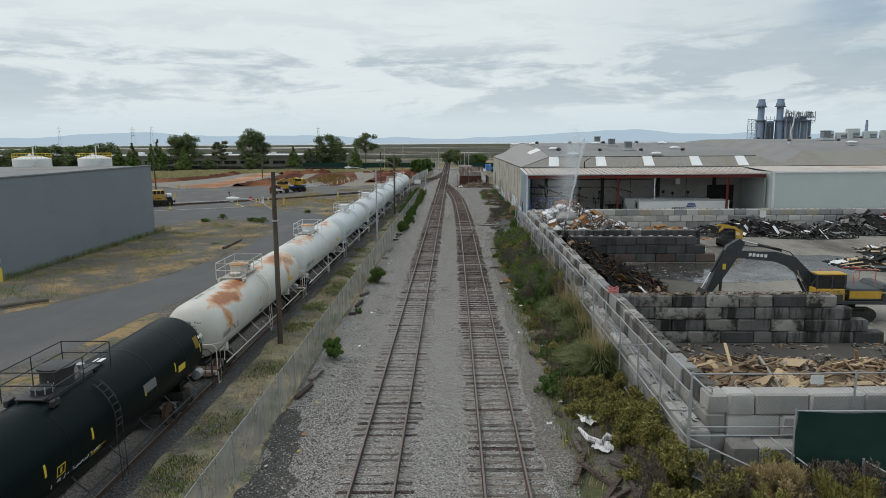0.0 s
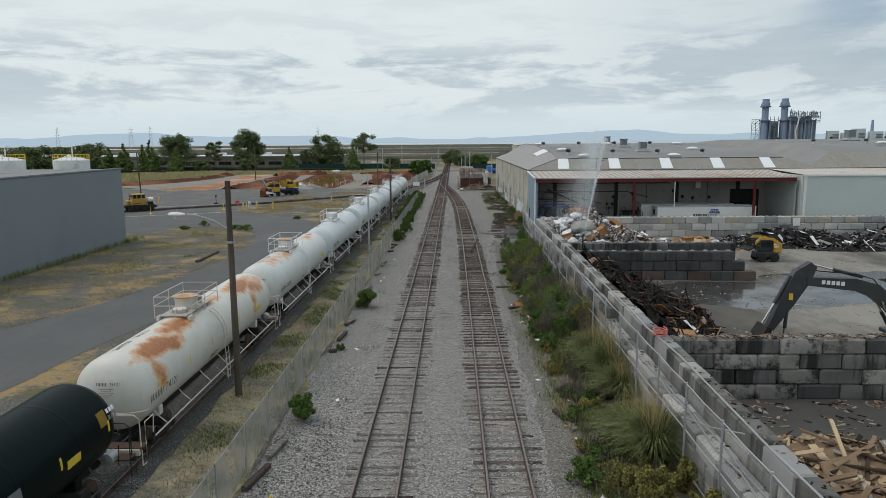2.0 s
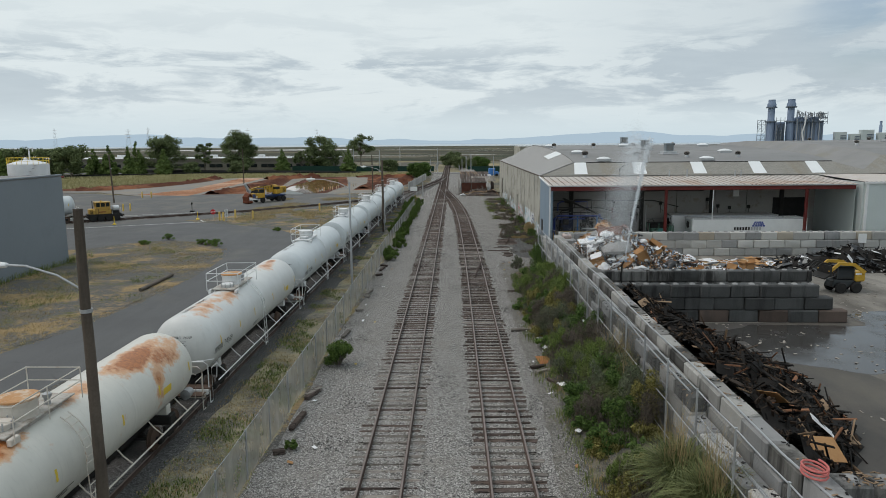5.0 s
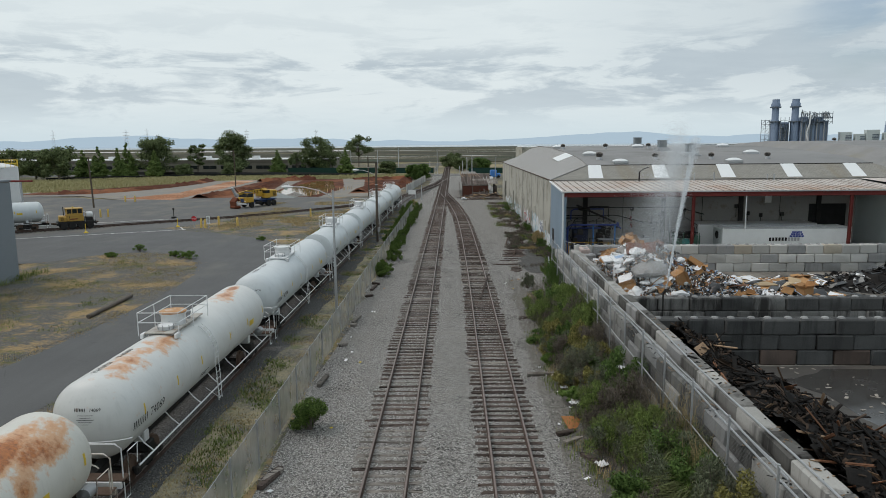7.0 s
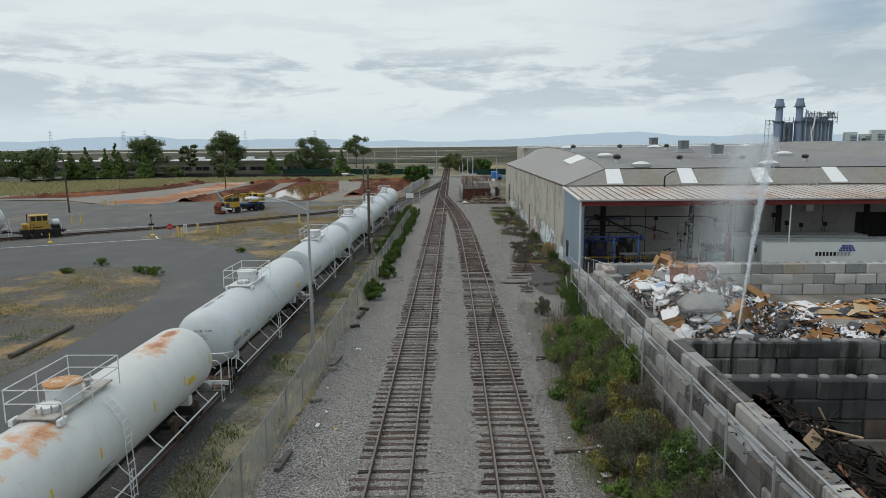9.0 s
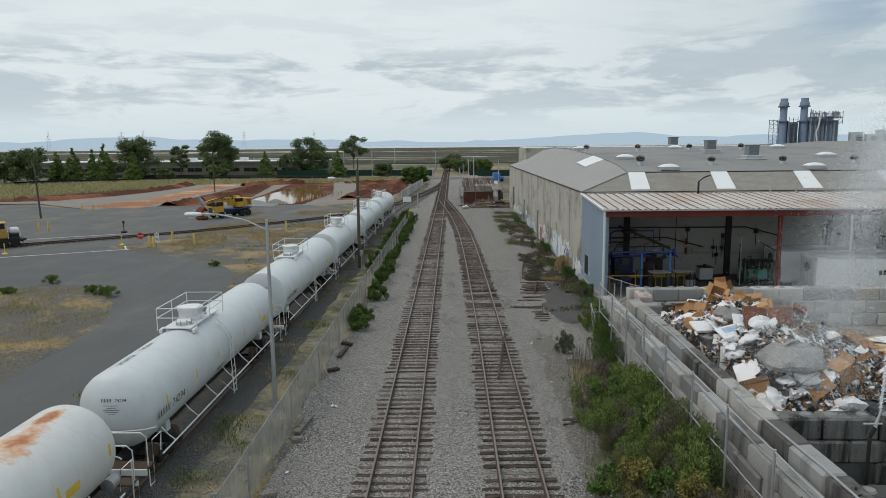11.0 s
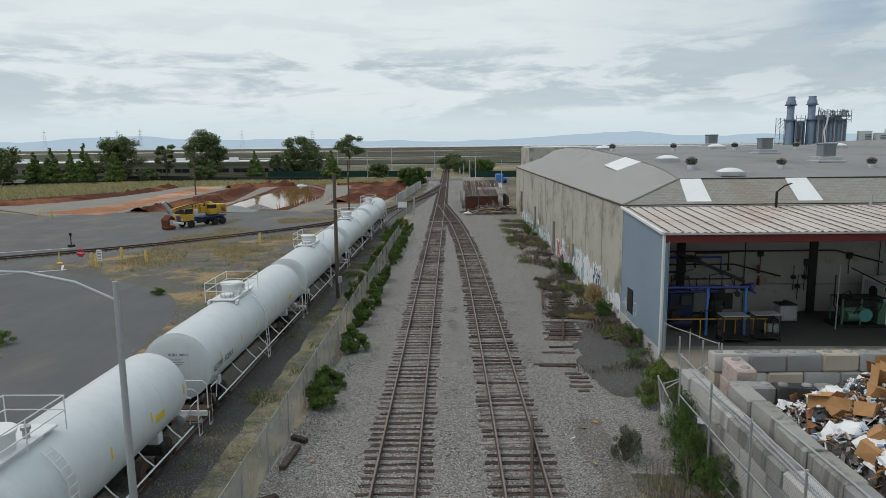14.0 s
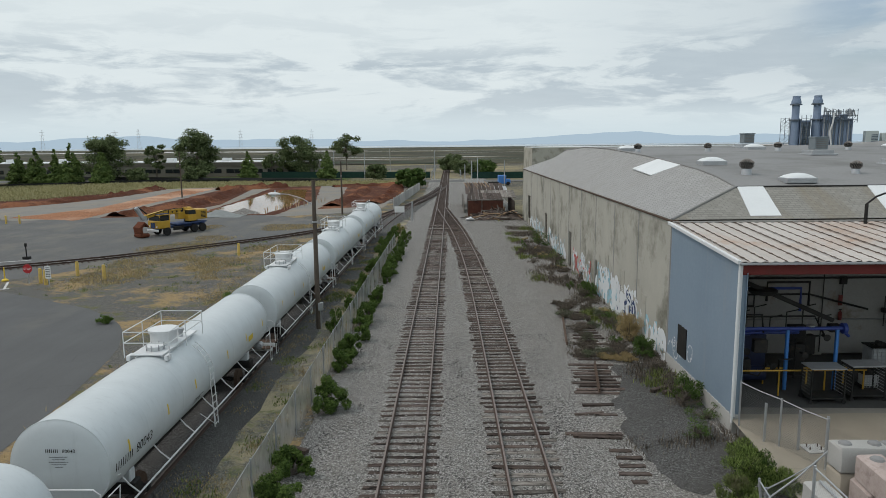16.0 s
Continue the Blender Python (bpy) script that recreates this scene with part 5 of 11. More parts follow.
# ---------- tank wagons ----------
def lettering(text, size, mat, parent, place, label=""):
    """Letters as a thin mesh; place maps flat (u, v) to the surface."""
    cu = bpy.data.curves.new("lettering", "FONT")
    cu.body, cu.size, cu.align_x, cu.resolution_u = text, size, "CENTER", 2
    tmp = new("lettering", cu)
    bpy.context.view_layer.update()
    me = bpy.data.meshes.new_from_object(tmp.evaluated_get(bpy.context.evaluated_depsgraph_get()))
    bpy.data.objects.remove(tmp)
    for v in me.vertices:
        v.co = place(v.co.x, v.co.y)
    me.materials.clear()
    me.materials.append(mat)
    ob = new("lettering", me)
    ob.parent = parent
    return tagged(ob, label or "lettering")


R_T, Z_T = 1.43, 2.76       # radius and centre height of the tanks


def shell_point(y, a, r=R_T):
    """A point on the shell; a: degrees from the top towards +x."""
    return Vector((r * math.sin(radians(a)), y, Z_T + r * math.cos(radians(a))))


def shell_patch(y0, y1, a0, a1, r=R_T + 0.006, n=6):
    mb = MB()
    for i in range(n + 1):
        a = a0 + (a1 - a0) * i / n
        mb.v += [tuple(shell_point(y0, a, r)), tuple(shell_point(y1, a, r))]
    mb.f = [(2 * i, 2 * i + 1, 2 * i + 3, 2 * i + 2) for i in range(n)]
    return mb




def truck(parent, y, mat):
    """A two-axle truck with side frames, springs and four wheels."""
    for s in (-1, 1):
        x = s * 1.0
        mb = MB().box((x, y, 0.62), (0.14, 1.5, 0.2), 0.03).box((x, y, 0.88), (0.14, 0.9, 0.14), 0.03)
        for q in (-1, 1):
            mb.box((x, y + q * 0.88, 0.62), (0.18, 0.3, 0.3), 0.05)
            mb.box((x, y + q * 0.45, 0.84), (0.12, 0.16, 0.3), 0.02)
        part("side_frame", mb, mat, parent, "cast steel truck side frame")
        for q in (-0.16, 0, 0.16):
            part("spring", MB().lathe([(0.06, 0.5), (0.075, 0.56), (0.06, 0.62), (0.075, 0.68), (0.06, 0.74), (0.06, 0.8)], 8, pose(x, y + q, -0.05)), mat, parent)
    for q in (-0.88, 0.88):
        part("axle", MB().cyl((-0.95, y + q, 0.66), (0.95, y + q, 0.66), 0.075, n=10), mat, parent)
        for s in (-0.75, 0.75):
            o = 0.07 if s > 0 else -0.07
            part("wheel", MB().lathe([(0.12, -0.06), (0.36, -0.05), (0.49, -0.09), (0.49, -0.05), (0.455, -0.045), (0.45, 0.06), (0.36, 0.05), (0.12, 0.08)], 24,
                                     pose(s, y + q, 0.66, 0, 90 if s > 0 else -90, 0)), RUST, parent, "rusty steel wheel")


def rails_box(mb, w, y0, y1, z0, h, r=0.022, end_gap=True):
    """Tubular railings round a platform."""
    for s in (-1, 1):
        for z in (h, h * 0.5):
            mb.tube([(s * w, y0, z0 + z), (s * w, y1, z0 + z)], r, 6)
        for y in (y0, (y0 + y1) / 2, y1):
            mb.tube([(s * w, y, z0 - 0.15), (s * w, y, z0 + h)], r, 6)
    for y in (y0, y1):
        for z in (h, h * 0.5):
            mb.tube([(-w, y, z0 + z), (w, y, z0 + z)], r, 6)
    return mb


DECK_PAINT = surface("dirty_walkway_paint", (0.36, 0.335, 0.30), (0.52, 0.50, 0.465), 1.6, 14, (0.24, 0.19, 0.145), (0.5, 0.68), 2.5, 0.8, 0, 0.2, 0.006)
OFF = Matrix.Translation((0, -0.95, 0))      # the manway platform sits off the middle


def tank_wagon(x, y, paint, fit_mat, label, number="", mark=True, flat=False, yaw=0.0, length=16.6, hatch_rust=False, black=False):
    t = thing("tank_wagon", label, "tank wagon", pose(x, y, -0.02, 0, 0, yaw), "parked tank wagons")
    half = length / 2
    dish = 0.28 if flat else 0.78
    prof = []
    for i in range(9):
        a = i / 8 * math.pi / 2
        if flat:
            prof.append((R_T * math.sin(a) ** 0.75 if i else 0.0, -half + dish * (1 - math.cos(a)) * 0.55))
        else:
            prof.append((R_T * math.sin(a), -half + dish * (1 - math.cos(a))))
    if flat:
        prof[-1] = (R_T - 0.02, -half + dish * 0.6)
    body = [(R_T, -half + dish + 0.02 if not flat else -half + dish * 0.62)]
    for q in (-0.34, -0.17, 0.0, 0.17, 0.34):
        body += [(R_T, q * length - 0.1), (R_T, q * length - 0.03), (R_T + 0.005, q * length), (R_T, q * length + 0.03), (R_T, q * length + 0.1)]
    full = prof + body
    full += [(R_T, half - dish - 0.02 if not flat else half - dish * 0.62)] + [(r, -h) for r, h in reversed(prof)]
    part("tank_shell", MB().lathe(full, 56, Matrix.Translation((0, 0, Z_T)) @ Matrix.Rotation(radians(-90), 4, "X")), paint, t)
    if flat:
        for s in (-1, 1):
            part("head_ring", MB().lathe([(R_T - 0.03, -0.05), (R_T + 0.02, -0.04), (R_T + 0.02, 0.04), (R_T - 0.03, 0.05)], 48,
                                         Matrix.Translation((0, s * (half - dish * 0.62), Z_T)) @ Matrix.Rotation(radians(-90), 4, "X")), paint, t)
    # underframe
    part("centre_sill", MB().box((0, 0, 0.98), (0.42, length + 1.1, 0.3), 0.02), DARK_STEEL, t)
    for s in (-1, 1):
        ye = s * (half - 0.05)
        part("bolster", MB().box((0, s * (half - 2.2), 1.12), (2.3, 0.5, 0.4), 0.04), DARK_STEEL, t)
        part("saddle", MB().box((0, s * (half - 2.2), 1.45), (2.0, 0.36, 0.5), 0.03), paint, t)
        part("end_platform", MB().box((0, ye + s * 0.35, 1.16), (2.9, 0.5, 0.05), 0.01), RUST, t, "rust-brown end walkway grating")
        part("end_beam", MB().box((0, ye + s * 0.6, 1.02), (2.8, 0.1, 0.24), 0.02), fit_mat, t)
        mb = MB().tube([(-1.38, ye + s * 0.45, 1.15), (-1.38, ye + s * 0.45, 2.2), (-1.2, ye + s * 0.45, 2.35), (1.2, ye + s * 0.45, 2.35), (1.38, ye + s * 0.45, 2.2), (1.38, ye + s * 0.45, 1.15)], 0.025, 6)
        for q in (-1, 1):
            mb.tube([(q * 1.45, ye + s * 0.2, 1.15), (q * 1.45, ye + s * 0.2, 2.0), (q * 1.45, ye - s * 0.5, 2.0), (q * 1.4, ye - s * 0.5, 1.3)], 0.022, 6)
            mb.tube([(q * 1.45, ye + s * 0.55, 1.1), (q * 1.45, ye + s * 0.55, 0.5), (q * 1.45, ye + s * 0.2, 0.5), (q * 1.45, ye + s * 0.2, 1.1)], 0.022, 6)
        part("end_handrail", mb, fit_mat, t)
        part("coupler", MB().box((0, ye + s * 0.95, 0.86), (0.2, 0.6, 0.2), 0.04).box((0, ye + s * 1.18, 0.86), (0.36, 0.26, 0.28), 0.06), RUST, t, "rusty knuckle coupler")
        truck(t, s * (half - 2.2), DARK_STEEL)
        # band and handrail round the head
        pts = []
        for i in range(13):
            a = radians(-70 + 140 * i / 12)
            pts.append((1.5 * math.sin(a), s * (half - 0.55 + 0.62 * math.cos(a) - (0.4 if flat else 0.0)), 2.25))
        part("head_rail", MB().tube(pts, 0.022, 6), fit_mat, t)
    part("brake_cylinder", MB().lathe([(0.0, 0), (0.2, 0.03), (0.22, 0.5), (0.0, 0.55)], 14, pose(0.95, half + 0.02, 1.42, 90, 0, 0)), GALV, t)
    # low side rail on brackets, both sides
    for s in (-1, 1):
        mb = MB().tube([(s * 1.5, -half + 0.5, 1.2), (s * 1.5, half - 0.5, 1.2)], 0.032, 6)
        for i in range(7):
            yy = -half + 1.6 + (length - 3.2) * i / 6
            mb.tube([(s * 1.5, yy, 1.2), (s * 1.2, yy - 0.05, 1.5), (s * 1.0, yy - 0.05, 1.75)], 0.025, 6)
        part("side_rail", mb, fit_mat, t)
        # ladder over the shell down to a stirrup
        mb = MB()
        for yy in (0.55, 0.95):
            mb.tube([shell_point(yy, s * a, R_T + 0.1) for a in (34, 48, 62, 76, 90, 100)] + [Vector((s * 1.56, yy, 1.6)), Vector((s * 1.58, yy, 0.62))], 0.02, 6)
        for a in (40, 50, 60, 70, 80, 90, 98):
            p = shell_point(0, s * a, R_T + 0.1)
            mb.tube([(p.x, 0.55, p.z), (p.x, 0.95, p.z)], 0.016, 5)
        for z in (1.9, 1.6, 1.3, 1.0, 0.7):
            mb.tube([(s * 1.57, 0.55, z), (s * 1.57, 0.95, z)], 0.016, 5)
        for yy in (0.1, 1.4):
            mb.tube([(s * 1.56, 0.75, 0.64), (s * 1.2, yy, 1.35)], 0.016, 5)
        part("ladder", mb, fit_mat, t, "", OFF)
    # manway platform
    part("platform", MB().box((0, 0.18, Z_T + R_T + 0.06), (0.9 if black else 1.2, 3.3, 0.06), 0.015).box((0, 0, Z_T + R_T - 0.05), (1.0, 2.6, 0.2), 0.02), DECK_PAINT if hatch_rust else fit_mat, t, "dirty beige walkway" if hatch_rust else "", OFF)
    for sx in (-0.7, 0.7):
        part("platform_bracket", MB().box((sx, -1.3, Z_T + R_T - 0.06), (0.14, 0.4, 0.2), 0.02), fit_mat, t, "", OFF)
    zr = Z_T + R_T + 0.1
    for sx in (-0.84, 0.84):
        for yy in (-1.45, 0.1, 1.8):
            part("railing_post", MB().tube([(sx, yy, zr - 0.15), (sx, yy, zr + 0.82)], 0.02, 6), fit_mat, t, "", OFF)
    for zz in (0.41, 0.82):
        part("railing_bar", MB().tube([(-0.84, -1.45, zr + zz), (0.84, -1.45, zr + zz), (0.84, 1.8, zr + zz), (-0.84, 1.8, zr + zz), (-0.84, -1.45, zr + zz)], 0.02, 6), fit_mat, t, "", OFF)
    dome = part("valve_housing", MB().lathe([(0.5, 0), (0.5, 0.46), (0.54, 0.47), (0.54, 0.54)], 28, pose(0, 0.05, Z_T + R_T + 0.06)), fit_mat, t, "", OFF)
    part("housing_lid", MB().lathe([(0.56, 0.54), (0.56, 0.6), (0.4, 0.63), (0, 0.64)], 28, pose(0, 0.05, Z_T + R_T + 0.06)), RUST_LID if hatch_rust else fit_mat, dome, "rust-stained lid" if hatch_rust else "")
    mw = part("manway", MB().lathe([(0.3, 0), (0.3, 0.14), (0.34, 0.15), (0.34, 0.2), (0.1, 0.23), (0, 0.23)], 20, pose(0.05, -0.85, Z_T + R_T + 0.06)), fit_mat, t, "", OFF)
    for i in range(8):
        a = 2 * math.pi * i / 8
        part("bolt", MB().cyl((0.05 + 0.33 * math.cos(a), -0.85 + 0.33 * math.sin(a), Z_T + R_T + 0.1), (0.05 + 0.33 * math.cos(a), -0.85 + 0.33 * math.sin(a), Z_T + R_T + 0.32), 0.022, n=6), GALV, mw)
    part("safety_valve", MB().lathe([(0.09, 0), (0.09, 0.25), (0.13, 0.27), (0.13, 0.36), (0.05, 0.4)], 14, pose(0.3, 0.9, Z_T + R_T + 0.06)), GALV, t, "", OFF)
    # markings
    bar = YELLOW_MARK
    for yy in (-0.42, -0.25, -0.1, 0.12, 0.28, 0.44):
        for s in (-1, 1):
            part("reflector", shell_patch(yy * length - 0.05, yy * length + 0.05, s * 78, s * 93), bar, t, "faded yellow reflector strip")
    for s in (-1, 1):
        part("hazard_plate", shell_patch(0.3 * length - 0.05, 0.3 * length + 0.65, s * 88, s * 99), YELLOW_MARK, t, "yellow hazard placard")
    ink = YELLOW_MARK if black else BLACK_MARK
    if black:
        part("repaint_patch", shell_patch(1.9, 2.9, 76, 90), GREY_PATCH, t, "grey repainted patch")
        part("notice", MB().box((0.2, 1.3, Z_T + R_T + 0.1), (0.3, 0.42, 0.012), 0.003), WHITE_MARK, t, "small white notice on the walkway")
        part("data_plate", shell_patch(half - 1.45, half - 1.0, 62, 82), DULL_GOLD, t, "dull gold data panel")
        for i in range(3):
            for j in range(2):
                part("stencil_bar", shell_patch(half - 0.92 + 0.17 * i, half - 0.79 + 0.17 * i, 64 + 9 * j, 70 + 9 * j, R_T + 0.008, 3), WHITE_MARK if j == 0 else GREY_PATCH, t, "small stencilled data as bars")
        for a0, a1, y0, y1 in ((92, 105, -3.62, -3.58), (92, 105, -3.24, -3.20), (92, 93.5, -3.62, -3.20), (103.5, 105, -3.62, -3.20), (95, 102, -3.46, -3.36)):
            part("stencil_bar", shell_patch(y0, y1, a0, a1, R_T + 0.008, 3), YELLOW_MARK, t, "outlined test panel")
        rs = random.Random(8)
        for i in range(13):
            yy = -3.75 + 0.21 * i
            pts = [shell_point(yy + rs.uniform(-0.09, 0.09), 111 + rs.uniform(-4, 4), R_T + 0.012) for _ in range(3)]
            part("chalk_stroke", MB().tube(pts, 0.012, 4), WHITE_MARK, t, "white chalk scrawl")
    if number:
        def side(u, v, yc=-0.36 * length, a0=104.0, s=1):
            return shell_point(yc + s * u, s * (a0 - math.degrees(v / R_T)), R_T + 0.008)

        def head_point(x, z):
            q = min(1.0, math.hypot(x, z - Z_T) / R_T)
            depth = dish * 0.55 * (1 - math.sqrt(1 - q ** 2.667)) if flat else dish * (1 - math.sqrt(1 - q * q))
            return Vector((x, -half + depth - 0.012, z))

        def head_bar(x0, x1, z0, z1):
            mb = MB()
            for i in range(5):
                x = x0 + (x1 - x0) * i / 4
                mb.v += [tuple(head_point(x, z0)), tuple(head_point(x, z1))]
            mb.f = [(2 * i, 2 * i + 2, 2 * i + 3, 2 * i + 1) for i in range(4)]
            return mb

        lettering(number, 0.46, ink, t, side, "wagon number painted on the shell")
        if not flat:
            lettering(number, 0.34, ink, t, lambda u, v: shell_point(-0.29 * length + 1.25 * u, -4 - math.degrees(v / R_T), R_T + 0.008), "wagon number painted on the shell top")
            for i in range(8):
                part("stencil_bar", shell_patch(-0.29 * length - 2.2 + 0.15 * i, -0.29 * length - 2.15 + 0.15 * i, -14, -4, n=3), ink, t, "owner mark shown as plain bars")
        for i in range(8):
            part("stencil_bar", shell_patch(-0.36 * length - 1.85 + 0.14 * i, -0.36 * length - 1.80 + 0.14 * i, 104, 92.5, n=3), ink, t, "owner mark shown as plain bars")
        if not black:
            lettering(number, 0.15, ink, t, lambda u, v: head_point(0.36 + u, Z_T + 0.5 + v), "wagon number painted on the tank head")
            for i in range(7):
                part("stencil_bar", head_bar(-0.3 + 0.055 * i, -0.278 + 0.055 * i, Z_T + 0.5, Z_T + 0.61), ink, t, "owner mark shown as plain bars")
            for i, w in enumerate((0.26, 0.18, 0.28, 0.22, 0.12)):
                part("stencil_bar", head_bar(0.05 - w, 0.05 + w, Z_T + 0.37 - 0.075 * i, Z_T + 0.385 - 0.075 * i), ink, t, "small stencilled text as bars")
        for i, (w, a) in enumerate(((0.9, 112), (0.6, 115), (0.75, 118))):
            part("stencil_bar", shell_patch(-0.1 * length, -0.1 * length + w, a, a - 1.4, n=2), ink, t, "small stencilled text as bars")
    return t


GREY_PATCH = surface("grey_repaint", (0.13, 0.14, 0.14), (0.17, 0.18, 0.18), 2, 12, None, rough=0.5, bump=0.05)
DULL_GOLD = surface("dull_gold_panel", (0.20, 0.13, 0.02), (0.30, 0.20, 0.04), 2, 12, None, rough=0.6, bump=0.05)
RUST_LID = surface("rusty_lid", (0.40, 0.20, 0.08), (0.55, 0.33, 0.18), 2, 16, (0.62, 0.58, 0.5), (0.5, 0.7), 3, 0.8, 0, 0.2, 0.006)
BLACK_FIT = surface("black_painted_fittings", (0.02, 0.021, 0.022), (0.04, 0.042, 0.042), 2, 14, (0.3, 0.3, 0.3), (0.72, 0.9), 3, 0.5, 0.1, 0.05, 0.004)
CREAM_STEEL = surface("cream_rust_stained_steel", (0.52, 0.48, 0.42), (0.64, 0.60, 0.54), 1.5, 12, (0.34, 0.17, 0.08), (0.56, 0.78), 2.2, 0.6, 0, 0.1, 0.004)


def siding_x(y):
    return -12.75 + 0.0085 * (y - 22)


for y, paint, fits, label, number, opts in (
        (21.7, BLACK_TANK, BLACK_FIT, "satin black tank wagon with yellow reflector strips", "203424", dict(black=True)),
        (40.1, TANK_RUSTY, CREAM_STEEL, "white tank wagon with heavy orange rust on its back", "74121", dict(hatch_rust=True, length=17.2)),
        (58.5, TANK_STAINED, WHITE_STEEL, "white tank wagon with faint rust stains on top", "74069", dict(hatch_rust=True)),
        (76.9, TANK_WHITE, WHITE_STEEL, "clean white tank wagon with domed ends", "74294", {}),
        (95.3, TANK_WHITE, WHITE_STEEL, "clean white tank wagon with flat jacketed ends", "80043", dict(flat=True)),
        (113.7, TANK_WHITE, WHITE_STEEL, "clean white tank wagon with flat jacketed ends", "", dict(flat=True)),
        (132.1, TANK_WHITE, WHITE_STEEL, "clean white tank wagon with flat jacketed ends", "", dict(flat=True)),
        (150.5, TANK_WHITE, WHITE_STEEL, "clean white tank wagon at the end of the row", "", dict(flat=True))):
    tank_wagon(siding_x(y), y, paint, fits, label, number, yaw=-0.49, **opts)

# ---------- plants ----------
def leaf_quads(mb, blobs, count, size, seed, slim=0.45, shell=0.35, droop=0.0, spray=0.0):
    """Adds folded leaves scattered through ellipsoid blobs (x, y, z, rx, ry, rz)."""
    rg = np.random.default_rng(seed)
    b = np.array(blobs, float)
    w = (b[:, 3] * b[:, 4] * b[:, 5]) ** (2 / 3)
    pick = rg.choice(len(b), count, p=w / w.sum())
    d = rg.normal(size=(count, 3))
    d /= np.linalg.norm(d, axis=1)[:, None]
    rad = shell + (1 - shell) * rg.random(count) ** 0.5
    rad *= 1 + 0.09 * rg.normal(size=count)
    c = b[pick, :3] + d * rad[:, None] * b[pick, 3:]
    nrm = d + 0.8 * rg.normal(size=(count, 3)) + np.array([0, 0, 0.5])
    nrm /= np.linalg.norm(nrm, axis=1)[:, None]
    u = np.cross(nrm, rg.normal(size=(count, 3)))
    u[:, 2] -= droop
    if spray:
        u = spray * (d * 0.8 + np.array([0, 0, 0.9])) + 0.55 * rg.normal(size=(count, 3))
        nrm = np.cross(u, rg.normal(size=(count, 3)))
        nrm /= np.linalg.norm(nrm, axis=1)[:, None]
    u /= np.linalg.norm(u, axis=1)[:, None]
    v = np.cross(nrm, u)
    s = size * (0.6 + 0.8 * rg.random(count))[:, None]
    vs = np.stack([c - u * s, c + v * s * slim, c + u * s, c - v * s * slim], 1).reshape(-1, 3)
    o = len(mb.v)
    mb.v += [tuple(p) for p in vs.tolist()]
    mb.f += [(o + 4 * i, o + 4 * i + 1, o + 4 * i + 2, o + 4 * i + 3) for i in range(count)]
    return mb


def blades(mb, pts, height, width, lean, seed):
    """Upright grass blades at pts (x, y, z), each a bent triangle pair."""
    rg = np.random.default_rng(seed)
    p = np.array(pts, float)
    n = len(p)
    a = rg.random(n) * 2 * math.pi
    h = height * (0.5 + rg.random(n))
    l = lean * h * (0.3 + rg.random(n))
    dx, dy = np.cos(a), np.sin(a)
    w = width * (0.6 + 0.8 * rg.random(n))
    s = np.stack([-dy * w, dx * w, np.zeros(n)], 1)
    mid = p + np.stack([dx * l * 0.35, dy * l * 0.35, h * 0.62], 1)
    tip = p + np.stack([dx * l, dy * l, h], 1)
    vs = np.stack([p - s, p + s, mid + s * 0.7, mid - s * 0.7, tip], 1).reshape(-1, 3)
    o = len(mb.v)
    mb.v += [tuple(q) for q in vs.tolist()]
    for i in range(n):
        k = o + 5 * i
        mb.f += [(k, k + 1, k + 2, k + 3), (k + 3, k + 2, k + 4)]
    return mb


def shrub(x, y, z, r, h, mat, label, count=1500, size=0.06, seed=1, lumps=7, name="shrub", group="", slim=0.45, spray=0.0):
    rr = random.Random(seed)
    t = thing(name, label, name.replace("_", " "), pose(x, y, z), group)
    blobs = []
    for i in range(int(lumps * (2.4 if r > 0.5 else 1.4))):
        a, q, f = rr.uniform(0, 6.28), r * rr.uniform(0.1, 0.85), rr.random()
        s = rr.uniform(0.16, 0.34)
        top = h * (0.16 + 0.74 * f * (1 - 0.45 * (q / r) ** 2))
        blobs.append((q * math.cos(a), q * math.sin(a), top, r * s, r * s, h * s * 0.62))
    mb = MB()
    for bx, by, bz, *_ in blobs:
        mb.tube([(0, 0, -0.05), (bx * 0.4, by * 0.4, bz * 0.5), (bx, by, bz)], [0.035, 0.022, 0.008], 5)
    part("stem", mb, BARK, t)
    part("foliage", leaf_quads(MB(), blobs, count, size, seed, slim, 0.35, 0.0, spray), mat, t)
    return t


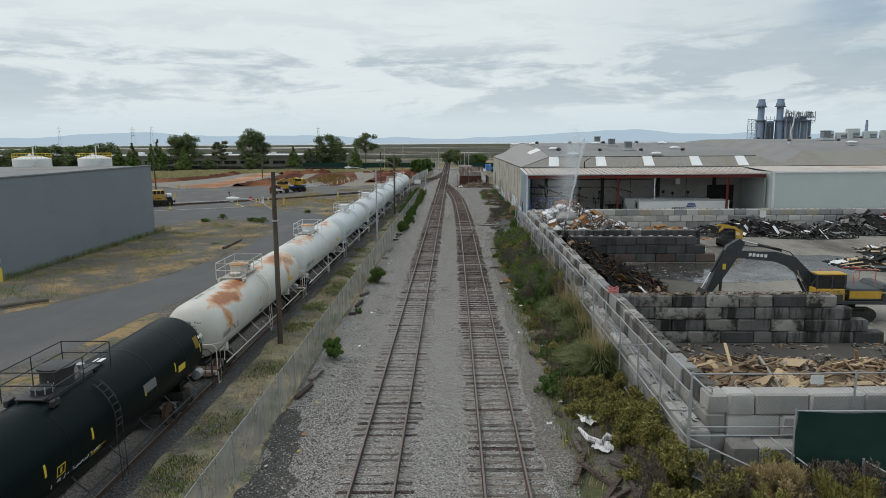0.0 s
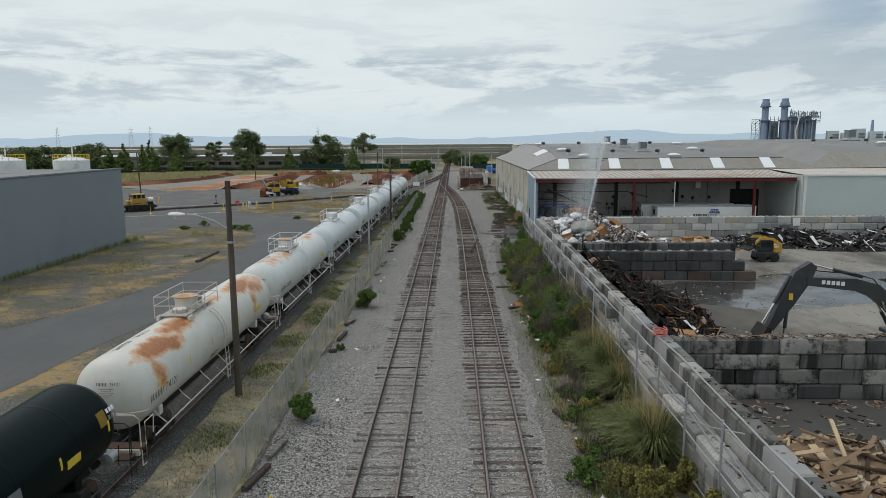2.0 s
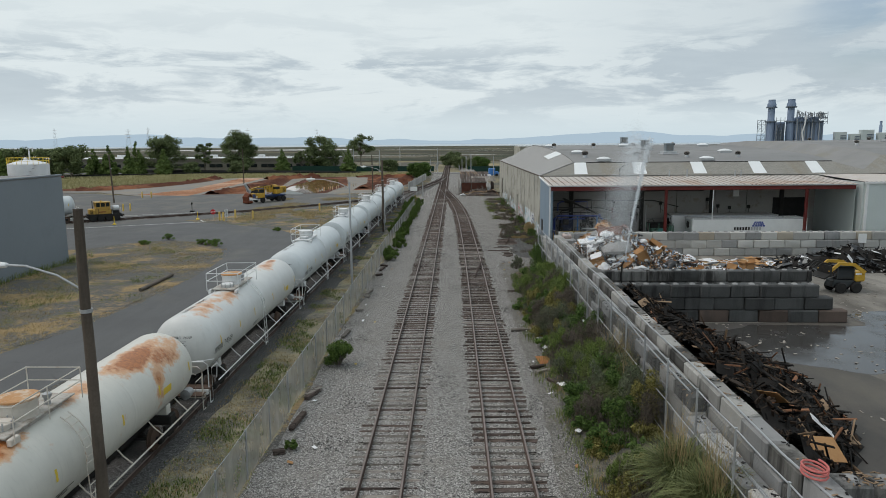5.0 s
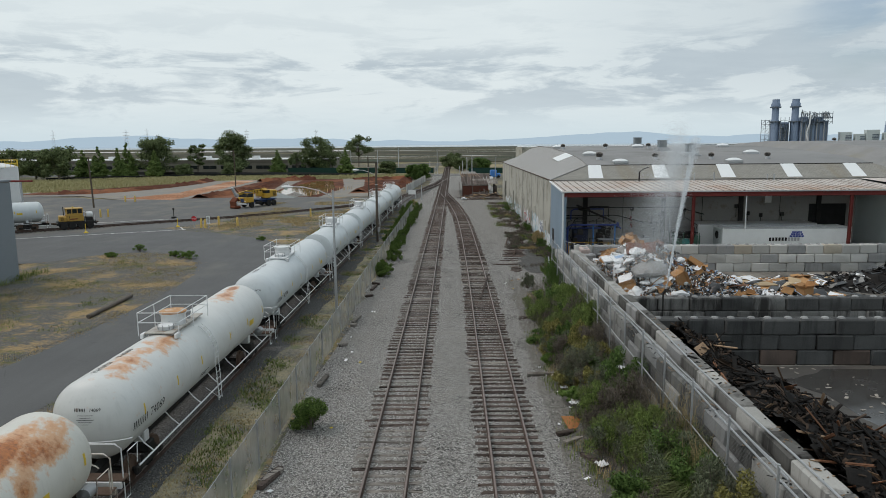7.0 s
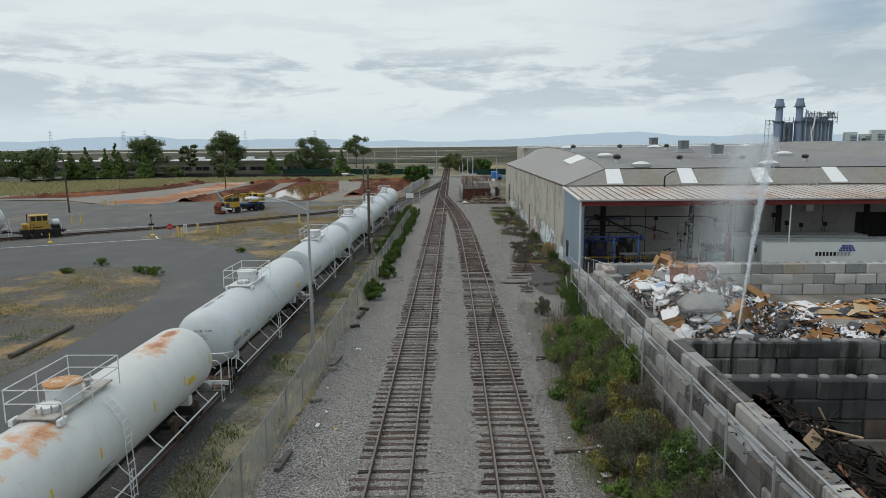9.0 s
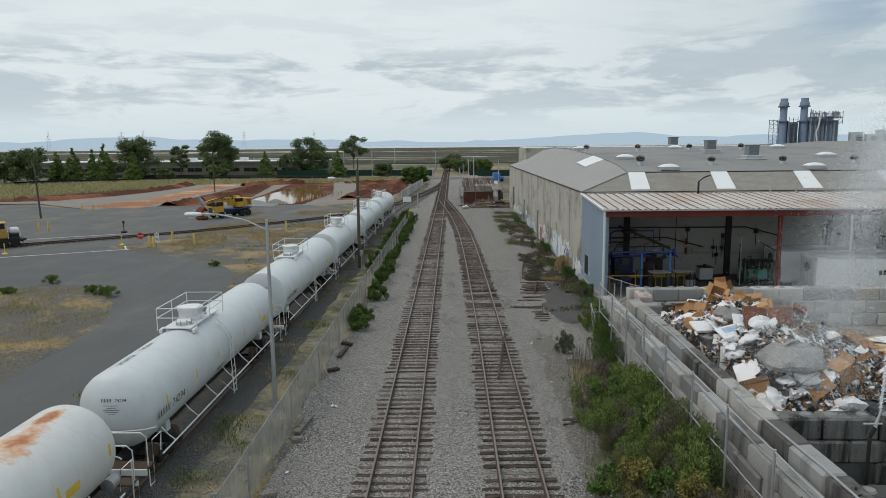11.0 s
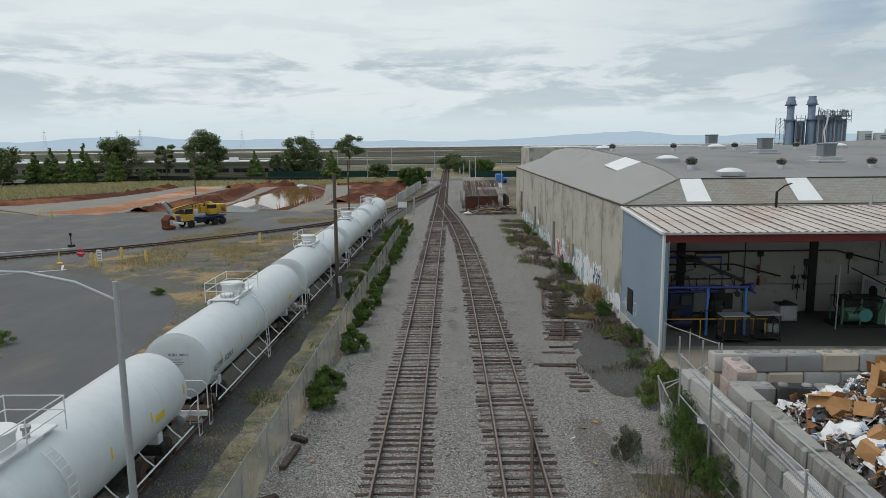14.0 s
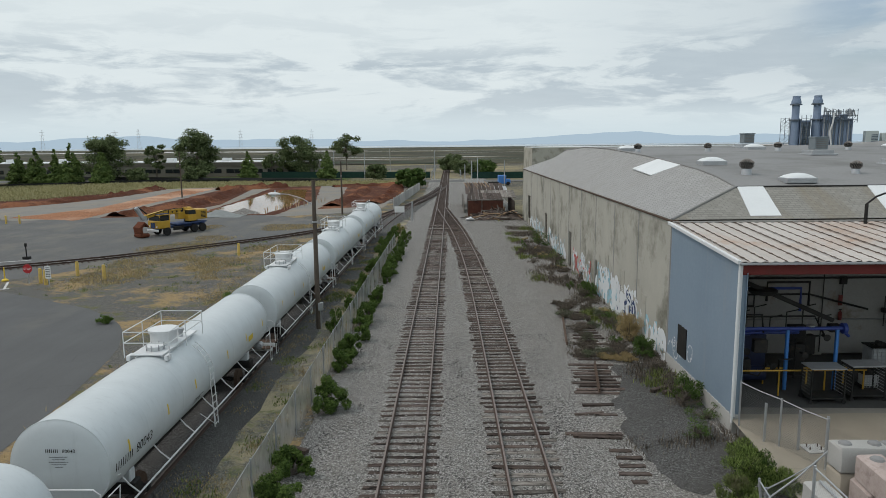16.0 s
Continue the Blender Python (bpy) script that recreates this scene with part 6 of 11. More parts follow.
def tree(x, y, h, r, mat, label, seed=1, count=5000, size=0.28, trunk=0.3, clear=0.3, kind="broad", lean=0.0, name="tree"):
    rr = random.Random(seed)
    t = thing(name, label, "tree", pose(x, y, 0), "")
    mb, blobs = MB(), []
    top = Vector((lean, 0, h * 0.8))
    mb.tube([(0, 0, -0.1), (lean * 0.2, 0.02 * h, h * clear), top], [trunk, trunk * 0.7, trunk * 0.15], 8)
    if kind == "cone":
        for i in range(14):
            f = i / 13
            q = r * (1.0 - f) ** 0.8 * min(1.0, 0.72 + 2.2 * f)
            for j in range(2 + int(11 * (1 - f))):
                a, d = rr.uniform(0, 6.28), rr.uniform(0.35, 0.8)
                blobs.append((q * d * math.cos(a), q * d * math.sin(a), h * (clear * 0.5 + (0.95 - clear * 0.5) * f) + rr.uniform(-0.03, 0.03) * h, max(0.4, q * 0.32), max(0.4, q * 0.32), h * 0.05))
    else:
        n = 46 if kind == "broad" else 26
        lop = rr.uniform(-0.25, 0.25) if kind == "broad" else rr.uniform(-0.05, 0.05)
        for i in range(n):
            a, f, q = rr.uniform(0, 6.28), rr.uniform(0.0, 1.0), rr.random() ** 0.45
            wide = r * (0.55 + 0.45 * math.sin(math.pi * (0.15 + 0.75 * f))) * (1 + 0.35 * noise.noise((math.cos(a) * 1.5 + seed, math.sin(a) * 1.5, f * 3)))
            p = Vector((lean * f + lop * r * f + q * wide * 0.85 * math.cos(a), q * wide * 0.85 * math.sin(a), h * (clear + 0.05 + (0.9 - clear) * f) - 0.10 * h * q * q * f + rr.uniform(-0.03, 0.03) * h))
            start = Vector((lean * 0.3 * f, 0, h * (clear * 0.8 + 0.35 * f * (1 - clear))))
            if i % 3 == 0 or kind == "sparse":
                mb.tube([start, start.lerp(p, 0.5) + Vector((0, 0, 0.04 * h)), p], [trunk * 0.35, trunk * 0.2, trunk * 0.06], 6)
            s = r * rr.uniform(0.17, 0.34) * (0.8 if kind == "sparse" else 1.0)
            blobs.append((*p, s * 1.15, s * 1.15, s * 0.75))
    part("trunk", mb, BARK, t)
    part("crown", leaf_quads(MB(), blobs, count, size, seed, 0.6, 0.0), mat, t)
    return t


def pampas(x, y, h, seed, label):
    rg = np.random.default_rng(seed)
    t = thing("pampas_grass", label, "grass clump", pose(x, y, 0.2 if y > 21 else 0.8), "")
    mb = MB()
    for i in range(1500):
        a, rr = rg.random() * 6.283, rg.random() ** 0.5 * 0.35
        out = 0.5 + rg.random() * 1.25
        hh = h * (0.65 + 0.5 * rg.random())
        c, s = math.cos(a), math.sin(a)
        w = 0.011 + 0.009 * rg.random()
        pts = []
        for f in (0, 0.35, 0.65, 0.85, 1.0):
            q = rr + out * f ** 1.8
            z = hh * (1.55 * f - 0.85 * f * f * (0.7 + 0.5 * out / 1.75))
            pts.append((q * c, q * s, max(z, 0.02)))
        o = len(mb.v)
        for j, (px, py, pz) in enumerate(pts):
            ww = w * (1 - 0.8 * j / 4)
            mb.v += [(px - s * ww, py + c * ww, pz), (px + s * ww, py - c * ww, pz)]
        mb.f += [(o + 2 * j, o + 2 * j + 1, o + 2 * j + 3, o + 2 * j + 2) for j in range(4)]
    part("blades", mb, PAMPAS, t)
    mb = MB()
    base = [(rg.normal() * 0.22, 0.3 + rg.normal() * 0.3, h * 0.35) for _ in range(150)]
    blades(mb, base, h * 0.75, 0.007, 0.3, seed + 1)
    part("dry_stalks", mb, LEAF_STRAW, t, "pale dry flower stalks")


def scatter(name, region, count, height, width, mat, label, seed, keep=None, z=0.0, tuft=14, spread=0.18, lean=0.6):
    """Grass in tufts over a rectangle (x0, x1, y0, y1), where keep(x, y) holds."""
    rr, pts = random.Random(seed), []
    x0, x1, y0, y1 = region
    tries = 0
    while len(pts) < count and tries < count * 4:
        tries += 1
        x, y = rr.uniform(x0, x1), rr.uniform(y0, y1)
        if keep and not keep(x, y):
            continue
        for _ in range(rr.randint(tuft // 2, tuft)):
            pts.append((x + rr.gauss(0, spread), y + rr.gauss(0, spread), z - 0.02))
    return solid(name, blades(MB(), pts, height, width, lean, seed), mat, label, kind="stuff")


def nz(x, y, s, k=0.0):
    return noise.noise((x * s, y * s, k))


# low bank of soil under the growth by the right-hand fence
mb, nx, ny = MB(), 10, 90
for j in range(ny + 1):
    for i in range(nx + 1):
        y = 8 + 75 * j / ny
        e = 4.55 + 0.6 * nz(0, y, 0.3) + 0.25 * nz(3, y, 1.1) + (0.9 if y > 72 else 0)
        x = e + (8.6 - e) * i / nx
        mb.v.append((x, y, 0.02 + 0.75 * (i / nx) ** 0.8 * min(1, (83 - y) / 8) + 0.12 * nz(x, y, 0.9) * min(1, i / 2)))
mb.f = [(j * (nx + 1) + i, j * (nx + 1) + i + 1, (j + 1) * (nx + 1) + i + 1, (j + 1) * (nx + 1) + i) for j in range(ny) for i in range(nx)]
BANK = earth_material("bank_soil", (0.175, 0.167, 0.152), (0.25, 0.22, 0.16), (0.11, 0.12, 0.055), (0.45, 0.6), (0.5, 0.62), 0.3)
solid("bank", mb, BANK, "low bank of dark soil below the fence", kind="structure")

mb, nx, ny = MB(), 24, 10
for j in range(ny + 1):
    for i in range(nx + 1):
        x, y = 7.4 + 24 * i / nx, 12.5 + 9.4 * j / ny
        mb.v.append((x, y, -0.02 + 0.95 * min(1, max(0, (y - 13.5) / 4)) * min(1, i / 2) + 0.12 * nz(x, y, 0.8)))
mb.f = [(j * (nx + 1) + i, j * (nx + 1) + i + 1, (j + 1) * (nx + 1) + i + 1, (j + 1) * (nx + 1) + i) for j in range(ny) for i in range(nx)]
solid("berm", mb, BANK, "low berm of brown earth before the front wall", kind="structure")

rr = random.Random(41)
# shrubs on the ballast beside the concrete fence
for x, y, r, h in ((-6.6, 36.2, 0.72, 1.25), (-6.4, 56.2, 0.95, 1.5), (-6.6, 46.0, 0.3, 0.4), (-6.7, 89.6, 0.9, 1.3), (-6.8, 92.0, 0.85, 1.2), (-6.5, 97.9, 0.95, 1.6), (-6.7, 103.6, 0.7, 1.2), (-6.8, 106.2, 0.8, 1.3)):
    shrub(x, y, 0, r, h, LEAF_SHRUB, "dense green shrub growing in the ballast by the fence", 7000 if r > 0.5 else 900, 0.05, int(y * 7), 9, group="shrubs by the fence")
for i in range(34):
    y = 109 + i * 1.45 + rr.uniform(-0.4, 0.4)
    r = rr.uniform(0.5, 0.95)
    shrub(rr.choice((-6.75, -6.5, -8.3, -8.1)) + rr.uniform(-0.2, 0.2), y, 0, r, rr.uniform(0.9, 1.7), LEAF_SHRUB, "green shrub in the row along the fence", 2200, 0.065, 100 + i, 7, group="shrubs by the fence")
shrub(-7.9, 159, 0, 1.1, 1.3, LEAF_OLIVE, "olive scrub at the end of the fence", 900, 0.09, 3)
# mixed growth on the bank: fennel, sage-grey weeds, olive scrub and dry twigs, with bare gaps
KINDS = ((LEAF_FENNEL, "feathery green fennel bush"), (LEAF_GREEN, "dark green bush"), (LEAF_SAGE, "greyish green weedy bush"), (LEAF_OLIVE, "olive green scrub"), (LEAF_GREY, "brown twiggy dry scrub"))
for i in range(185):
    y = 17.5 + i * 0.312 + rr.uniform(-0.5, 0.5)
    x = rr.uniform(5.1, 7.5) if y > 27 else rr.uniform(6.2, 7.5)
    if nz(x, y, 0.45, 12) < (-0.28 if y < 46 else -0.5):
        continue
    f = 0.5 + 0.75 * nz(x, y, 0.22, 4) + rr.uniform(-0.3, 0.3)
    if y < 29.5:
        kind = 3 if f > 0.25 else 4
    elif y < 46:
        kind = 0 if f < 0.25 else (3 if f < 0.55 else (1 if f < 0.75 else 4))
    else:
        kind = 0 if f < 0.5 else (2 if f < 0.64 else (1 if f < 0.76 else (4 if f < 0.92 else 3)))
    mat, label = KINDS[kind]
    rad = rr.uniform(0.4, 0.95) + (0.25 if y > 46 else 0)
    slim, spray = ((0.2, 1.1), (0.42, 0.0), (0.24, 0.9), (0.42, 0.2), (0.16, 1.2))[kind]
    low = 0.55 if 29.5 < y < 46 else (1.35 if y > 46 else 1.0)
    shrub(x, y, 0.05 + 0.2 * max(0, x - 5.2), rad, (rr.uniform(0.6, 1.45) + 0.3 * (x - 5.1)) * low, mat, label + " on the bank", int(4600 * rad + 600), 0.055, 300 + i, 9, "shrub", "growth along the fence", slim, spray)
for x, y, rad, h in ((4.55, 30.5, 0.75, 1.05), (5.1, 29.3, 0.7, 1.0), (5.2, 38.2, 0.5, 0.6), (5.3, 45.6, 0.8, 1.2), (5.2, 47.6, 0.6, 0.9), (5.1, 59.2, 0.6, 0.8), (4.9, 64.5, 0.6, 0.7)):
    shrub(x, y, 0.03, rad, h, LEAF_BRIGHT if 50 < y else LEAF_GREEN, "small green bush at the edge of the ballast", 3000, 0.05, int(y * 3), 9)
for x, y, h in ((7.0, 31.2, 2.5), (6.7, 32.6, 2.1), (7.3, 39.3, 2.7), (6.9, 41.3, 2.5), (7.4, 37.2, 2.1), (7.5, 51.1, 2.5), (7.3, 48.9, 2.1), (7.5, 53.3, 2.0)):
    pampas(x, y, h, int(y * 10), "tall arching pampas grass by the fence")
scatter("bank_twigs", (4.9, 7.6, 24, 82), 5200, 1.0, 0.006, LEAF_GREY, "thin dry twigs among the growth on the bank", 85, lambda x, y: nz(x, y, 0.35, 14) > 0.0, 0.3, 14, 0.22, 0.45)
# scrub and tall weeds before the front wall
for i in range(26):
    x, y = rr.uniform(7.6, 13.5), rr.uniform(16.6, 19.6)
    f = rr.random()
    mat, label = (LEAF_OLIVE, "yellowish olive scrub") if f < 0.4 else ((LEAF_GREY, "brown dry scrub") if f < 0.75 else (LEAF_STRAW, "pale dry weed clump"))
    shrub(x, y, 0.1 + 0.8 * min(1, max(0, (y - 14.5) / 4)), rr.uniform(0.6, 1.0), rr.uniform(0.9, 1.7), mat, label + " before the block wall", 2600, 0.055, 900 + i, 8, "shrub", "growth along the fence", 0.3, 0.9)
for x, y, h in ((9.7, 19.0, 1.7), (10.6, 18.4, 1.6), (8.9, 19.4, 1.4), (11.4, 18.0, 1.5), (9.9, 17.4, 1.3), (12.2, 17.2, 1.2)):
    shrub(x, y, 0.7, 0.85, h, LEAF_STRAW if int(x * 10) % 2 else LEAF_OLIVE, "tall pale feathery weeds before the wall", 3600, 0.10, int(x * 31), 9, "weed_clump", "", 0.1, 1.8)
for i, (x, y, h) in enumerate(((6.9, 66.6, 2.3), (7.5, 67.9, 2.6), (6.6, 68.6, 2.0), (7.3, 69.6, 2.5), (6.7, 70.6, 2.1), (7.6, 71.3, 2.6), (7.0, 72.3, 2.2), (7.6, 73.4, 2.4), (7.1, 74.6, 2.0), (7.7, 75.6, 2.2), (7.5, 77.2, 1.7))):
    shrub(x, y, 0.25, 1.1, h, LEAF_FENNEL, "dense feathery green fennel before the block wall", 6200, 0.06, 1200 + i, 11, "shrub", "growth along the fence", 0.26, 1.0)
for i, (x, y) in enumerate(((6.0, 72.8), (5.8, 75.0), (6.2, 76.4), (6.5, 78.2), (6.9, 79.4))):
    shrub(x, y, 0.05, 0.8, 1.2, LEAF_GREY, "brown twiggy dry scrub on the bank", 2200, 0.05, 1250 + i, 9, "shrub", "growth along the fence", 0.42, 0.8)
for i, (x, y, h) in enumerate(((7.5, 80.4, 1.9), (7.4, 82.2, 2.3), (7.7, 83.4, 2.2))):
    shrub(x, y, 0.15, 0.9, h, LEAF_GREEN, "dense dark green bush before the block wall", 8000, 0.05, 1270 + i, 12, "shrub", "", 0.2, 1.1)
shrub(5.7, 84.1, 0.0, 0.6, 1.4, LEAF_SAGE, "dark grey-green bush standing alone on the gravel", 4600, 0.06, 77, 9, "shrub", "", 0.14, 1.5)
shrub(8.0, 84.6, 0.2, 1.1, 2.3, LEAF_GREEN, "dense green bush at the wall end", 10000, 0.05, 78, 13, "shrub", "", 0.2, 1.1)
# tall green weeds at the shed corner
for x, y, rad, h in ((8.7, 90.6, 1.0, 1.5), (9.3, 91.8, 0.8, 1.2), (8.2, 89.4, 0.8, 1.1), (9.8, 90.0, 0.7, 1.0)):
    shrub(x, y, 0.15, rad, h, LEAF_FENNEL, "tall feathery green weeds at the shed corner", 4200, 0.075, int(y * 17), 9, "shrub", "", 0.16, 1.4)
for x, y, rad, h in ((9.6, 108.4, 0.9, 1.7), (9.8, 109.6, 0.7, 1.5), (8.6, 105.0, 0.8, 0.35), (7.6, 105.2, 0.7, 0.25)):
    shrub(x, y, 0.0, rad, h, LEAF_STRAW, "clump of tall straw-coloured grass by the warehouse wall", 2600, 0.09, int(y * 19), 8, "grass_clump", "", 0.12, 1.8)
# low brown scrub over the lifted track
for i in range(52):
    x, y = rr.uniform(6.2, 9.9), 105.3 + 38 * rr.random() ** 1.7
    if y > 118 and nz(x, y, 0.2, 5) < 0:
        continue
    shrub(x, y, 0.0, rr.uniform(0.5, 1.0), rr.uniform(0.3, 0.65), LEAF_GREY if rr.random() < 0.8 else LEAF_SAGE, "low brown twiggy scrub over the lifted track", 1700, 0.05, 1400 + i, 8, "shrub", "weeds by the warehouse", 0.16, 1.0)
# growth before the warehouse wall
for i in range(46):
    y = 96 + 58 * (i / 46) + rr.uniform(-1, 1)
    f = rr.random()
    mat, label = (LEAF_GREY, "brown dry scrub") if f < 0.5 else ((LEAF_STRAW, "straw-coloured dry grass clump") if f < 0.68 else (LEAF_GREEN, "green weed clump"))
    x = 10.1 - abs(rr.gauss(0, 1.1)) if f > 0.3 else rr.uniform(6.2, 9.6)
    if y < 104:
        x = 9.9 - abs(rr.gauss(0, 0.5))
    shrub(x, y, 0, rr.uniform(0.35, 0.9), rr.uniform(0.35, 1.0), mat, label + " by the warehouse wall", 900, 0.05, 500 + i, 6, "shrub", "weeds by the warehouse", 0.2)
for x, y, r, h in ((9.6, 91.5, 0.8, 1.3), (9.7, 98.9, 0.8, 1.3), (9.6, 105.4, 0.7, 1.3), (9.5, 120.5, 0.8, 1.2), (9.2, 147.5, 1.2, 1.9)):
    shrub(x, y, 0, r, h, LEAF_GREEN, "green bush near the warehouse corner", 4200, 0.045, int(y * 11), 10, "shrub", "", 0.25, 0.9)
# dry and green grass
scatter("verge_grass", (-10.9, -7.8, 8, 160), 30000, 0.09, 0.02, LEAF_STRAW, "dry grass on the verge", 61, lambda x, y: nz(x, y, 0.5) > (-0.15 if y < 62 else 0.12), tuft=10, spread=0.22)
scatter("verge_green", (-10.8, -7.8, 8, 140), 17000, 0.13, 0.02, GRASS_GREEN, "green grass tufts on the verge", 62, lambda x, y: nz(x, y, 0.45, 3) > (0.05 if y < 62 else 0.25), tuft=12)
scatter("far_verge_grass", (-18.6, -15.3, 12, 120), 9000, 0.22, 0.016, LEAF_STRAW, "dry grass between wagons and road", 63, lambda x, y: nz(x, y, 0.5, 5) > -0.05 and x < -14.6 - 0.03 * (40 - min(y, 40)), tuft=12, spread=0.25)
scatter("far_verge_green", (-18.8, -15.3, 12, 110), 3500, 0.30, 0.013, GRASS_GREEN, "green weeds between wagons and road", 64, lambda x, y: nz(x, y, 0.4, 6) > 0.2, tuft=14)
scatter("island_grass", (-40, -23, 46, 103), 16000, 0.08, 0.02, LEAF_STRAW, "dry grass on the island", 65,
        lambda x, y: x < -23.6 - 0.012 * (y - 78) ** 2 * (1 if y < 78 else 1.0) * 0.6 and nz(x, y, 0.16, 2) > -0.02 and (x < -25.5 or y > 62), 0.07, 12, 0.3)
scatter("island_green", (-40, -25, 50, 102), 4500, 0.14, 0.014, GRASS_GREEN, "green weeds on the island", 66,
        lambda x, y: x < -24.2 - 0.008 * (y - 78) ** 2 and nz(x, y, 0.2, 8) > 0.22, 0.07, 14, 0.3)
scatter("wall_foot_grass", (-40.1, -39.0, 58, 93), 2500, 0.5, 0.016, GRASS_GREEN, "long grass at the foot of the grey wall", 67, None, 0.05, 10, 0.2)
scatter("spur_grass", (-38, -13, 112, 170), 20000, 0.16, 0.03, LEAF_STRAW, "dry grass beside the spur track", 68,
        lambda x, y: nz(x, y, 0.14, 4) > 0.12 and y > 121 - (x + 23) * 0.6 and x < -14.5, 0.0, 12, 0.4)
for x, y, r in ((-35.8, 104.9, 0.7), (-37.1, 100.9, 0.6), (-30.4, 101.4, 0.6), (-28.3, 99.7, 0.75), (-29.2, 100.4, 0.5), (-24.3, 113.5, 0.6), (-17.6, 119.5, 0.7), (-16.8, 103, 0.5)):
    shrub(x, y, 0.05, r * 1.25, r * 1.2, LEAF_BRIGHT, "bright green weed on the dry ground", 1500, 0.07, int(-x * 13), 7, "shrub", "", 0.22, 1.0)
scatter("meadow_grass", (-150, -16, 206, 293), 36000, 0.6, 0.10, MEADOW, "tall yellow-green grass beyond the plots", 69,
        lambda x, y: y > (258 + (x + 78) * 1.9 if x < -78 else 260 + 0.1 * (x + 78)) and y < (289 + (x + 100) * 0.5 if x < -100 else 289), 0, 9, 0.7)
SILT = surface("black_silt_fabric", (0.012, 0.014, 0.013), (0.03, 0.033, 0.03), 1, 9, None, rough=0.9, bump=0.2)
for a, b in (((-143, 267), (-100, 290)), ((-100, 290), (-72, 288.5)), ((-62, 286.5), (-44, 284))):
    t = thing("silt_fence", "low black fabric fence along the meadow", "fence")
    a, b = Vector(a), Vector(b)
    n = int((b - a).length / 2.4)
    mb = MB()
    for i in range(n + 1):
        p = a.lerp(b, i / n)
        part("stake", MB().box((p.x, p.y + 0.06, 0.6), (0.06, 0.06, 1.3)), BARK, t)
        mb.v += [(p.x, p.y, 0.0), (p.x + 0.05 * nz(p.x, 1, 0.9), p.y, 1.05 + 0.14 * nz(p.x, 2, 0.7))]
    mb.f = [(2 * i, 2 * i + 2, 2 * i + 3, 2 * i + 1) for i in range(n)]
    part("fabric", mb, SILT, t)
mb = MB()
for j in range(7):
    for i in range(24):
        a, q = 2 * math.pi * i / 24, 1 - j / 6
        rad = 3.0 * q * (1 + 0.25 * nz(math.cos(a), math.sin(a), 1.1, 5))
        mb.v.append((-37.2 + rad * math.cos(a), 187.6 + 0.6 * rad * math.sin(a), 0.02 + 0.95 * (1 - q) ** 1.1 + 0.08 * nz(i, j, 0.7)))
mb.f = [(j * 24 + i, j * 24 + (i + 1) % 24, (j + 1) * 24 + (i + 1) % 24, (j + 1) * 24 + i) for j in range(6) for i in range(24)]
solid("gravel_heap", mb, BALLAST, "small heap of pale grey gravel beside the pool", "gravel heap")

scatter("bank_edge_grass", (3.9, 6.4, 14, 80), 8000, 0.22, 0.014, GRASS_GREEN, "weeds along the edge of the ballast", 81, lambda x, y: x > 4.3 + 0.6 * nz(0, y, 0.3) + (0.9 if y > 72 else 0) and nz(x, y, 0.5, 7) > -0.1, 0.04, 10, 0.2)
scatter("bank_edge_straw", (4.2, 7.6, 14, 82), 6000, 0.25, 0.014, LEAF_STRAW, "dry grass on the bank", 82, lambda x, y: x > 4.6 + (0.9 if y > 72 else 0) and nz(x, y, 0.4, 9) > 0.05, 0.1, 10, 0.2)
scatter("warehouse_scrub", (5.2, 10.2, 94, 165), 12000, 0.25, 0.016, LEAF_GREY, "brown dry stalks before the warehouse", 83, lambda x, y: x > 5.6 + 0.02 * (y - 94) and nz(x, y, 0.22, 5) > 0.02, 0.0, 12, 0.3)
scatter("warehouse_grass", (6.2, 10.3, 94, 172), 5000, 0.3, 0.016, GRASS_GREEN, "green weeds before the warehouse", 84, lambda x, y: nz(x, y, 0.25, 8) > 0.22, 0.0, 12, 0.25)
scatter("roadside_tufts", (-37, -13.5, 60, 152), 7000, 0.12, 0.02, LEAF_STRAW, "low dry tufts on the gravel beside the road", 91, lambda x, y: nz(x, y, 0.22, 3) > 0.14 and x > -17.5 - max(0, (y - 95) * 0.22) - (14 if y > 122 else 0), 0.0, 9, 0.16)
scatter("roadside_weeds", (-37, -13.5, 60, 152), 3500, 0.16, 0.02, GRASS_GREEN, "low green weeds on the gravel beside the road", 92, lambda x, y: nz(x, y, 0.35, 8) > 0.2 and x > -17.5 - max(0, (y - 95) * 0.22) - (14 if y > 122 else 0), 0.0, 9, 0.14)

# ---------- fences, poles, loose things beside the tracks ----------
k = Nodes("dusty_fence_fabric")
v = k.world_pos()
weave = k.ramp(k.noise(1.2, k.world_pos((1, 1, 0.5)), 5, 0.65), 0.3, 0.7, 0.36, 0.72)
tr = k.n("ShaderNodeBsdfTransparent")
k.done(k.mix(k.ramp(k.noise(0.7, v, 5), 0.3, 0.7), (0.27, 0.27, 0.255), (0.40, 0.40, 0.38)), 0.9)
ms = k.n("ShaderNodeMixShader")
k.put(ms.inputs[0], weave)
k.put(ms.inputs[1], tr.outputs[0])
k.put(ms.inputs[2], k.b.outputs[0])
k.put(k.t.nodes["Material Output"].inputs[0], ms.outputs[0])
FABRIC = k.m


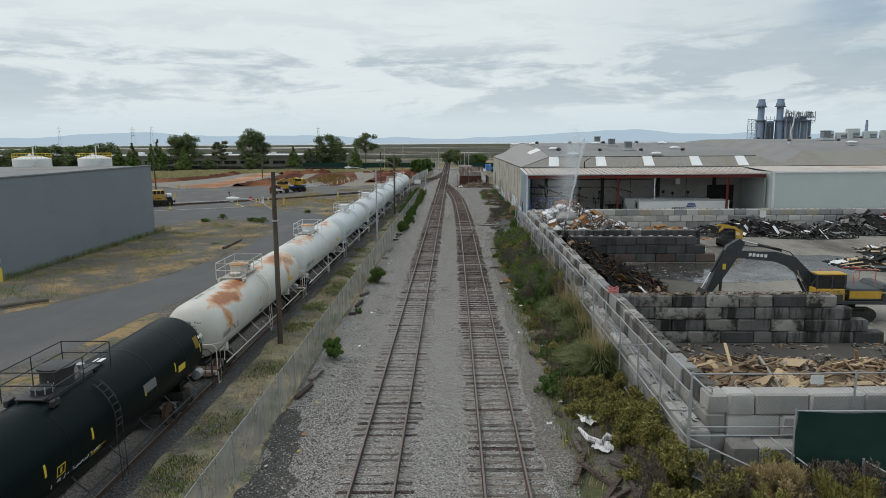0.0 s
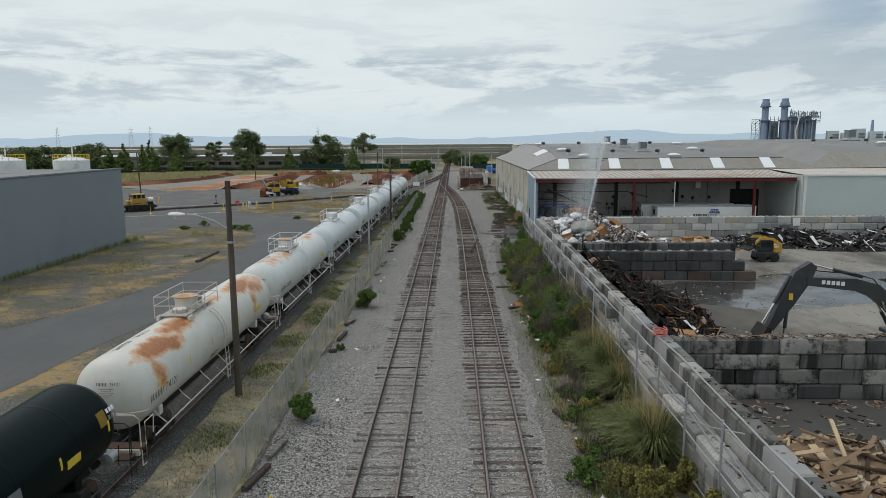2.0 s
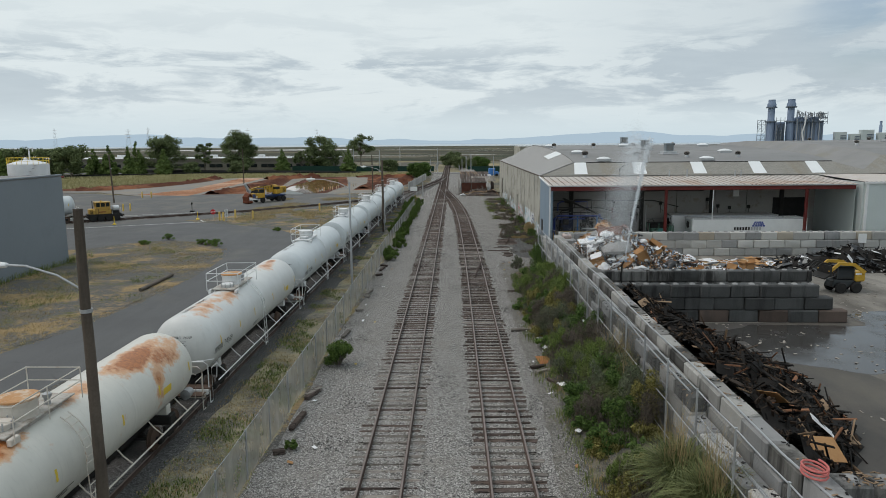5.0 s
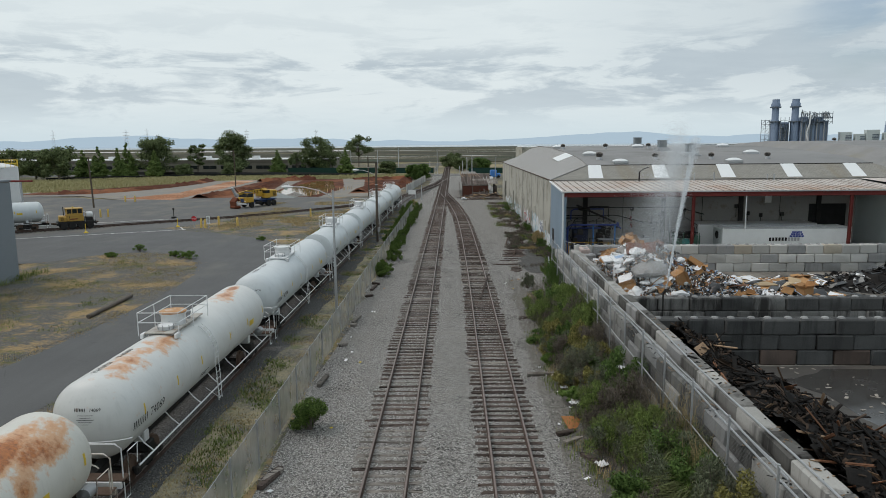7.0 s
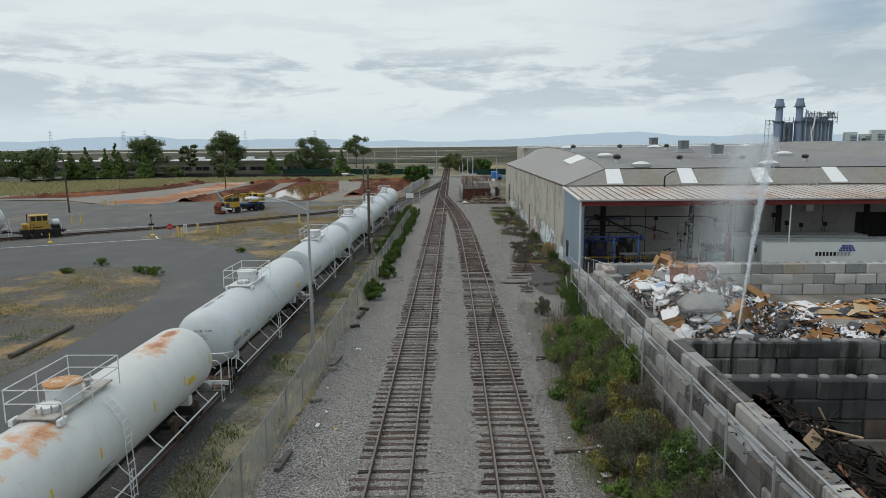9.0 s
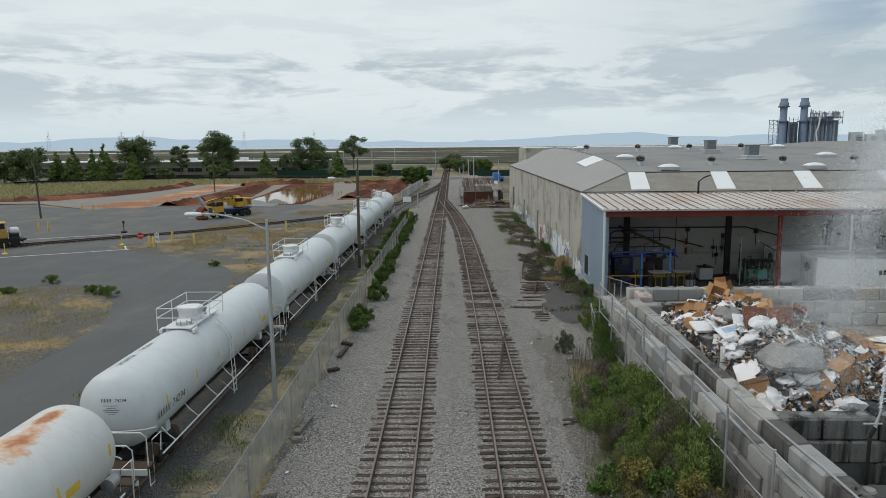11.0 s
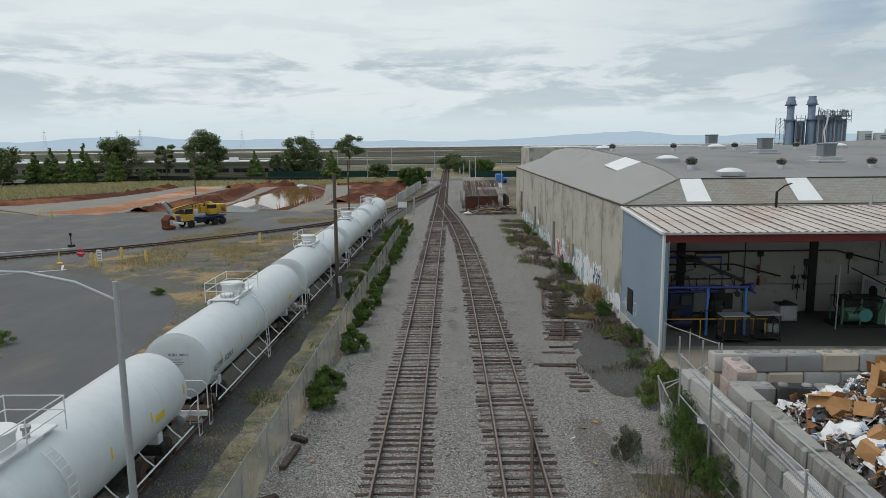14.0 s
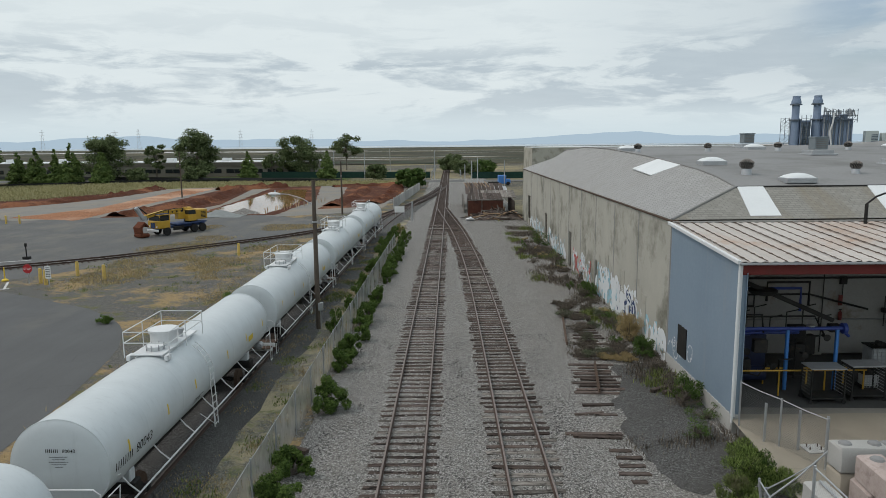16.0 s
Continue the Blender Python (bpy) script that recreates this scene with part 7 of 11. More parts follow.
def fabric_fence(x0, x1, y0, y1, h=1.85, step=3.05):
    t = thing("screen_fence", "low steel fence hung with dusty grey screen fabric", "fence")
    n = int((y1 - y0) / step)
    r = random.Random(3)
    for i in range(n + 1):
        y = y0 + step * i
        x = x0 + (x1 - x0) * i / n
        part("post", MB().cyl((x, y, -0.05), (x + r.uniform(-0.03, 0.03), y, h + 0.05), 0.035, n=8), GALV, t)
        if i == n:
            break
        xb = x0 + (x1 - x0) * (i + 1) / n
        part("top_wire", MB().tube([(x, y, h), ((x + xb) / 2, y + step / 2, h - 0.03), (xb, y + step, h)], 0.012, 5), GALV, t)
        mb, m = MB(), 10
        for a in range(m + 1):
            for b in range(5):
                f = a / m
                bulge = 0.06 * math.sin(math.pi * f) * nz(x, y + f * 3, 0.8, b) + 0.03 * nz(x, y + f * 3, 2.2, b)
                zz = 0.03 + (h - 0.06 * math.sin(math.pi * f) * abs(nz(y, a, 0.9))) * b / 4
                mb.v.append((x + (xb - x) * f + bulge, y + 0.02 + (step - 0.04) * f, zz))
        mb.f = [(a * 5 + b, (a + 1) * 5 + b, (a + 1) * 5 + b + 1, a * 5 + b + 1) for a in range(m) for b in range(4)]
        ob = part("screen", mb, FABRIC, t, "grey dusty screen fabric")


fabric_fence(-7.75, -7.25, 7.0, 146.0)


WIRE = surface("dull_wire", (0.13, 0.135, 0.135), (0.20, 0.205, 0.205), 1.0, 15, None, rough=0.6, metal=0.3, bump=0)


def chain_link(name, a, b, z0, h, label, step=3.0, rails=(1.0,), grid=0.11, lean=0.0):
    """Posts, rails and a woven wire mesh of crossing diagonals between a and b."""
    t = thing(name, label, "fence")
    a, b = Vector(a), Vector(b)
    d = (b - a).normalized()
    total = (b - a).length
    n = max(1, round(total / step))
    side = Vector((d.y, -d.x))
    r = random.Random(int(total * 10))

    def at(s, z):
        p = a + d * s + side * lean * z
        return (p.x, p.y, z0 + z)
    for i in range(n + 1):
        part("post", MB().cyl(at(total * i / n, -0.3), at(total * i / n, h + 0.06), 0.038, n=8), GALV, t)
    for f in rails:
        part("rail", MB().tube([at(total * j / (2 * n), h * f - 0.03 * (j % 2)) for j in range(2 * n + 1)], 0.021, 6), GALV, t)
    mb = MB()
    s = -h
    while s < total:
        for sgn in (1, -1):
            lo, hi = max(s, 0.0), min(s + h, total)
            if hi - lo < 0.05:
                continue
            za, zb = lo - s, hi - s
            if sgn < 0:
                za, zb = h - za, h - zb
            mb.tube([at(lo, za), at(hi, zb)], 0.0022, 3)
        s += grid
    tagged(part("wire_mesh", mb, WIRE, t), "woven galvanised wire mesh", "", "", "stuff")
    return t


chain_link("chain_link_fence", (7.45, 20.6), (7.75, 84.5), 0.75, 3.2, "tall galvanised chain-link fence with sagging rails", 3.05, (1.0, 0.52, 0.12), 0.13)
chain_link("chain_link_fence", (7.45, 20.5), (28, 20.9), 1.1, 3.5, "galvanised chain-link fence before the timber bay", 5.2, (1.0, 0.5, 0.42), 0.13)
chain_link("chain_link_fence", (12.6, 19.6), (14.6, 13.5), 0.1, 2.1, "leaning chain-link fence panel in the weeds", 3.2, (1.0,), 0.09, 0.1)
chain_link("chain_link_fence", (10.35, 94.7), (11.75, 91.0), 0.5, 1.9, "chain-link fence beside the shed corner", 1.9, (1.0,), 0.09)
chain_link("chain_link_fence", (8.15, 87.6), (7.75, 84.6), 0.1, 1.9, "sagging chain-link fence at the wall end", 3.0, (1.0, 0.45), 0.09, 0.12)
chain_link("chain_link_fence", (8.2, 87.75), (10.5, 89.4), 0.15, 1.5, "sagging chain-link panel across the gap by the shed", 2.9, (1.0,), 0.09)
r = random.Random(9)
for a, b in (((8.0, 22.2, 2.37), (8.2, 43.4, 2.37)), ((8.3, 24, 2.37), (8.1, 42, 2.37)), ((8.2, 44.2, 3.03), (8.5, 85.6, 3.03)), ((8.45, 46, 3.03), (8.3, 84, 3.03)), ((8.64, 22.0, 3.39), (9.1, 80, 3.39))):
    n = 14
    pts = [Vector(a).lerp(Vector(b), i / n) + Vector((r.uniform(-0.09, 0.09), 0, 0.0)) for i in range(n + 1)]
    solid("loose_pipe", MB().tube(pts, 0.035, 6), GALV, "long grey pipe lying on the block wall", "pipe")
for a, b in (((7.5, 20.7, 2.4), (11.6, 18.2, 1.3)), ((7.6, 20.5, 1.2), (10.3, 18.6, 0.7)), ((8.2, 21.3, 3.2), (7.7, 23.5, 2.2)), ((7.5, 30, 2.7), (7.8, 26, 3.9)), ((10.0, 20.5, 2.5), (12.6, 17.8, 0.9)), ((8.15, 87.5, 1.5), (10.6, 88.9, 2.3)), ((8.4, 85.7, 3.05), (8.5, 85.75, 2.2))):
    solid("fence_rail", MB().tube([a, tuple((Vector(a) + Vector(b)) / 2 + Vector((0, 0, -0.08))), b], 0.026, 6), GALV, "fallen galvanised fence rail leaning on the fence", "rail")
solid("notice", MB().box((11.5, 20.8, 4.3), (0.42, 0.02, 0.3), 0.004), WHITE_MARK, "small white notice wired to the fence", "sign")
# green screened enclosure and a loose block
mb = MB()
n = 26
for i in range(n + 1):
    for j in range(9):
        x = 10.5 + 15.7 * i / n
        mb.v.append((x + 0.05 * nz(x, j, 1.3), 19.9 + 0.12 * nz(x, j * 0.6, 0.9), 0.85 + (2.75 + 0.12 * nz(x, 3, 0.7)) * j / 8))
mb.f = [(i * 9 + j, (i + 1) * 9 + j, (i + 1) * 9 + j + 1, i * 9 + j + 1) for i in range(n) for j in range(8)]
scr = thing("green_screen", "dark green fabric screen on a fence", "fence screen")
part("fabric", mb, DARK_GREEN, scr)
for x in (10.5, 15.7, 20.9, 26.2):
    part("post", MB().cyl((x, 20.0, 0), (x, 20.0, 3.65), 0.04, n=8), GALV, scr)
part("rail", MB().cyl((10.5, 20.0, 3.58), (26.2, 20.0, 3.58), 0.03, n=8), GALV, scr)
solid("loose_block", block_mesh(1.83, 0.75, 0.76, 1, CONCRETE), None, "spare concrete block standing by the fence", "concrete block", m=pose(8.42, 86.35, 0.62, 0, 0, 98))


def lamp_head(t, p, d, mat):
    """A cobra-head lantern at the end of an arm that points along d."""
    q = Matrix.Translation(p) @ Vector(d).to_track_quat("Y", "Z").to_matrix().to_4x4()
    h = part("lamp_head", MB().lathe([(0.0, 0), (0.10, 0.05), (0.16, 0.3), (0.17, 0.5), (0.12, 0.72), (0.0, 0.8)], 14, q @ Matrix.Rotation(radians(-90), 4, "X") @ Matrix.Diagonal((1, 0.62, 1, 1))), WHITE_STEEL, t, "pale grey cobra-head lantern")
    part("lens", MB().lathe([(0.0, -0.16), (0.1, -0.14), (0.15, -0.06), (0.155, 0.0)], 16, q @ Matrix.Translation((0, 0.48, -0.05))), LENS, h, "greenish glass bowl")
    part("photocell", MB().cyl((0, 0, 0), (0, 0, 0.12), 0.05, n=8, m=q @ Matrix.Translation((0, 0.35, 0.09))), GALV, h)


k = Nodes("lamp_glass")
k.b.inputs["Transmission Weight"].default_value = 0.5
LENS = k.done((0.62, 0.70, 0.64), 0.25)


def timber_pole(x, y, h, label, arm=None, lean=(0, 0)):
    t = thing("utility_pole", label, "utility pole", pose(x, y, 0))
    r = random.Random(int(y))
    pts = [(lean[0] * i / 8 + r.uniform(-0.012, 0.012), lean[1] * i / 8 + r.uniform(-0.012, 0.012), -0.1 + (h + 0.1) * i / 8) for i in range(9)]
    part("shaft", MB().tube(pts, [0.17 - 0.006 * i for i in range(9)], 12), POLE_WOOD, t)
    part("pole_band", MB().cyl((0, 0, h * 0.72), (0, 0, h * 0.72 + 0.1), 0.165, n=12), GALV, t)
    if arm:
        z, ln = arm
        part("arm", MB().tube([(lean[0], 0, z), (-ln * 0.35, -0.03, z + 0.45), (-ln * 0.75, -0.08, z + 0.72), (-ln, -0.1, z + 0.75)], 0.032, 8), GALV, t, "curved steel lamp arm")
        lamp_head(t, (-ln + 0.05, -0.1, z + 0.75), (-1, -0.05, 0.02), WHITE_STEEL)
    return t


timber_pole(-10.3, 39.0, 10.15, "dark timber pole carrying a street lamp", (7.9, 2.0))
p2 = timber_pole(-9.6, 111.7, 9.6, "dark timber pole carrying a street lamp", (8.0, 2.1))
part("meter_box", MB().box((0.2, -0.1, 1.5), (0.3, 0.25, 0.5), 0.02), GALV, p2, "grey electrical box")
part("conduit", MB().cyl((0.17, -0.08, 0), (0.17, -0.08, 1.3), 0.04, n=8), GALV, p2)
timber_pole(-19.5, 184.5, 9.0, "timber pole beside the red earth plot")
timber_pole(-63.2, 226, 10.5, "timber pole with two floodlights by the dug plots")
timber_pole(-70.5, 161, 9.8, "timber pole at the edge of the lot", lean=(-0.3, 0))
t = thing("street_lamp", "galvanised steel street lamp with curved arm", "street lamp", pose(-8.5, 75.3, 0))
part("shaft", MB().tube([(0, 0, -0.05), (0, 0, 4), (0, 0, 8.75)], [0.11, 0.09, 0.06], 12), GALV, t)
part("base_plate", MB().box((0, 0, 0.03), (0.4, 0.4, 0.05), 0.01), GALV, t)
part("arm", MB().tube([(0, 0, 8.3), (-0.9, -0.05, 8.75), (-2.0, -0.1, 9.0), (-2.7, -0.12, 9.02)], 0.035, 8), GALV, t)
lamp_head(t, (-2.65, -0.12, 9.02), (-1, -0.04, 0), WHITE_STEEL)

# old ties and planks lying about
def old_timber(x, y, ln, rz, mat=TIE, z=0.1, w=0.23, tilt=0.0, label="discarded railway tie lying on the ballast"):
    r = random.Random(int(x * 31 + y * 17))
    mb = MB().box((0, 0, 0), (ln, w, w * 0.75), 0.015)
    mb.v = [(a + r.uniform(-0.03, 0.03), b + r.uniform(-0.012, 0.012), c + r.uniform(-0.012, 0.012)) for a, b, c in mb.v]
    return solid("timber", mb, mat, label, "timber", m=pose(x, y, z, tilt, r.uniform(-1, 1), rz))


for x, y, ln, rz in ((-7.0, 33.2, 2.2, 80), (-7.15, 30.9, 2.4, 78), (-6.6, 52.1, 1.5, 70), (-6.85, 51.7, 1.6, 74), (-6.75, 52.0, 1.4, 62), (-6.95, 48.6, 2.3, 84), (-7.0, 45.6, 0.6, 20), (-6.9, 62.0, 2.1, 85), (-6.9, 68.2, 0.7, 30),
                     (-6.8, 74.0, 2.2, 82), (-6.6, 72.6, 0.6, 10), (-6.75, 84.3, 2.4, 84), (-6.7, 81.2, 0.8, 30), (-6.1, 85.9, 1.0, 150), (-6.7, 90.3, 1.0, 20), (-6.2, 93.8, 1.1, 150),
                     (4.55, 36.2, 1.5, 110), (4.75, 35.4, 1.3, 100), (5.0, 27.1, 1.9, 112), (5.2, 24.8, 2.4, 108), (5.35, 23.6, 2.4, 40), (5.9, 22.9, 2.2, 140), (4.6, 28.0, 0.7, 115), (4.2, 55.6, 0.8, 20), (4.4, 54.9, 1.0, 35), (4.9, 53.0, 1.6, 120), (4.6, 62.8, 2.4, 2)):
    old_timber(x if x > 0 else min(x, -6.95), y, ln * (1 if x > 0 else 0.75), rz, TIE_DARK if (x + y) % 1 > 0.4 else TIE)
for y, x, lo, hi in [(91.3 + 0.62 * i, 5.5, 0.5, 1.3) for i in range(5)] + [(99.9 + 0.46 * i, 6.0 + 0.05 * i, 1.5, 2.5) for i in range(10)] + [(105.0 + 0.58 * i, 6.6 + 0.09 * i, 0.9, 2.2) for i in range(19)]:
    if y < 99 or r.random() < 0.93:
        old_timber(x + r.uniform(-0.15, 0.15), y, r.uniform(lo, hi), r.uniform(-4, 4), TIE_DARK, -0.065 + 0.045 * r.random(), label="rotten tie of a lifted track, half buried")
for x, y, ln, rz in ((4.75, 95.3, 2.3, -3), (4.85, 95.0, 1.9, -5), (5.0, 97.4, 1.3, 4), (5.7, 97.3, 1.0, -8), (5.6, 98.4, 1.4, 2)):
    old_timber(x, y, ln, rz, TIE_DARK, -0.01, 0.2, label="blackened timber lying on the gravel")
for x, y, ln, rz in ((9.2, 100.4, 1.8, 32), (9.5, 99.9, 1.2, 20)):
    old_timber(x, y, ln, rz, TIE_DARK, 0.09, 0.2, label="blackened timber lying on the gravel")
for x, y, ln, rz in ((4.5, 74.6, 0.8, 8), (4.75, 74.3, 0.6, -15), (4.3, 74.1, 0.5, 20)):
    old_timber(x, y, ln, rz, TIE_DARK, 0.05, 0.09, label="short dark broken stick lying on the gravel")
r = random.Random(31)
for x, y, ln, rz in ((4.5, 22.9, 2.6, 72), (5.0, 22.2, 2.2, 118), (5.4, 21.4, 3.0, 60), (5.9, 21.0, 2.4, 84), (5.2, 20.6, 2.8, 40), (6.1, 22.4, 1.8, 130), (4.7, 24.6, 1.3, 95), (5.6, 19.8, 2.6, 66)):
    old_timber(x, y, ln, rz, TIE_DARK if r.random() < 0.4 else TIE, 0.3 + 0.12 * (x - 4.5), 0.16, r.uniform(-4, 4), "grey rotten plank thrown beside the growth")
solid("loose_rail", rail_mesh([Vector((5.75, 107.6)), Vector((6.74, 115.6))], 0.05), RUST, "short rusty rail on rotten ties", "rail")
solid("loose_rail", rail_mesh([Vector((5.95, 99.7)), Vector((6.6, 103.9))], 0.12), RUST, "short rusty rail lying across rotten ties", "rail")
solid("loose_rail", rail_mesh([Vector((1.63, 79.1)), Vector((2.62, 87.6))], 0.218), RAIL_STEEL, "loose rusty rail lying across the track", "rail")
sheet("dark_gravel", [(6.1, 93), (7.3, 90.6), (9.9, 92), (10.2, 101), (9.9, 104.2), (7.5, 104.4), (7.0, 100), (6.2, 97)], 0.004, BALLAST_BED, "patch of dark cinder gravel", edge=(0.25, 0.5, 51))
solid("rusty_plate", MB().box((0, 0, 0), (0.9, 1.15, 0.02), 0.004), surface("orange_rust_plate", (0.30, 0.12, 0.045), (0.42, 0.19, 0.08), 2, 12, None, rough=0.8), "flat orange rusted sheet lying on the ballast", "metal sheet", m=pose(4.75, 56.6, 0.12, 4, 3, 8))
WHITE_SHEET = surface("white_plastic", (0.66, 0.67, 0.68), (0.80, 0.80, 0.80), 3, 14, (0.45, 0.44, 0.42), (0.6, 0.8), 3, 0.45, 0, 0.1, 0.004)


def rag(x, y, z, s, mat, label, seed, category="litter", flat=0.35, name="litter"):
    """A crumpled sheet or bag."""
    mb, n = MB(), 7
    for j in range(n):
        for i in range(n):
            u, v = i / (n - 1) - 0.5, j / (n - 1) - 0.5
            mb.v.append((s * (u + 0.12 * nz(u * 9, v * 9, 1, seed)), s * (v + 0.12 * nz(u * 9, v * 9, 1, seed + 3)), s * flat * (nz(u * 7, v * 7, 1, seed + 7) + 0.55 * nz(u * 17, v * 17, 1, seed + 1)) * (1 - 0.6 * (abs(u) + abs(v)))))
    mb.f = [(j * n + i, j * n + i + 1, (j + 1) * n + i + 1, (j + 1) * n + i) for j in range(n - 1) for i in range(n - 1)]
    return solid(name, mb, mat, label, category, m=pose(x, y, z, 0, 0, seed * 47 % 360))


for i, (x, y, s) in enumerate(((5.7, 26.9, 1.1), (5.2, 29.3, 0.8), (6.2, 28.2, 0.9), (5.6, 24.3, 0.7), (4.9, 60.5, 0.35), (5.1, 58.6, 0.5), (6.3, 57.4, 0.4), (5.4, 56.0, 0.3), (5.2, 62.8, 0.25), (4.8, 47.2, 0.25), (5.0, 52.6, 0.4), (6.6, 66.2, 0.5), (6.9, 70.1, 0.4), (5.3, 53.9, 0.35), (4.0, 40.4, 0.2), (8.3, 83.2, 0.6), (7.4, 60.0, 0.45))):
    rag(x, y, 0.25 + max(0, x - 5.3) * 0.55, s, WHITE_SHEET, "scrap of white plastic sheet caught in the weeds", i + 2)

# ---------- heaps in the yard ----------
WOODS = [surface("fresh_split_wood", (0.42, 0.31, 0.19), (0.55, 0.43, 0.28), 1.5, 20, None, rough=0.85, bump=0.4, vary=0.25),
         surface("brown_board", (0.22, 0.15, 0.095), (0.33, 0.235, 0.155), 1.5, 20, None, rough=0.85, bump=0.4, vary=0.3),
         surface("grey_board", (0.27, 0.245, 0.215), (0.38, 0.35, 0.31), 1.5, 20, None, rough=0.9, bump=0.4, vary=0.25)]
CHAR = surface("charred_scrap", (0.008, 0.0075, 0.007), (0.026, 0.023, 0.021), 1.5, 18, None, rough=0.8, bump=0.5, vary=0.35)
SOOT_WOOD = surface("sooty_brown_wood", (0.028, 0.021, 0.016), (0.085, 0.06, 0.044), 1.5, 18, None, rough=0.85, bump=0.5, vary=0.4)
RUSTY_SCRAP = surface("rusty_scrap", (0.16, 0.075, 0.04), (0.26, 0.13, 0.075), 1.5, 18, None, rough=0.8, bump=0.5, vary=0.35)
CARD = surface("brown_cardboard", (0.33, 0.175, 0.075), (0.43, 0.25, 0.12), 1.2, 14, (0.27, 0.15, 0.07), (0.6, 0.8), 2, 0.85, 0, 0.1, 0.004, 0.2)
FILM = surface("black_plastic_film", (0.012, 0.012, 0.013), (0.03, 0.03, 0.032), 2, 12, None, rough=0.3, bump=0.2)
BLUE_FILM = surface("blue_printed_film", (0.10, 0.25, 0.50), (0.55, 0.63, 0.70), 1.2, 9, None, rough=0.4, bump=0.1)
GREY_FILM = surface("grey_plastic_film", (0.17, 0.165, 0.155), (0.27, 0.26, 0.245), 1.5, 9, None, rough=0.45, bump=0.3)


def heap_core(h, region, step, mat, parent, amp=0.12):
    x0, x1, y0, y1 = region
    nx, ny, mb = int((x1 - x0) / step), int((y1 - y0) / step), MB()
    for j in range(ny + 1):
        for i in range(nx + 1):
            x, y = x0 + (x1 - x0) * i / nx, y0 + (y1 - y0) * j / ny
            z = h(x, y)
            mb.v.append((x, y, YZ - 0.03 + max(0, z + (amp * nz(x, y, 2.3) if z > 0.05 else 0))))
    mb.f = [(j * (nx + 1) + i, j * (nx + 1) + i + 1, (j + 1) * (nx + 1) + i + 1, (j + 1) * (nx + 1) + i) for j in range(ny) for i in range(nx)]
    return part("heap_core", mb, mat, parent)


def plank_meshes(mats, sizes, seed):
    r, out = random.Random(seed), []
    for m in mats:
        for ln, w, th in sizes:
            mb = MB().box((0, 0, 0), (ln, w, th), min(0.012, th * 0.3))
            mb.v = [(x + r.uniform(-0.06, 0.06), y + r.uniform(-0.02, 0.02), z) for x, y, z in mb.v]
            out.append(mb.mesh("plank", m))
    return out


def heap(name, label, h, region, core, singles, count, extra, seed, tilt=28, core_step=0.35, piece="plank"):
    """A heap: an uneven core with single pieces lying on it, and a joined rest of small bits."""
    t = thing(name, label, "heap")
    heap_core(h, region, core_step, core, t)
    r = random.Random(seed)
    x0, x1, y0, y1 = region
    k = 0
    for _ in range(count * 12):
        if k >= count:
            break
        x, y = r.uniform(x0, x1), r.uniform(y0, y1)
        z = h(x, y)
        if z < 0.08:
            continue
        gx, gy = (h(x + 0.3, y) - h(x - 0.3, y)) / 0.6, (h(x, y + 0.3) - h(x, y - 0.3)) / 0.6
        slope = Matrix.Rotation(math.atan(gy), 4, "X") @ Matrix.Rotation(-math.atan(gx), 4, "Y")
        m = pose(x, y, YZ + z + r.uniform(-0.02, 0.16)) @ slope @ pose(0, 0, 0, r.gauss(0, tilt * 0.6), r.gauss(0, tilt * 0.5), r.uniform(0, 360))
        part(piece, r.choice(singles), None, t, "", m)
        k += 1
    mats, n, size = extra
    for q, mat in enumerate(mats):
        mb = MB()
        for _ in range(n):
            x, y = r.uniform(x0, x1), r.uniform(y0, y1)
            z = h(x, y)
            if z < 0.03:
                continue
            s = size * r.uniform(0.5, 1.6)
            mb.box((0, 0, 0), (s * r.uniform(1, 5), s, s * r.uniform(0.15, 0.5)), 0, 0, pose(x, y, YZ + z + r.uniform(0, 0.12), r.gauss(0, tilt), r.gauss(0, tilt), r.uniform(0, 360)))
        if mb.v:
            tagged(part("rubble", mb, mat, t), "small broken pieces on the heap", "", "", "stuff")
    return t


def bump_at(x, y, cx, cy, rx, ry, h):
    q = ((x - cx) / rx) ** 2 + ((y - cy) / ry) ** 2
    return h * math.exp(-q * 1.3) if q < 3 else 0.0


def h_timber(x, y):
    z = 1.55 * min(1, max(0, (x - 9.7) / 0.8)) * min(1, max(0, (y - 22.6) / 0.4)) * min(1, max(0, (32.2 - y) / 3.2)) * min(1, max(0, (33 - x) / 8))
    return z * (1 + 0.3 * nz(x, y, 0.35) + 0.15 * nz(x, y, 0.9))


heap("timber_heap", "heap of splintered brown and tan scrap timber", h_timber, (9.7, 31, 22.7, 32.4), WOODS[1],
     plank_meshes([WOODS[0], WOODS[0], WOODS[1], WOODS[1], WOODS[2], SOOT_WOOD], ((2.2, 0.14, 0.05), (1.5, 0.2, 0.03), (1.1, 0.7, 0.02), (2.8, 0.1, 0.08)), 5), 290, (WOODS + [SOOT_WOOD], 620, 0.09), 71, 22)


def h_scrap(x, y):
    edge = 11.5 + 4.5 * math.sin(math.pi * min(1, max(0, (y - 38.6) / 25))) + 1.2 * nz(1, y, 0.2)
    z = 2.7 * max(0, 1 - (max(0, x - 9.6) / max(0.5, edge - 9.3)) ** 1.2) * min(1, max(0, (y - 38.0) / 1.5)) * min(1, max(0, (62.2 - y) / 2))
    return z * (1 + 0.28 * nz(x, y, 0.4, 3) + 0.12 * nz(x, y, 1.1, 2)) if x < edge else 0.0


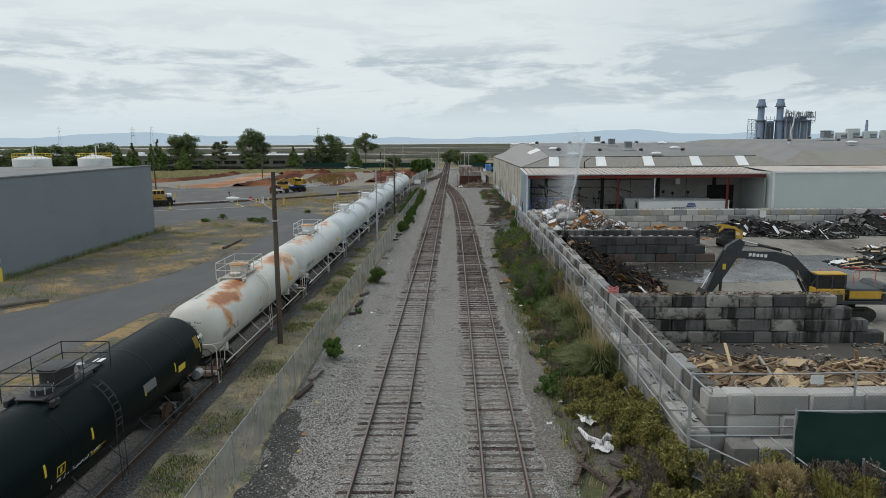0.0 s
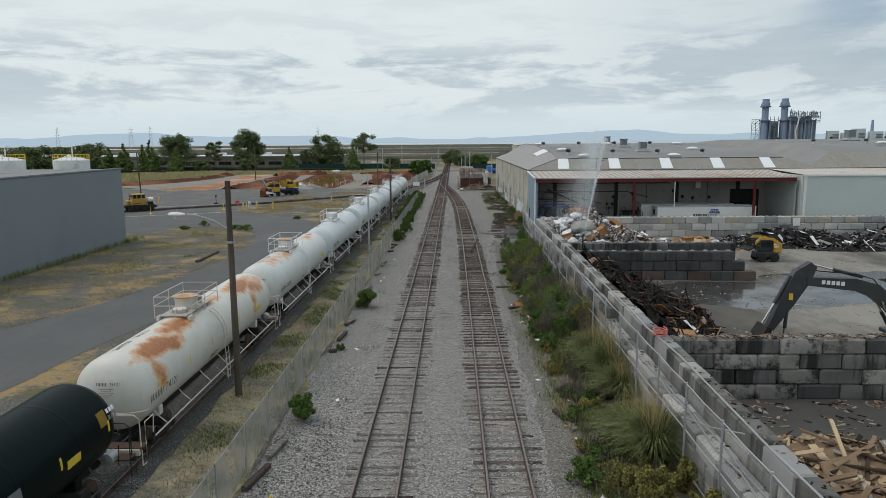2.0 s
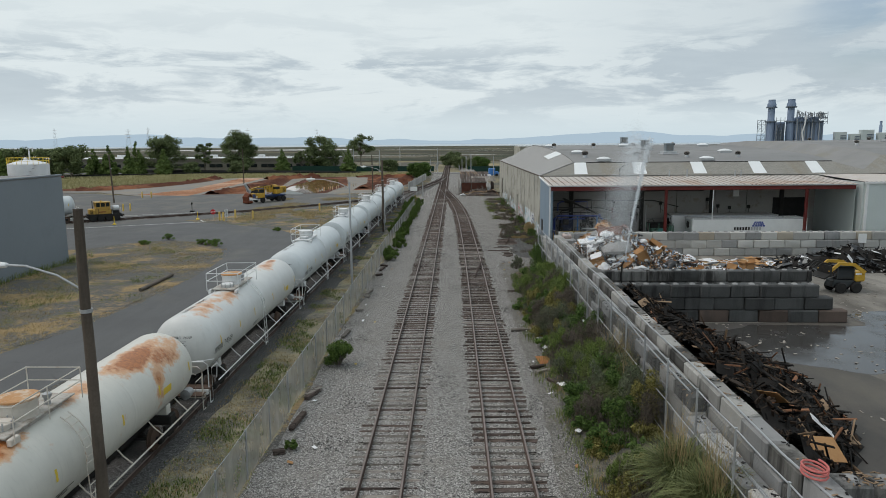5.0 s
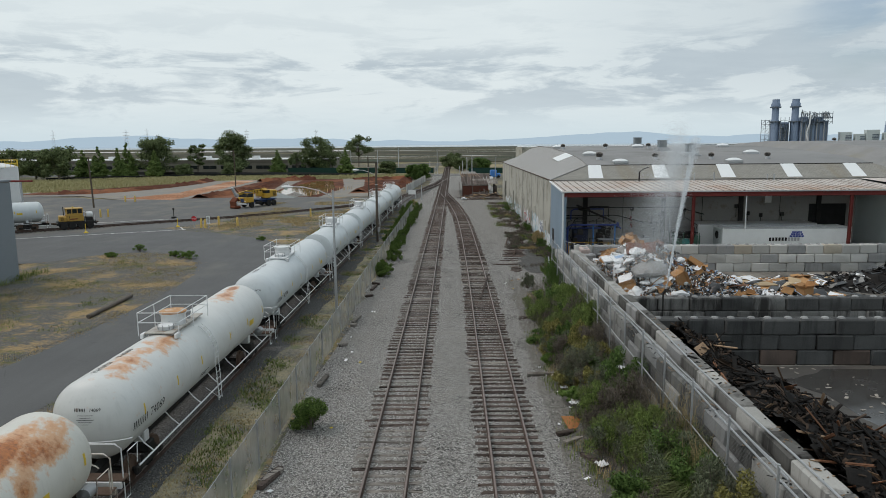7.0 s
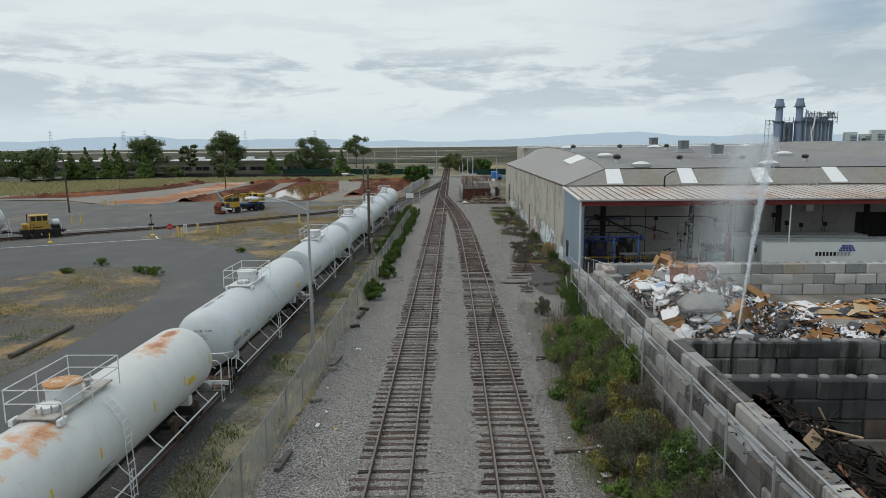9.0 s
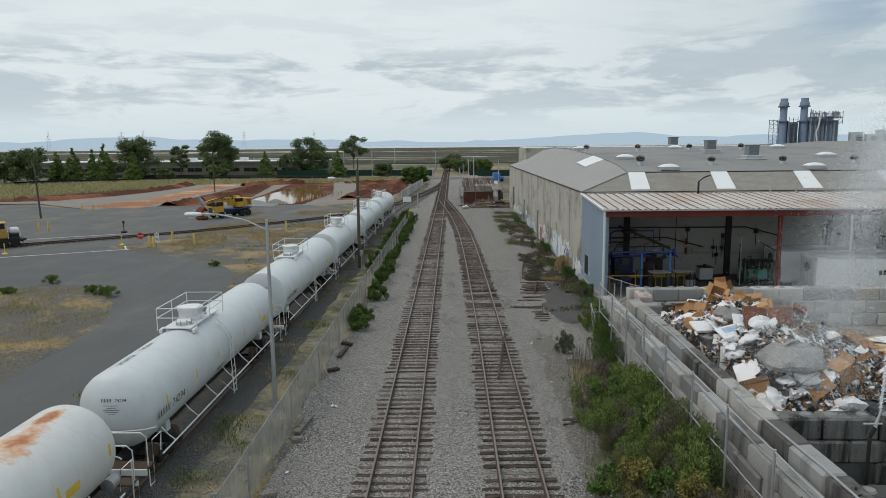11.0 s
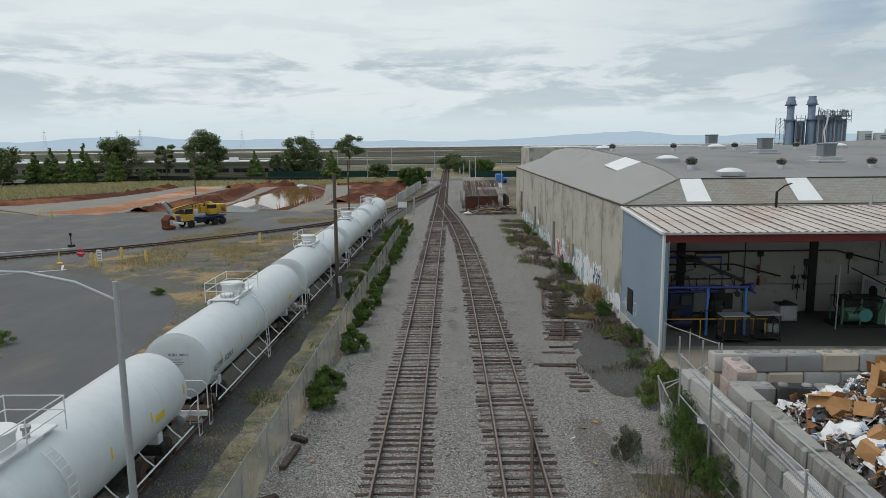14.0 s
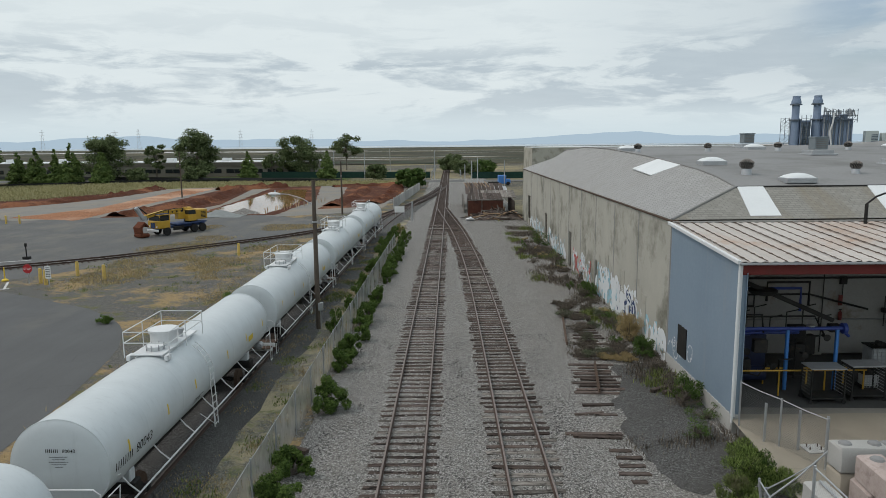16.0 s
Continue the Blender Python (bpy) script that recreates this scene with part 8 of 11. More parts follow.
heap("scrap_heap", "heap of blackened and rusty construction scrap", h_scrap, (9.7, 18.5, 38.2, 62.2), CHAR,
     plank_meshes([CHAR, CHAR, CHAR, CHAR, CHAR, CHAR, SOOT_WOOD, WOODS[1], RUSTY_SCRAP], ((1.6, 0.09, 0.04), (1.0, 0.14, 0.03), (0.7, 0.4, 0.02), (2.2, 0.06, 0.05)), 6), 298, ([CHAR, CHAR, CHAR, SOOT_WOOD, SOOT_WOOD], 1100, 0.075), 72, 40)
for x, y, rz in ((11.6, 41.6, 20), (12.4, 43.3, 65), (10.9, 44.2, 120)):
    solid("board", MB().box((0, 0, 0), (1.3, 0.9, 0.025), 0.006), WHITE_SHEET if rz == 65 else CARD, "flat board thrown on the scrap heap", "board", m=pose(x, y, YZ + h_scrap(x, y) + 0.3, 38, 12, rz))


def h_paper(x, y):
    z = bump_at(x, y, 13.2, 77.5, 3.6, 6.5, 3.3) + bump_at(x, y, 18, 72.3, 5.5, 3.2, 1.9) + bump_at(x, y, 12.2, 71.5, 2.8, 3.2, 1.9) + bump_at(x, y, 22.4, 70.6, 2.6, 2.0, 0.8) + bump_at(x, y, 10.6, 75.5, 2.0, 8.5, 1.25) + bump_at(x, y, 17.4, 79.5, 3.2, 4.5, 0.6) + bump_at(x, y, 14.0, 82.8, 3.0, 2.6, 1.4)
    return z * (1 + 0.25 * nz(x, y, 0.5, 7)) * min(1, max(0, (x - 9.9) / 0.3)) * min(1, max(0, (y - 68.5) / 0.5)) * min(1, max(0, (87.2 - y) / 1.0))


def carton(w, d, h, open_flaps, mat, seed):
    """An open cardboard carton: outer and inner walls joined at the rim, with bent flaps."""
    r, mb, th = random.Random(seed), MB(), 0.015
    for q, z0 in ((0.0, 0.0), (th, th)):
        for z in (z0, h):
            mb.v += [(sx * (w / 2 - q), sy * (d / 2 - q), z) for sx, sy in ((-1, -1), (1, -1), (1, 1), (-1, 1))]
    mb.f += [(3, 2, 1, 0), (8, 9, 10, 11)]
    for i in range(4):
        j = (i + 1) % 4
        mb.f += [(i, j, 4 + j, 4 + i), (8 + j, 8 + i, 12 + i, 12 + j)]
        if open_flaps:
            mb.f.append((4 + i, 4 + j, 12 + j, 12 + i))
            a, out = r.uniform(-0.3, 1.2), 0.45 * min(w, d)
            nx_, ny_ = ((0, -1), (1, 0), (0, 1), (-1, 0))[i]
            o = len(mb.v)
            for c in (4 + j, 4 + i):
                x, y, z = mb.v[c]
                mb.v.append((x + nx_ * out * math.cos(a), y + ny_ * out * math.cos(a), z + out * math.sin(a)))
            mb.f.append((4 + i, 4 + j, o, o + 1))
    if not open_flaps:
        mb.f += [(4, 5, 6, 7), (15, 14, 13, 12)]
    mb.v = [(x + r.uniform(-0.05, 0.05), y + r.uniform(-0.05, 0.05), z + r.uniform(-0.04, 0.04)) for x, y, z in mb.v]
    return mb.mesh("carton", mat)


PAPER_CORE = surface("mixed_refuse", (0.05, 0.045, 0.04), (0.26, 0.245, 0.23), 2.5, 9, (0.04, 0.036, 0.032), (0.42, 0.56), 2, 0.8, 0, 0.5, 0.05)
t = heap("refuse_heap", "heap of cardboard, plastic film and mixed refuse", h_paper, (10.0, 26, 68.6, 87.0), PAPER_CORE,
         plank_meshes([WHITE_SHEET, WHITE_SHEET, CARD, CARD, RUSTY_SCRAP, FILM, FILM, BLUE_FILM], ((0.9, 0.6, 0.02), (0.5, 0.35, 0.02), (1.2, 0.25, 0.03), (0.5, 0.12, 0.05)), 7), 295,
         ([WHITE_SHEET, WHITE_SHEET, WHITE_SHEET, CARD, FILM, FILM, RUSTY_SCRAP, CARD, CARD, BLUE_FILM, GREY_FILM, GREY_FILM, WHITE_SHEET, FILM, FILM], 1300, 0.075), 73, 34, 0.3, "sheet")
r = random.Random(77)
cartons = [carton(r.uniform(0.5, 1.1), r.uniform(0.4, 0.8), r.uniform(0.35, 0.7), i % 2, CARD, i) for i in range(8)]
n = 0
while n < 56:
    x, y = (r.uniform(10.4, 25), r.uniform(69, 86.5)) if n < 44 else (r.gauss(13.6, 2.2), r.gauss(81.0, 2.4))
    z = h_paper(x, y) if x > 10.3 and y < 86.4 else 0
    if z < 0.35:
        continue
    solid("carton", r.choice(cartons), None, "crushed brown cardboard carton on the refuse heap", "cardboard box", group="cartons on the refuse heap",
          m=pose(x, y, YZ + z - 0.1, r.gauss(0, 28), r.gauss(0, 28), r.uniform(0, 360)))
    n += 1


def bag(x, y, z, s, mat, label, seed):
    r, mb, n = random.Random(seed), MB(), 30
    prof = [(0.0, 0), (0.5, 0.03), (0.78, 0.14), (0.9, 0.3), (0.88, 0.46), (0.76, 0.62), (0.55, 0.78), (0.3, 0.9), (0.14, 0.96), (0.22, 1.06), (0.0, 1.02)]
    mb.lathe(prof, n)
    out = []
    for a, b, c in mb.v:
        th = math.atan2(b, a)
        fold = 1 + 0.30 * nz(a * 1.6, b * 1.6, 1, seed + c) + 0.13 * noise.noise((math.cos(th) * 3.1, math.sin(th) * 3.1 + seed, c * 2.2)) + 0.16 * abs(noise.noise((math.cos(th) * 5.5, math.sin(th) * 5.5, c * 4 + seed))) - 0.12 * abs(noise.noise((math.cos(th) * 11, math.sin(th) * 11 + seed, c * 5)))
        out.append((s * a * fold, s * b * fold, s * 0.8 * c * (1 + 0.3 * nz(a * 2.3 + 7, b * 2.3, 1, seed))))
    mb.v = out
    return solid("refuse_bag", mb, mat, label, "refuse bag", group="bags on the refuse heap", m=pose(x, y, z, r.gauss(0, 20), r.gauss(0, 20), r.uniform(0, 360)))


for i in range(92):
    x, y = (r.uniform(10.5, 24.5), r.uniform(69, 86)) if i < 64 else (r.gauss(13.4, 1.8), r.gauss(80.5, 2.6))
    z = h_paper(x, y) if y < 84 else 0
    if z < 0.3:
        continue
    f = r.random()
    mat, lab = (WHITE_SHEET, "white crumpled plastic bag on the refuse heap") if f < 0.36 else ((FILM, "black refuse sack on the heap") if f < 0.8 else (GREY_FILM, "grey refuse sack on the heap"))
    bag(x, y, YZ + z - 0.15, r.uniform(0.35, 0.7) if i < 64 else r.uniform(0.22, 0.42), mat, lab, i)
bag(11.9, 70.9, YZ + h_paper(11.9, 70.9) - 0.25, 1.15, GREY_FILM, "large grey-brown refuse sack on the heap", 90)
for i in range(70):
    x, y = r.uniform(10.5, 24.5), r.uniform(69, 86.5)
    z = h_paper(x, y)
    if z > 0.25:
        rag(x, y, YZ + z + 0.05, r.uniform(0.6, 1.3), r.choice((WHITE_SHEET, WHITE_SHEET, WHITE_SHEET, BLUE_FILM, FILM)), "crumpled sheet of plastic on the refuse heap", 200 + i, "plastic sheet", 0.5, "plastic_sheet")

# white foam and film in drifts, and large panels thrown on top
for k, (cx, cy, sp, cnt) in enumerate(((10.9, 69.9, 0.5, 12), (10.5, 72.3, 0.25, 7), (13.1, 71.6, 0.9, 9), (12.0, 82.2, 0.7, 9), (18.4, 79.4, 1.5, 20), (11.0, 76.2, 0.5, 7), (11.2, 73.2, 0.5, 6), (16.3, 76.4, 0.8, 7))):
    for i in range(cnt):
        x, y = max(10.4, r.gauss(cx, sp)), min(86, max(69.2, r.gauss(cy, sp)))
        if i % 3:
            bag(x, y, YZ + h_paper(x, y) - 0.1, r.uniform(0.25, 0.55), WHITE_SHEET, "white bundle of packing film on the refuse heap", 400 + k * 30 + i)
        else:
            rag(x, y, YZ + h_paper(x, y) + 0.06, r.uniform(0.45, 0.9), WHITE_SHEET, "white crumpled packing film on the refuse heap", 400 + k * 30 + i, "plastic sheet", 0.45, "plastic_sheet")
RUST_PANEL = surface("red_brown_stained_panel", (0.13, 0.05, 0.03), (0.24, 0.10, 0.055), 1.2, 9, (0.06, 0.03, 0.02), (0.5, 0.65), 1.5, 0.7, 0, 0.3, 0.01)
for x, y, lx, ly, th, rx, ry, rz, mat, label in ((11.3, 72.8, 1.05, 0.85, 0.1, 62, 8, 12, RUST_PANEL, "large red-brown stained panel leaning on the refuse"),
                                                 (12.2, 72.6, 0.9, 0.75, 0.09, 58, -12, -28, RUST_PANEL, "large red-brown stained panel leaning on the refuse"),
                                                 (10.95, 75.2, 0.75, 1.4, 0.07, 28, 24, 30, WHITE_SHEET, "white and blue foam panel on the refuse"),
                                                 (11.9, 74.3, 1.6, 0.8, 0.07, 40, 5, -8, WHITE_SHEET, "white and blue foam panel on the refuse"),
                                                 (10.6, 73.1, 1.3, 0.7, 0.06, 20, -10, 12, WHITE_SHEET, "white and blue foam panel on the refuse"),
                                                 (10.45, 71.2, 0.9, 1.1, 0.05, 38, -25, -20, WHITE_SHEET, "white square sheet on the refuse"),
                                                 (10.5, 75.9, 1.1, 0.8, 0.12, 18, 0, 8, WHITE_SHEET, "cream white cabinet lid on the refuse"),
                                                 (17.4, 77.0, 1.6, 0.5, 0.12, 15, 25, 50, WHITE_SHEET, "long white foam block on the refuse"),
                                                 (16.6, 81.0, 1.5, 0.7, 0.3, 20, 18, 35, WHITE_SHEET, "long white foam block on the refuse"),
                                                 (13.0, 72.9, 1.2, 0.5, 0.2, 25, 30, 70, RUST_PANEL, "broken red-brown furniture board on the refuse")):
    m = pose(x, y, YZ + h_paper(x, y) + 0.26, rx, ry, rz)
    p = solid("panel", MB().box((0, 0, 0), (lx, ly, th), 0.015), mat, label, "panel", m=m)
    if "blue" in label:
        part("blue_print", MB().box((0, 0, th / 2 + 0.004), (lx * 0.72, ly * 0.45, 0.006), 0.002), BLUE_FILM, p, "blue printed area", pose(0.05, 0.08, 0))


def h_film(x, y):
    return (bump_at(x, y, 36, 82, 6.5, 2.2, 1.5) + bump_at(x, y, 50, 83, 6, 2.6, 1.9) + bump_at(x, y, 41, 77.5, 3.5, 0.9, 0.5)) * (1 + 0.4 * nz(x, y, 0.7, 9))


heap("film_heap", "low heap of black film, metal and white scrap", h_film, (27, 60, 76, 87), CHAR,
     plank_meshes([FILM, FILM, FILM, FILM, CHAR, CHAR, CHAR, WHITE_SHEET, GREY_FILM], ((1.4, 0.4, 0.03), (0.9, 0.6, 0.02), (2.0, 0.12, 0.05)), 8), 280, ([FILM, FILM, CHAR, CHAR, GREY_FILM], 420, 0.12), 74, 32)


def h_card(x, y):
    return (bump_at(x, y, 27, 82.5, 5.5, 1.6, 0.4) + bump_at(x, y, 25.6, 77.5, 3.2, 0.8, 0.3) + bump_at(x, y, 19.5, 84.6, 1.4, 1.0, 0.45)) * (1 + 0.4 * nz(x, y, 0.8, 5))


heap("cardboard_heap", "scatter of flattened cardboard and plywood", h_card, (15, 34, 76, 86.4), CARD,
     plank_meshes([CARD, CARD, WOODS[0], WHITE_SHEET, FILM], ((1.5, 0.9, 0.02), (1.0, 0.7, 0.02), (1.9, 0.5, 0.03)), 9), 90, ([CARD, WHITE_SHEET, FILM], 160, 0.14), 75, 9)


def h_side(x, y):
    return (bump_at(x, y, 41, 60.5, 5.0, 2.4, 1.0) + bump_at(x, y, 50, 66, 6, 4, 1.3)) * (1 + 0.4 * nz(x, y, 0.8, 6))


heap("mixed_heap", "low heap of pale boards and dark scrap", h_side, (34, 58, 56, 72), CHAR,
     plank_meshes([WOODS[0], WHITE_SHEET, CHAR, FILM], ((1.8, 0.5, 0.03), (1.2, 0.8, 0.02), (2.2, 0.14, 0.06)), 10), 110, ([WOODS[0], CHAR, WHITE_SHEET], 200, 0.14), 76, 16)
# crumbs and splinters on top of the walls and over the floor
mb, mb2, mb3 = MB(), MB(), MB()
for _ in range(620):
    x = r.uniform(9.6, 21.6)
    (mb if r.random() < 0.6 else mb2).box((0, 0, 0), (r.uniform(0.03, 0.24), r.uniform(0.02, 0.06), 0.02), 0, 0, pose(x, 37.2 + r.uniform(-0.36, 0.36), YZ + 2.76 + r.uniform(0, 0.03), r.gauss(0, 8), r.gauss(0, 8), r.uniform(0, 360)))
for _ in range(420):
    y, f = r.uniform(22, 63), r.random()
    outer = r.random() < 0.5
    x, z = (r.uniform(7.9, 8.45), 2.352 if y < 43.8 else 3.01) if outer else (r.uniform(8.62, 9.14) + 0.008 * (y - 22), YZ + 2.77)
    (mb if f < 0.45 else mb2).box((0, 0, 0), (r.uniform(0.03, 0.2), r.uniform(0.02, 0.06), 0.02), 0, 0, pose(x, y, z, r.gauss(0, 8), r.gauss(0, 8), r.uniform(0, 360)))
for _ in range(900):
    x, y = r.uniform(9.5, 25), r.uniform(30.5, 36.7)
    if nz(x, y, 0.5, 6) > -0.15:
        (mb3, mb, mb2)[r.randrange(3)].box((0, 0, 0), (r.uniform(0.04, 0.4), r.uniform(0.03, 0.14), 0.025), 0, 0, pose(x, y, YZ + 0.025, r.gauss(0, 6), r.gauss(0, 6), r.uniform(0, 360)))
for _ in range(2200):
    x, y = r.uniform(10, 55), r.uniform(39, 87)
    if nz(x, y, 0.15, 3) > -0.1:
        mb3.box((0, 0, 0), (r.uniform(0.05, 0.3), r.uniform(0.03, 0.14), 0.02), 0, 0, pose(x, y, YZ + 0.02, r.gauss(0, 6), r.gauss(0, 6), r.uniform(0, 360)))
solid("wall_top_splinters", mb, WOODS[1], "wood splinters on the block wall top", kind="stuff")
solid("wall_top_crumbs", mb2, CHAR, "dark crumbs on the block wall top", kind="stuff")
solid("floor_crumbs", mb3, WOODS[2], "small debris scattered over the yard floor", kind="stuff")
t = thing("red_skip", "dark red steel skip by the back wall", "skip")
part("body", MB().box((57, 85.6, YZ + 0.9), (5.0, 2.0, 1.7), 0.05), RED_STEEL, t)
for i in range(6):
    part("rib", MB().box((54.9 + i * 0.85, 84.56, YZ + 0.9), (0.12, 0.1, 1.6), 0.01), RED_STEEL, t)
part("skip_rim", MB().box((57, 85.6, YZ + 1.78), (5.2, 2.2, 0.1), 0.02), RED_STEEL, t)
solid("notice", MB().box((39.5, 87.0, YZ + 1.75), (0.8, 0.02, 0.9), 0.004), WHITE_MARK, "white notice sheet on the back wall", "sign")
solid("hose", MB().tube([(8.9 + 0.28 * math.cos(a * 0.5), 37.3 + 0.4 * math.sin(a * 0.5), 3.40 + 0.008 * a) for a in range(40)], 0.03, 6), surface("red_hose", (0.45, 0.10, 0.09), (0.55, 0.15, 0.13), 2, 10, None, rough=0.5), "coiled red hose on the block wall", "hose")

# ---------- sprinkler ----------
t = thing("sprinkler", "water cannon on a stand pipe throwing a white jet", "sprinkler")
SX, SY = 10.55, 64.0
part("stand_pipe", MB().cyl((SX, SY, YZ), (SX, SY, 3.9), 0.05, n=10), DARK_STEEL, t)
part("elbow", MB().tube([(SX, SY, 3.9), (SX + 0.02, SY, 4.05), (SX + 0.12, SY, 4.25)], 0.06, 8), DARK_STEEL, t)
part("nozzle", MB().cyl((SX + 0.1, SY, 4.2), (SX + 0.26, SY + 0.02, 4.75), 0.05, 0.025, 10), GALV, t)
part("counterweight_arm", MB().box((SX + 0.05, SY, 4.35), (0.5, 0.05, 0.05), 0.01), GALV, t)
k = Nodes("water_spray")
tr = k.n("ShaderNodeBsdfTransparent")
k.done((0.86, 0.90, 0.93), 0.3)
ms = k.n("ShaderNodeMixShader")
ms.inputs[0].default_value = 0.5
k.put(ms.inputs[1], tr.outputs[0])
k.put(ms.inputs[2], k.b.outputs[0])
k.put(k.t.nodes["Material Output"].inputs[0], ms.outputs[0])
SPRAY = k.m
rg = np.random.default_rng(7)
drops = MB()
N = 8000
f = rg.random(N) ** 0.8
px = SX + 0.2 + 1.9 * f + rg.normal(size=N) * (0.015 + 0.12 * f ** 1.5)
py = SY + 2.2 * f + rg.normal(size=N) * (0.015 + 0.12 * f ** 1.5)
pz = 4.7 + 8.2 * f - 0.9 * f * f + rg.normal(size=N) * 0.05
M = 120000
g = rg.random(M)
qx = SX + 1.5 - abs(rg.normal(size=M)) * (0.3 + 1.5 * g) + 0.25 * rg.normal(size=M) - 0.3 * g
qy = SY + 2.2 + 1.2 * g + 0.9 * rg.normal(size=M) * (0.3 + g)
qz = 11.9 - 7.4 * g ** 1.1 + 0.6 * rg.normal(size=M)
P = np.concatenate([np.stack([px, py, pz], 1), np.stack([qx, qy, qz], 1)])
S = np.concatenate([0.018 + 0.022 * rg.random(N), 0.009 + 0.010 * rg.random(M)])
D = rg.normal(size=(len(P), 2, 3))
D /= np.linalg.norm(D, axis=2)[:, :, None]
V = np.stack([P + D[:, 0] * S[:, None], P + D[:, 1] * S[:, None], P - (D[:, 0] + D[:, 1]) * S[:, None] * 0.8 + np.array([0, 0, 1]) * S[:, None]], 1).reshape(-1, 3)
drops.v = [tuple(p) for p in V.tolist()]
drops.f = [(3 * i, 3 * i + 1, 3 * i + 2) for i in range(len(P))]
tagged(part("jet", drops, SPRAY, t), "white spray of water droplets", "", "", "stuff")

# ---------- machines in the yard ----------
k = Nodes("dark_cab_glass")
GLASS = k.done((0.02, 0.024, 0.026), 0.05, 0, 0.7)
TYRE = surface("black_rubber", (0.018, 0.018, 0.018), (0.04, 0.038, 0.036), 2, 14, None, rough=0.9)
SLATE = surface("dark_grey_machine_paint", (0.022, 0.026, 0.028), (0.045, 0.05, 0.052), 1.5, 14, (0.10, 0.09, 0.08), (0.6, 0.85), 1.5, 0.5, 0, 0.05, 0.004)
CHROME = surface("chromed_rod", (0.6, 0.6, 0.6), (0.7, 0.7, 0.7), 2, 10, None, rough=0.2, metal=0.9, bump=0)
RED_RAIL = surface("red_handrail", (0.5, 0.08, 0.06), (0.6, 0.12, 0.09), 2, 10, None, rough=0.5, bump=0)


def beam(mb, pts, widths, thick):
    """A tapering plate beam in the local xz plane along pts (x, z)."""
    n = len(pts)
    for i in range(n):
        a, b = pts[max(i - 1, 0)], pts[min(i + 1, n - 1)]
        dx, dz = b[0] - a[0], b[1] - a[1]
        ln = math.hypot(dx, dz)
        nx_, nz_ = -dz / ln, dx / ln
        for s in (1, -1):
            for yy in (-thick / 2, thick / 2):
                mb.v.append((pts[i][0] + s * nx_ * widths[i] / 2, yy, pts[i][1] + s * nz_ * widths[i] / 2))
    o = len(mb.v) - 4 * n
    for i in range(n - 1):
        k0, k1 = o + 4 * i, o + 4 * (i + 1)
        mb.f += [(k0, k0 + 1, k1 + 1, k1), (k0 + 3, k0 + 2, k1 + 2, k1 + 3), (k0 + 2, k0, k1, k1 + 2), (k0 + 1, k0 + 3, k1 + 3, k1 + 1)]
    mb.f += [(o, o + 2, o + 3, o + 1), (o + 4 * n - 4, o + 4 * n - 3, o + 4 * n - 1, o + 4 * n - 2)]
    return mb


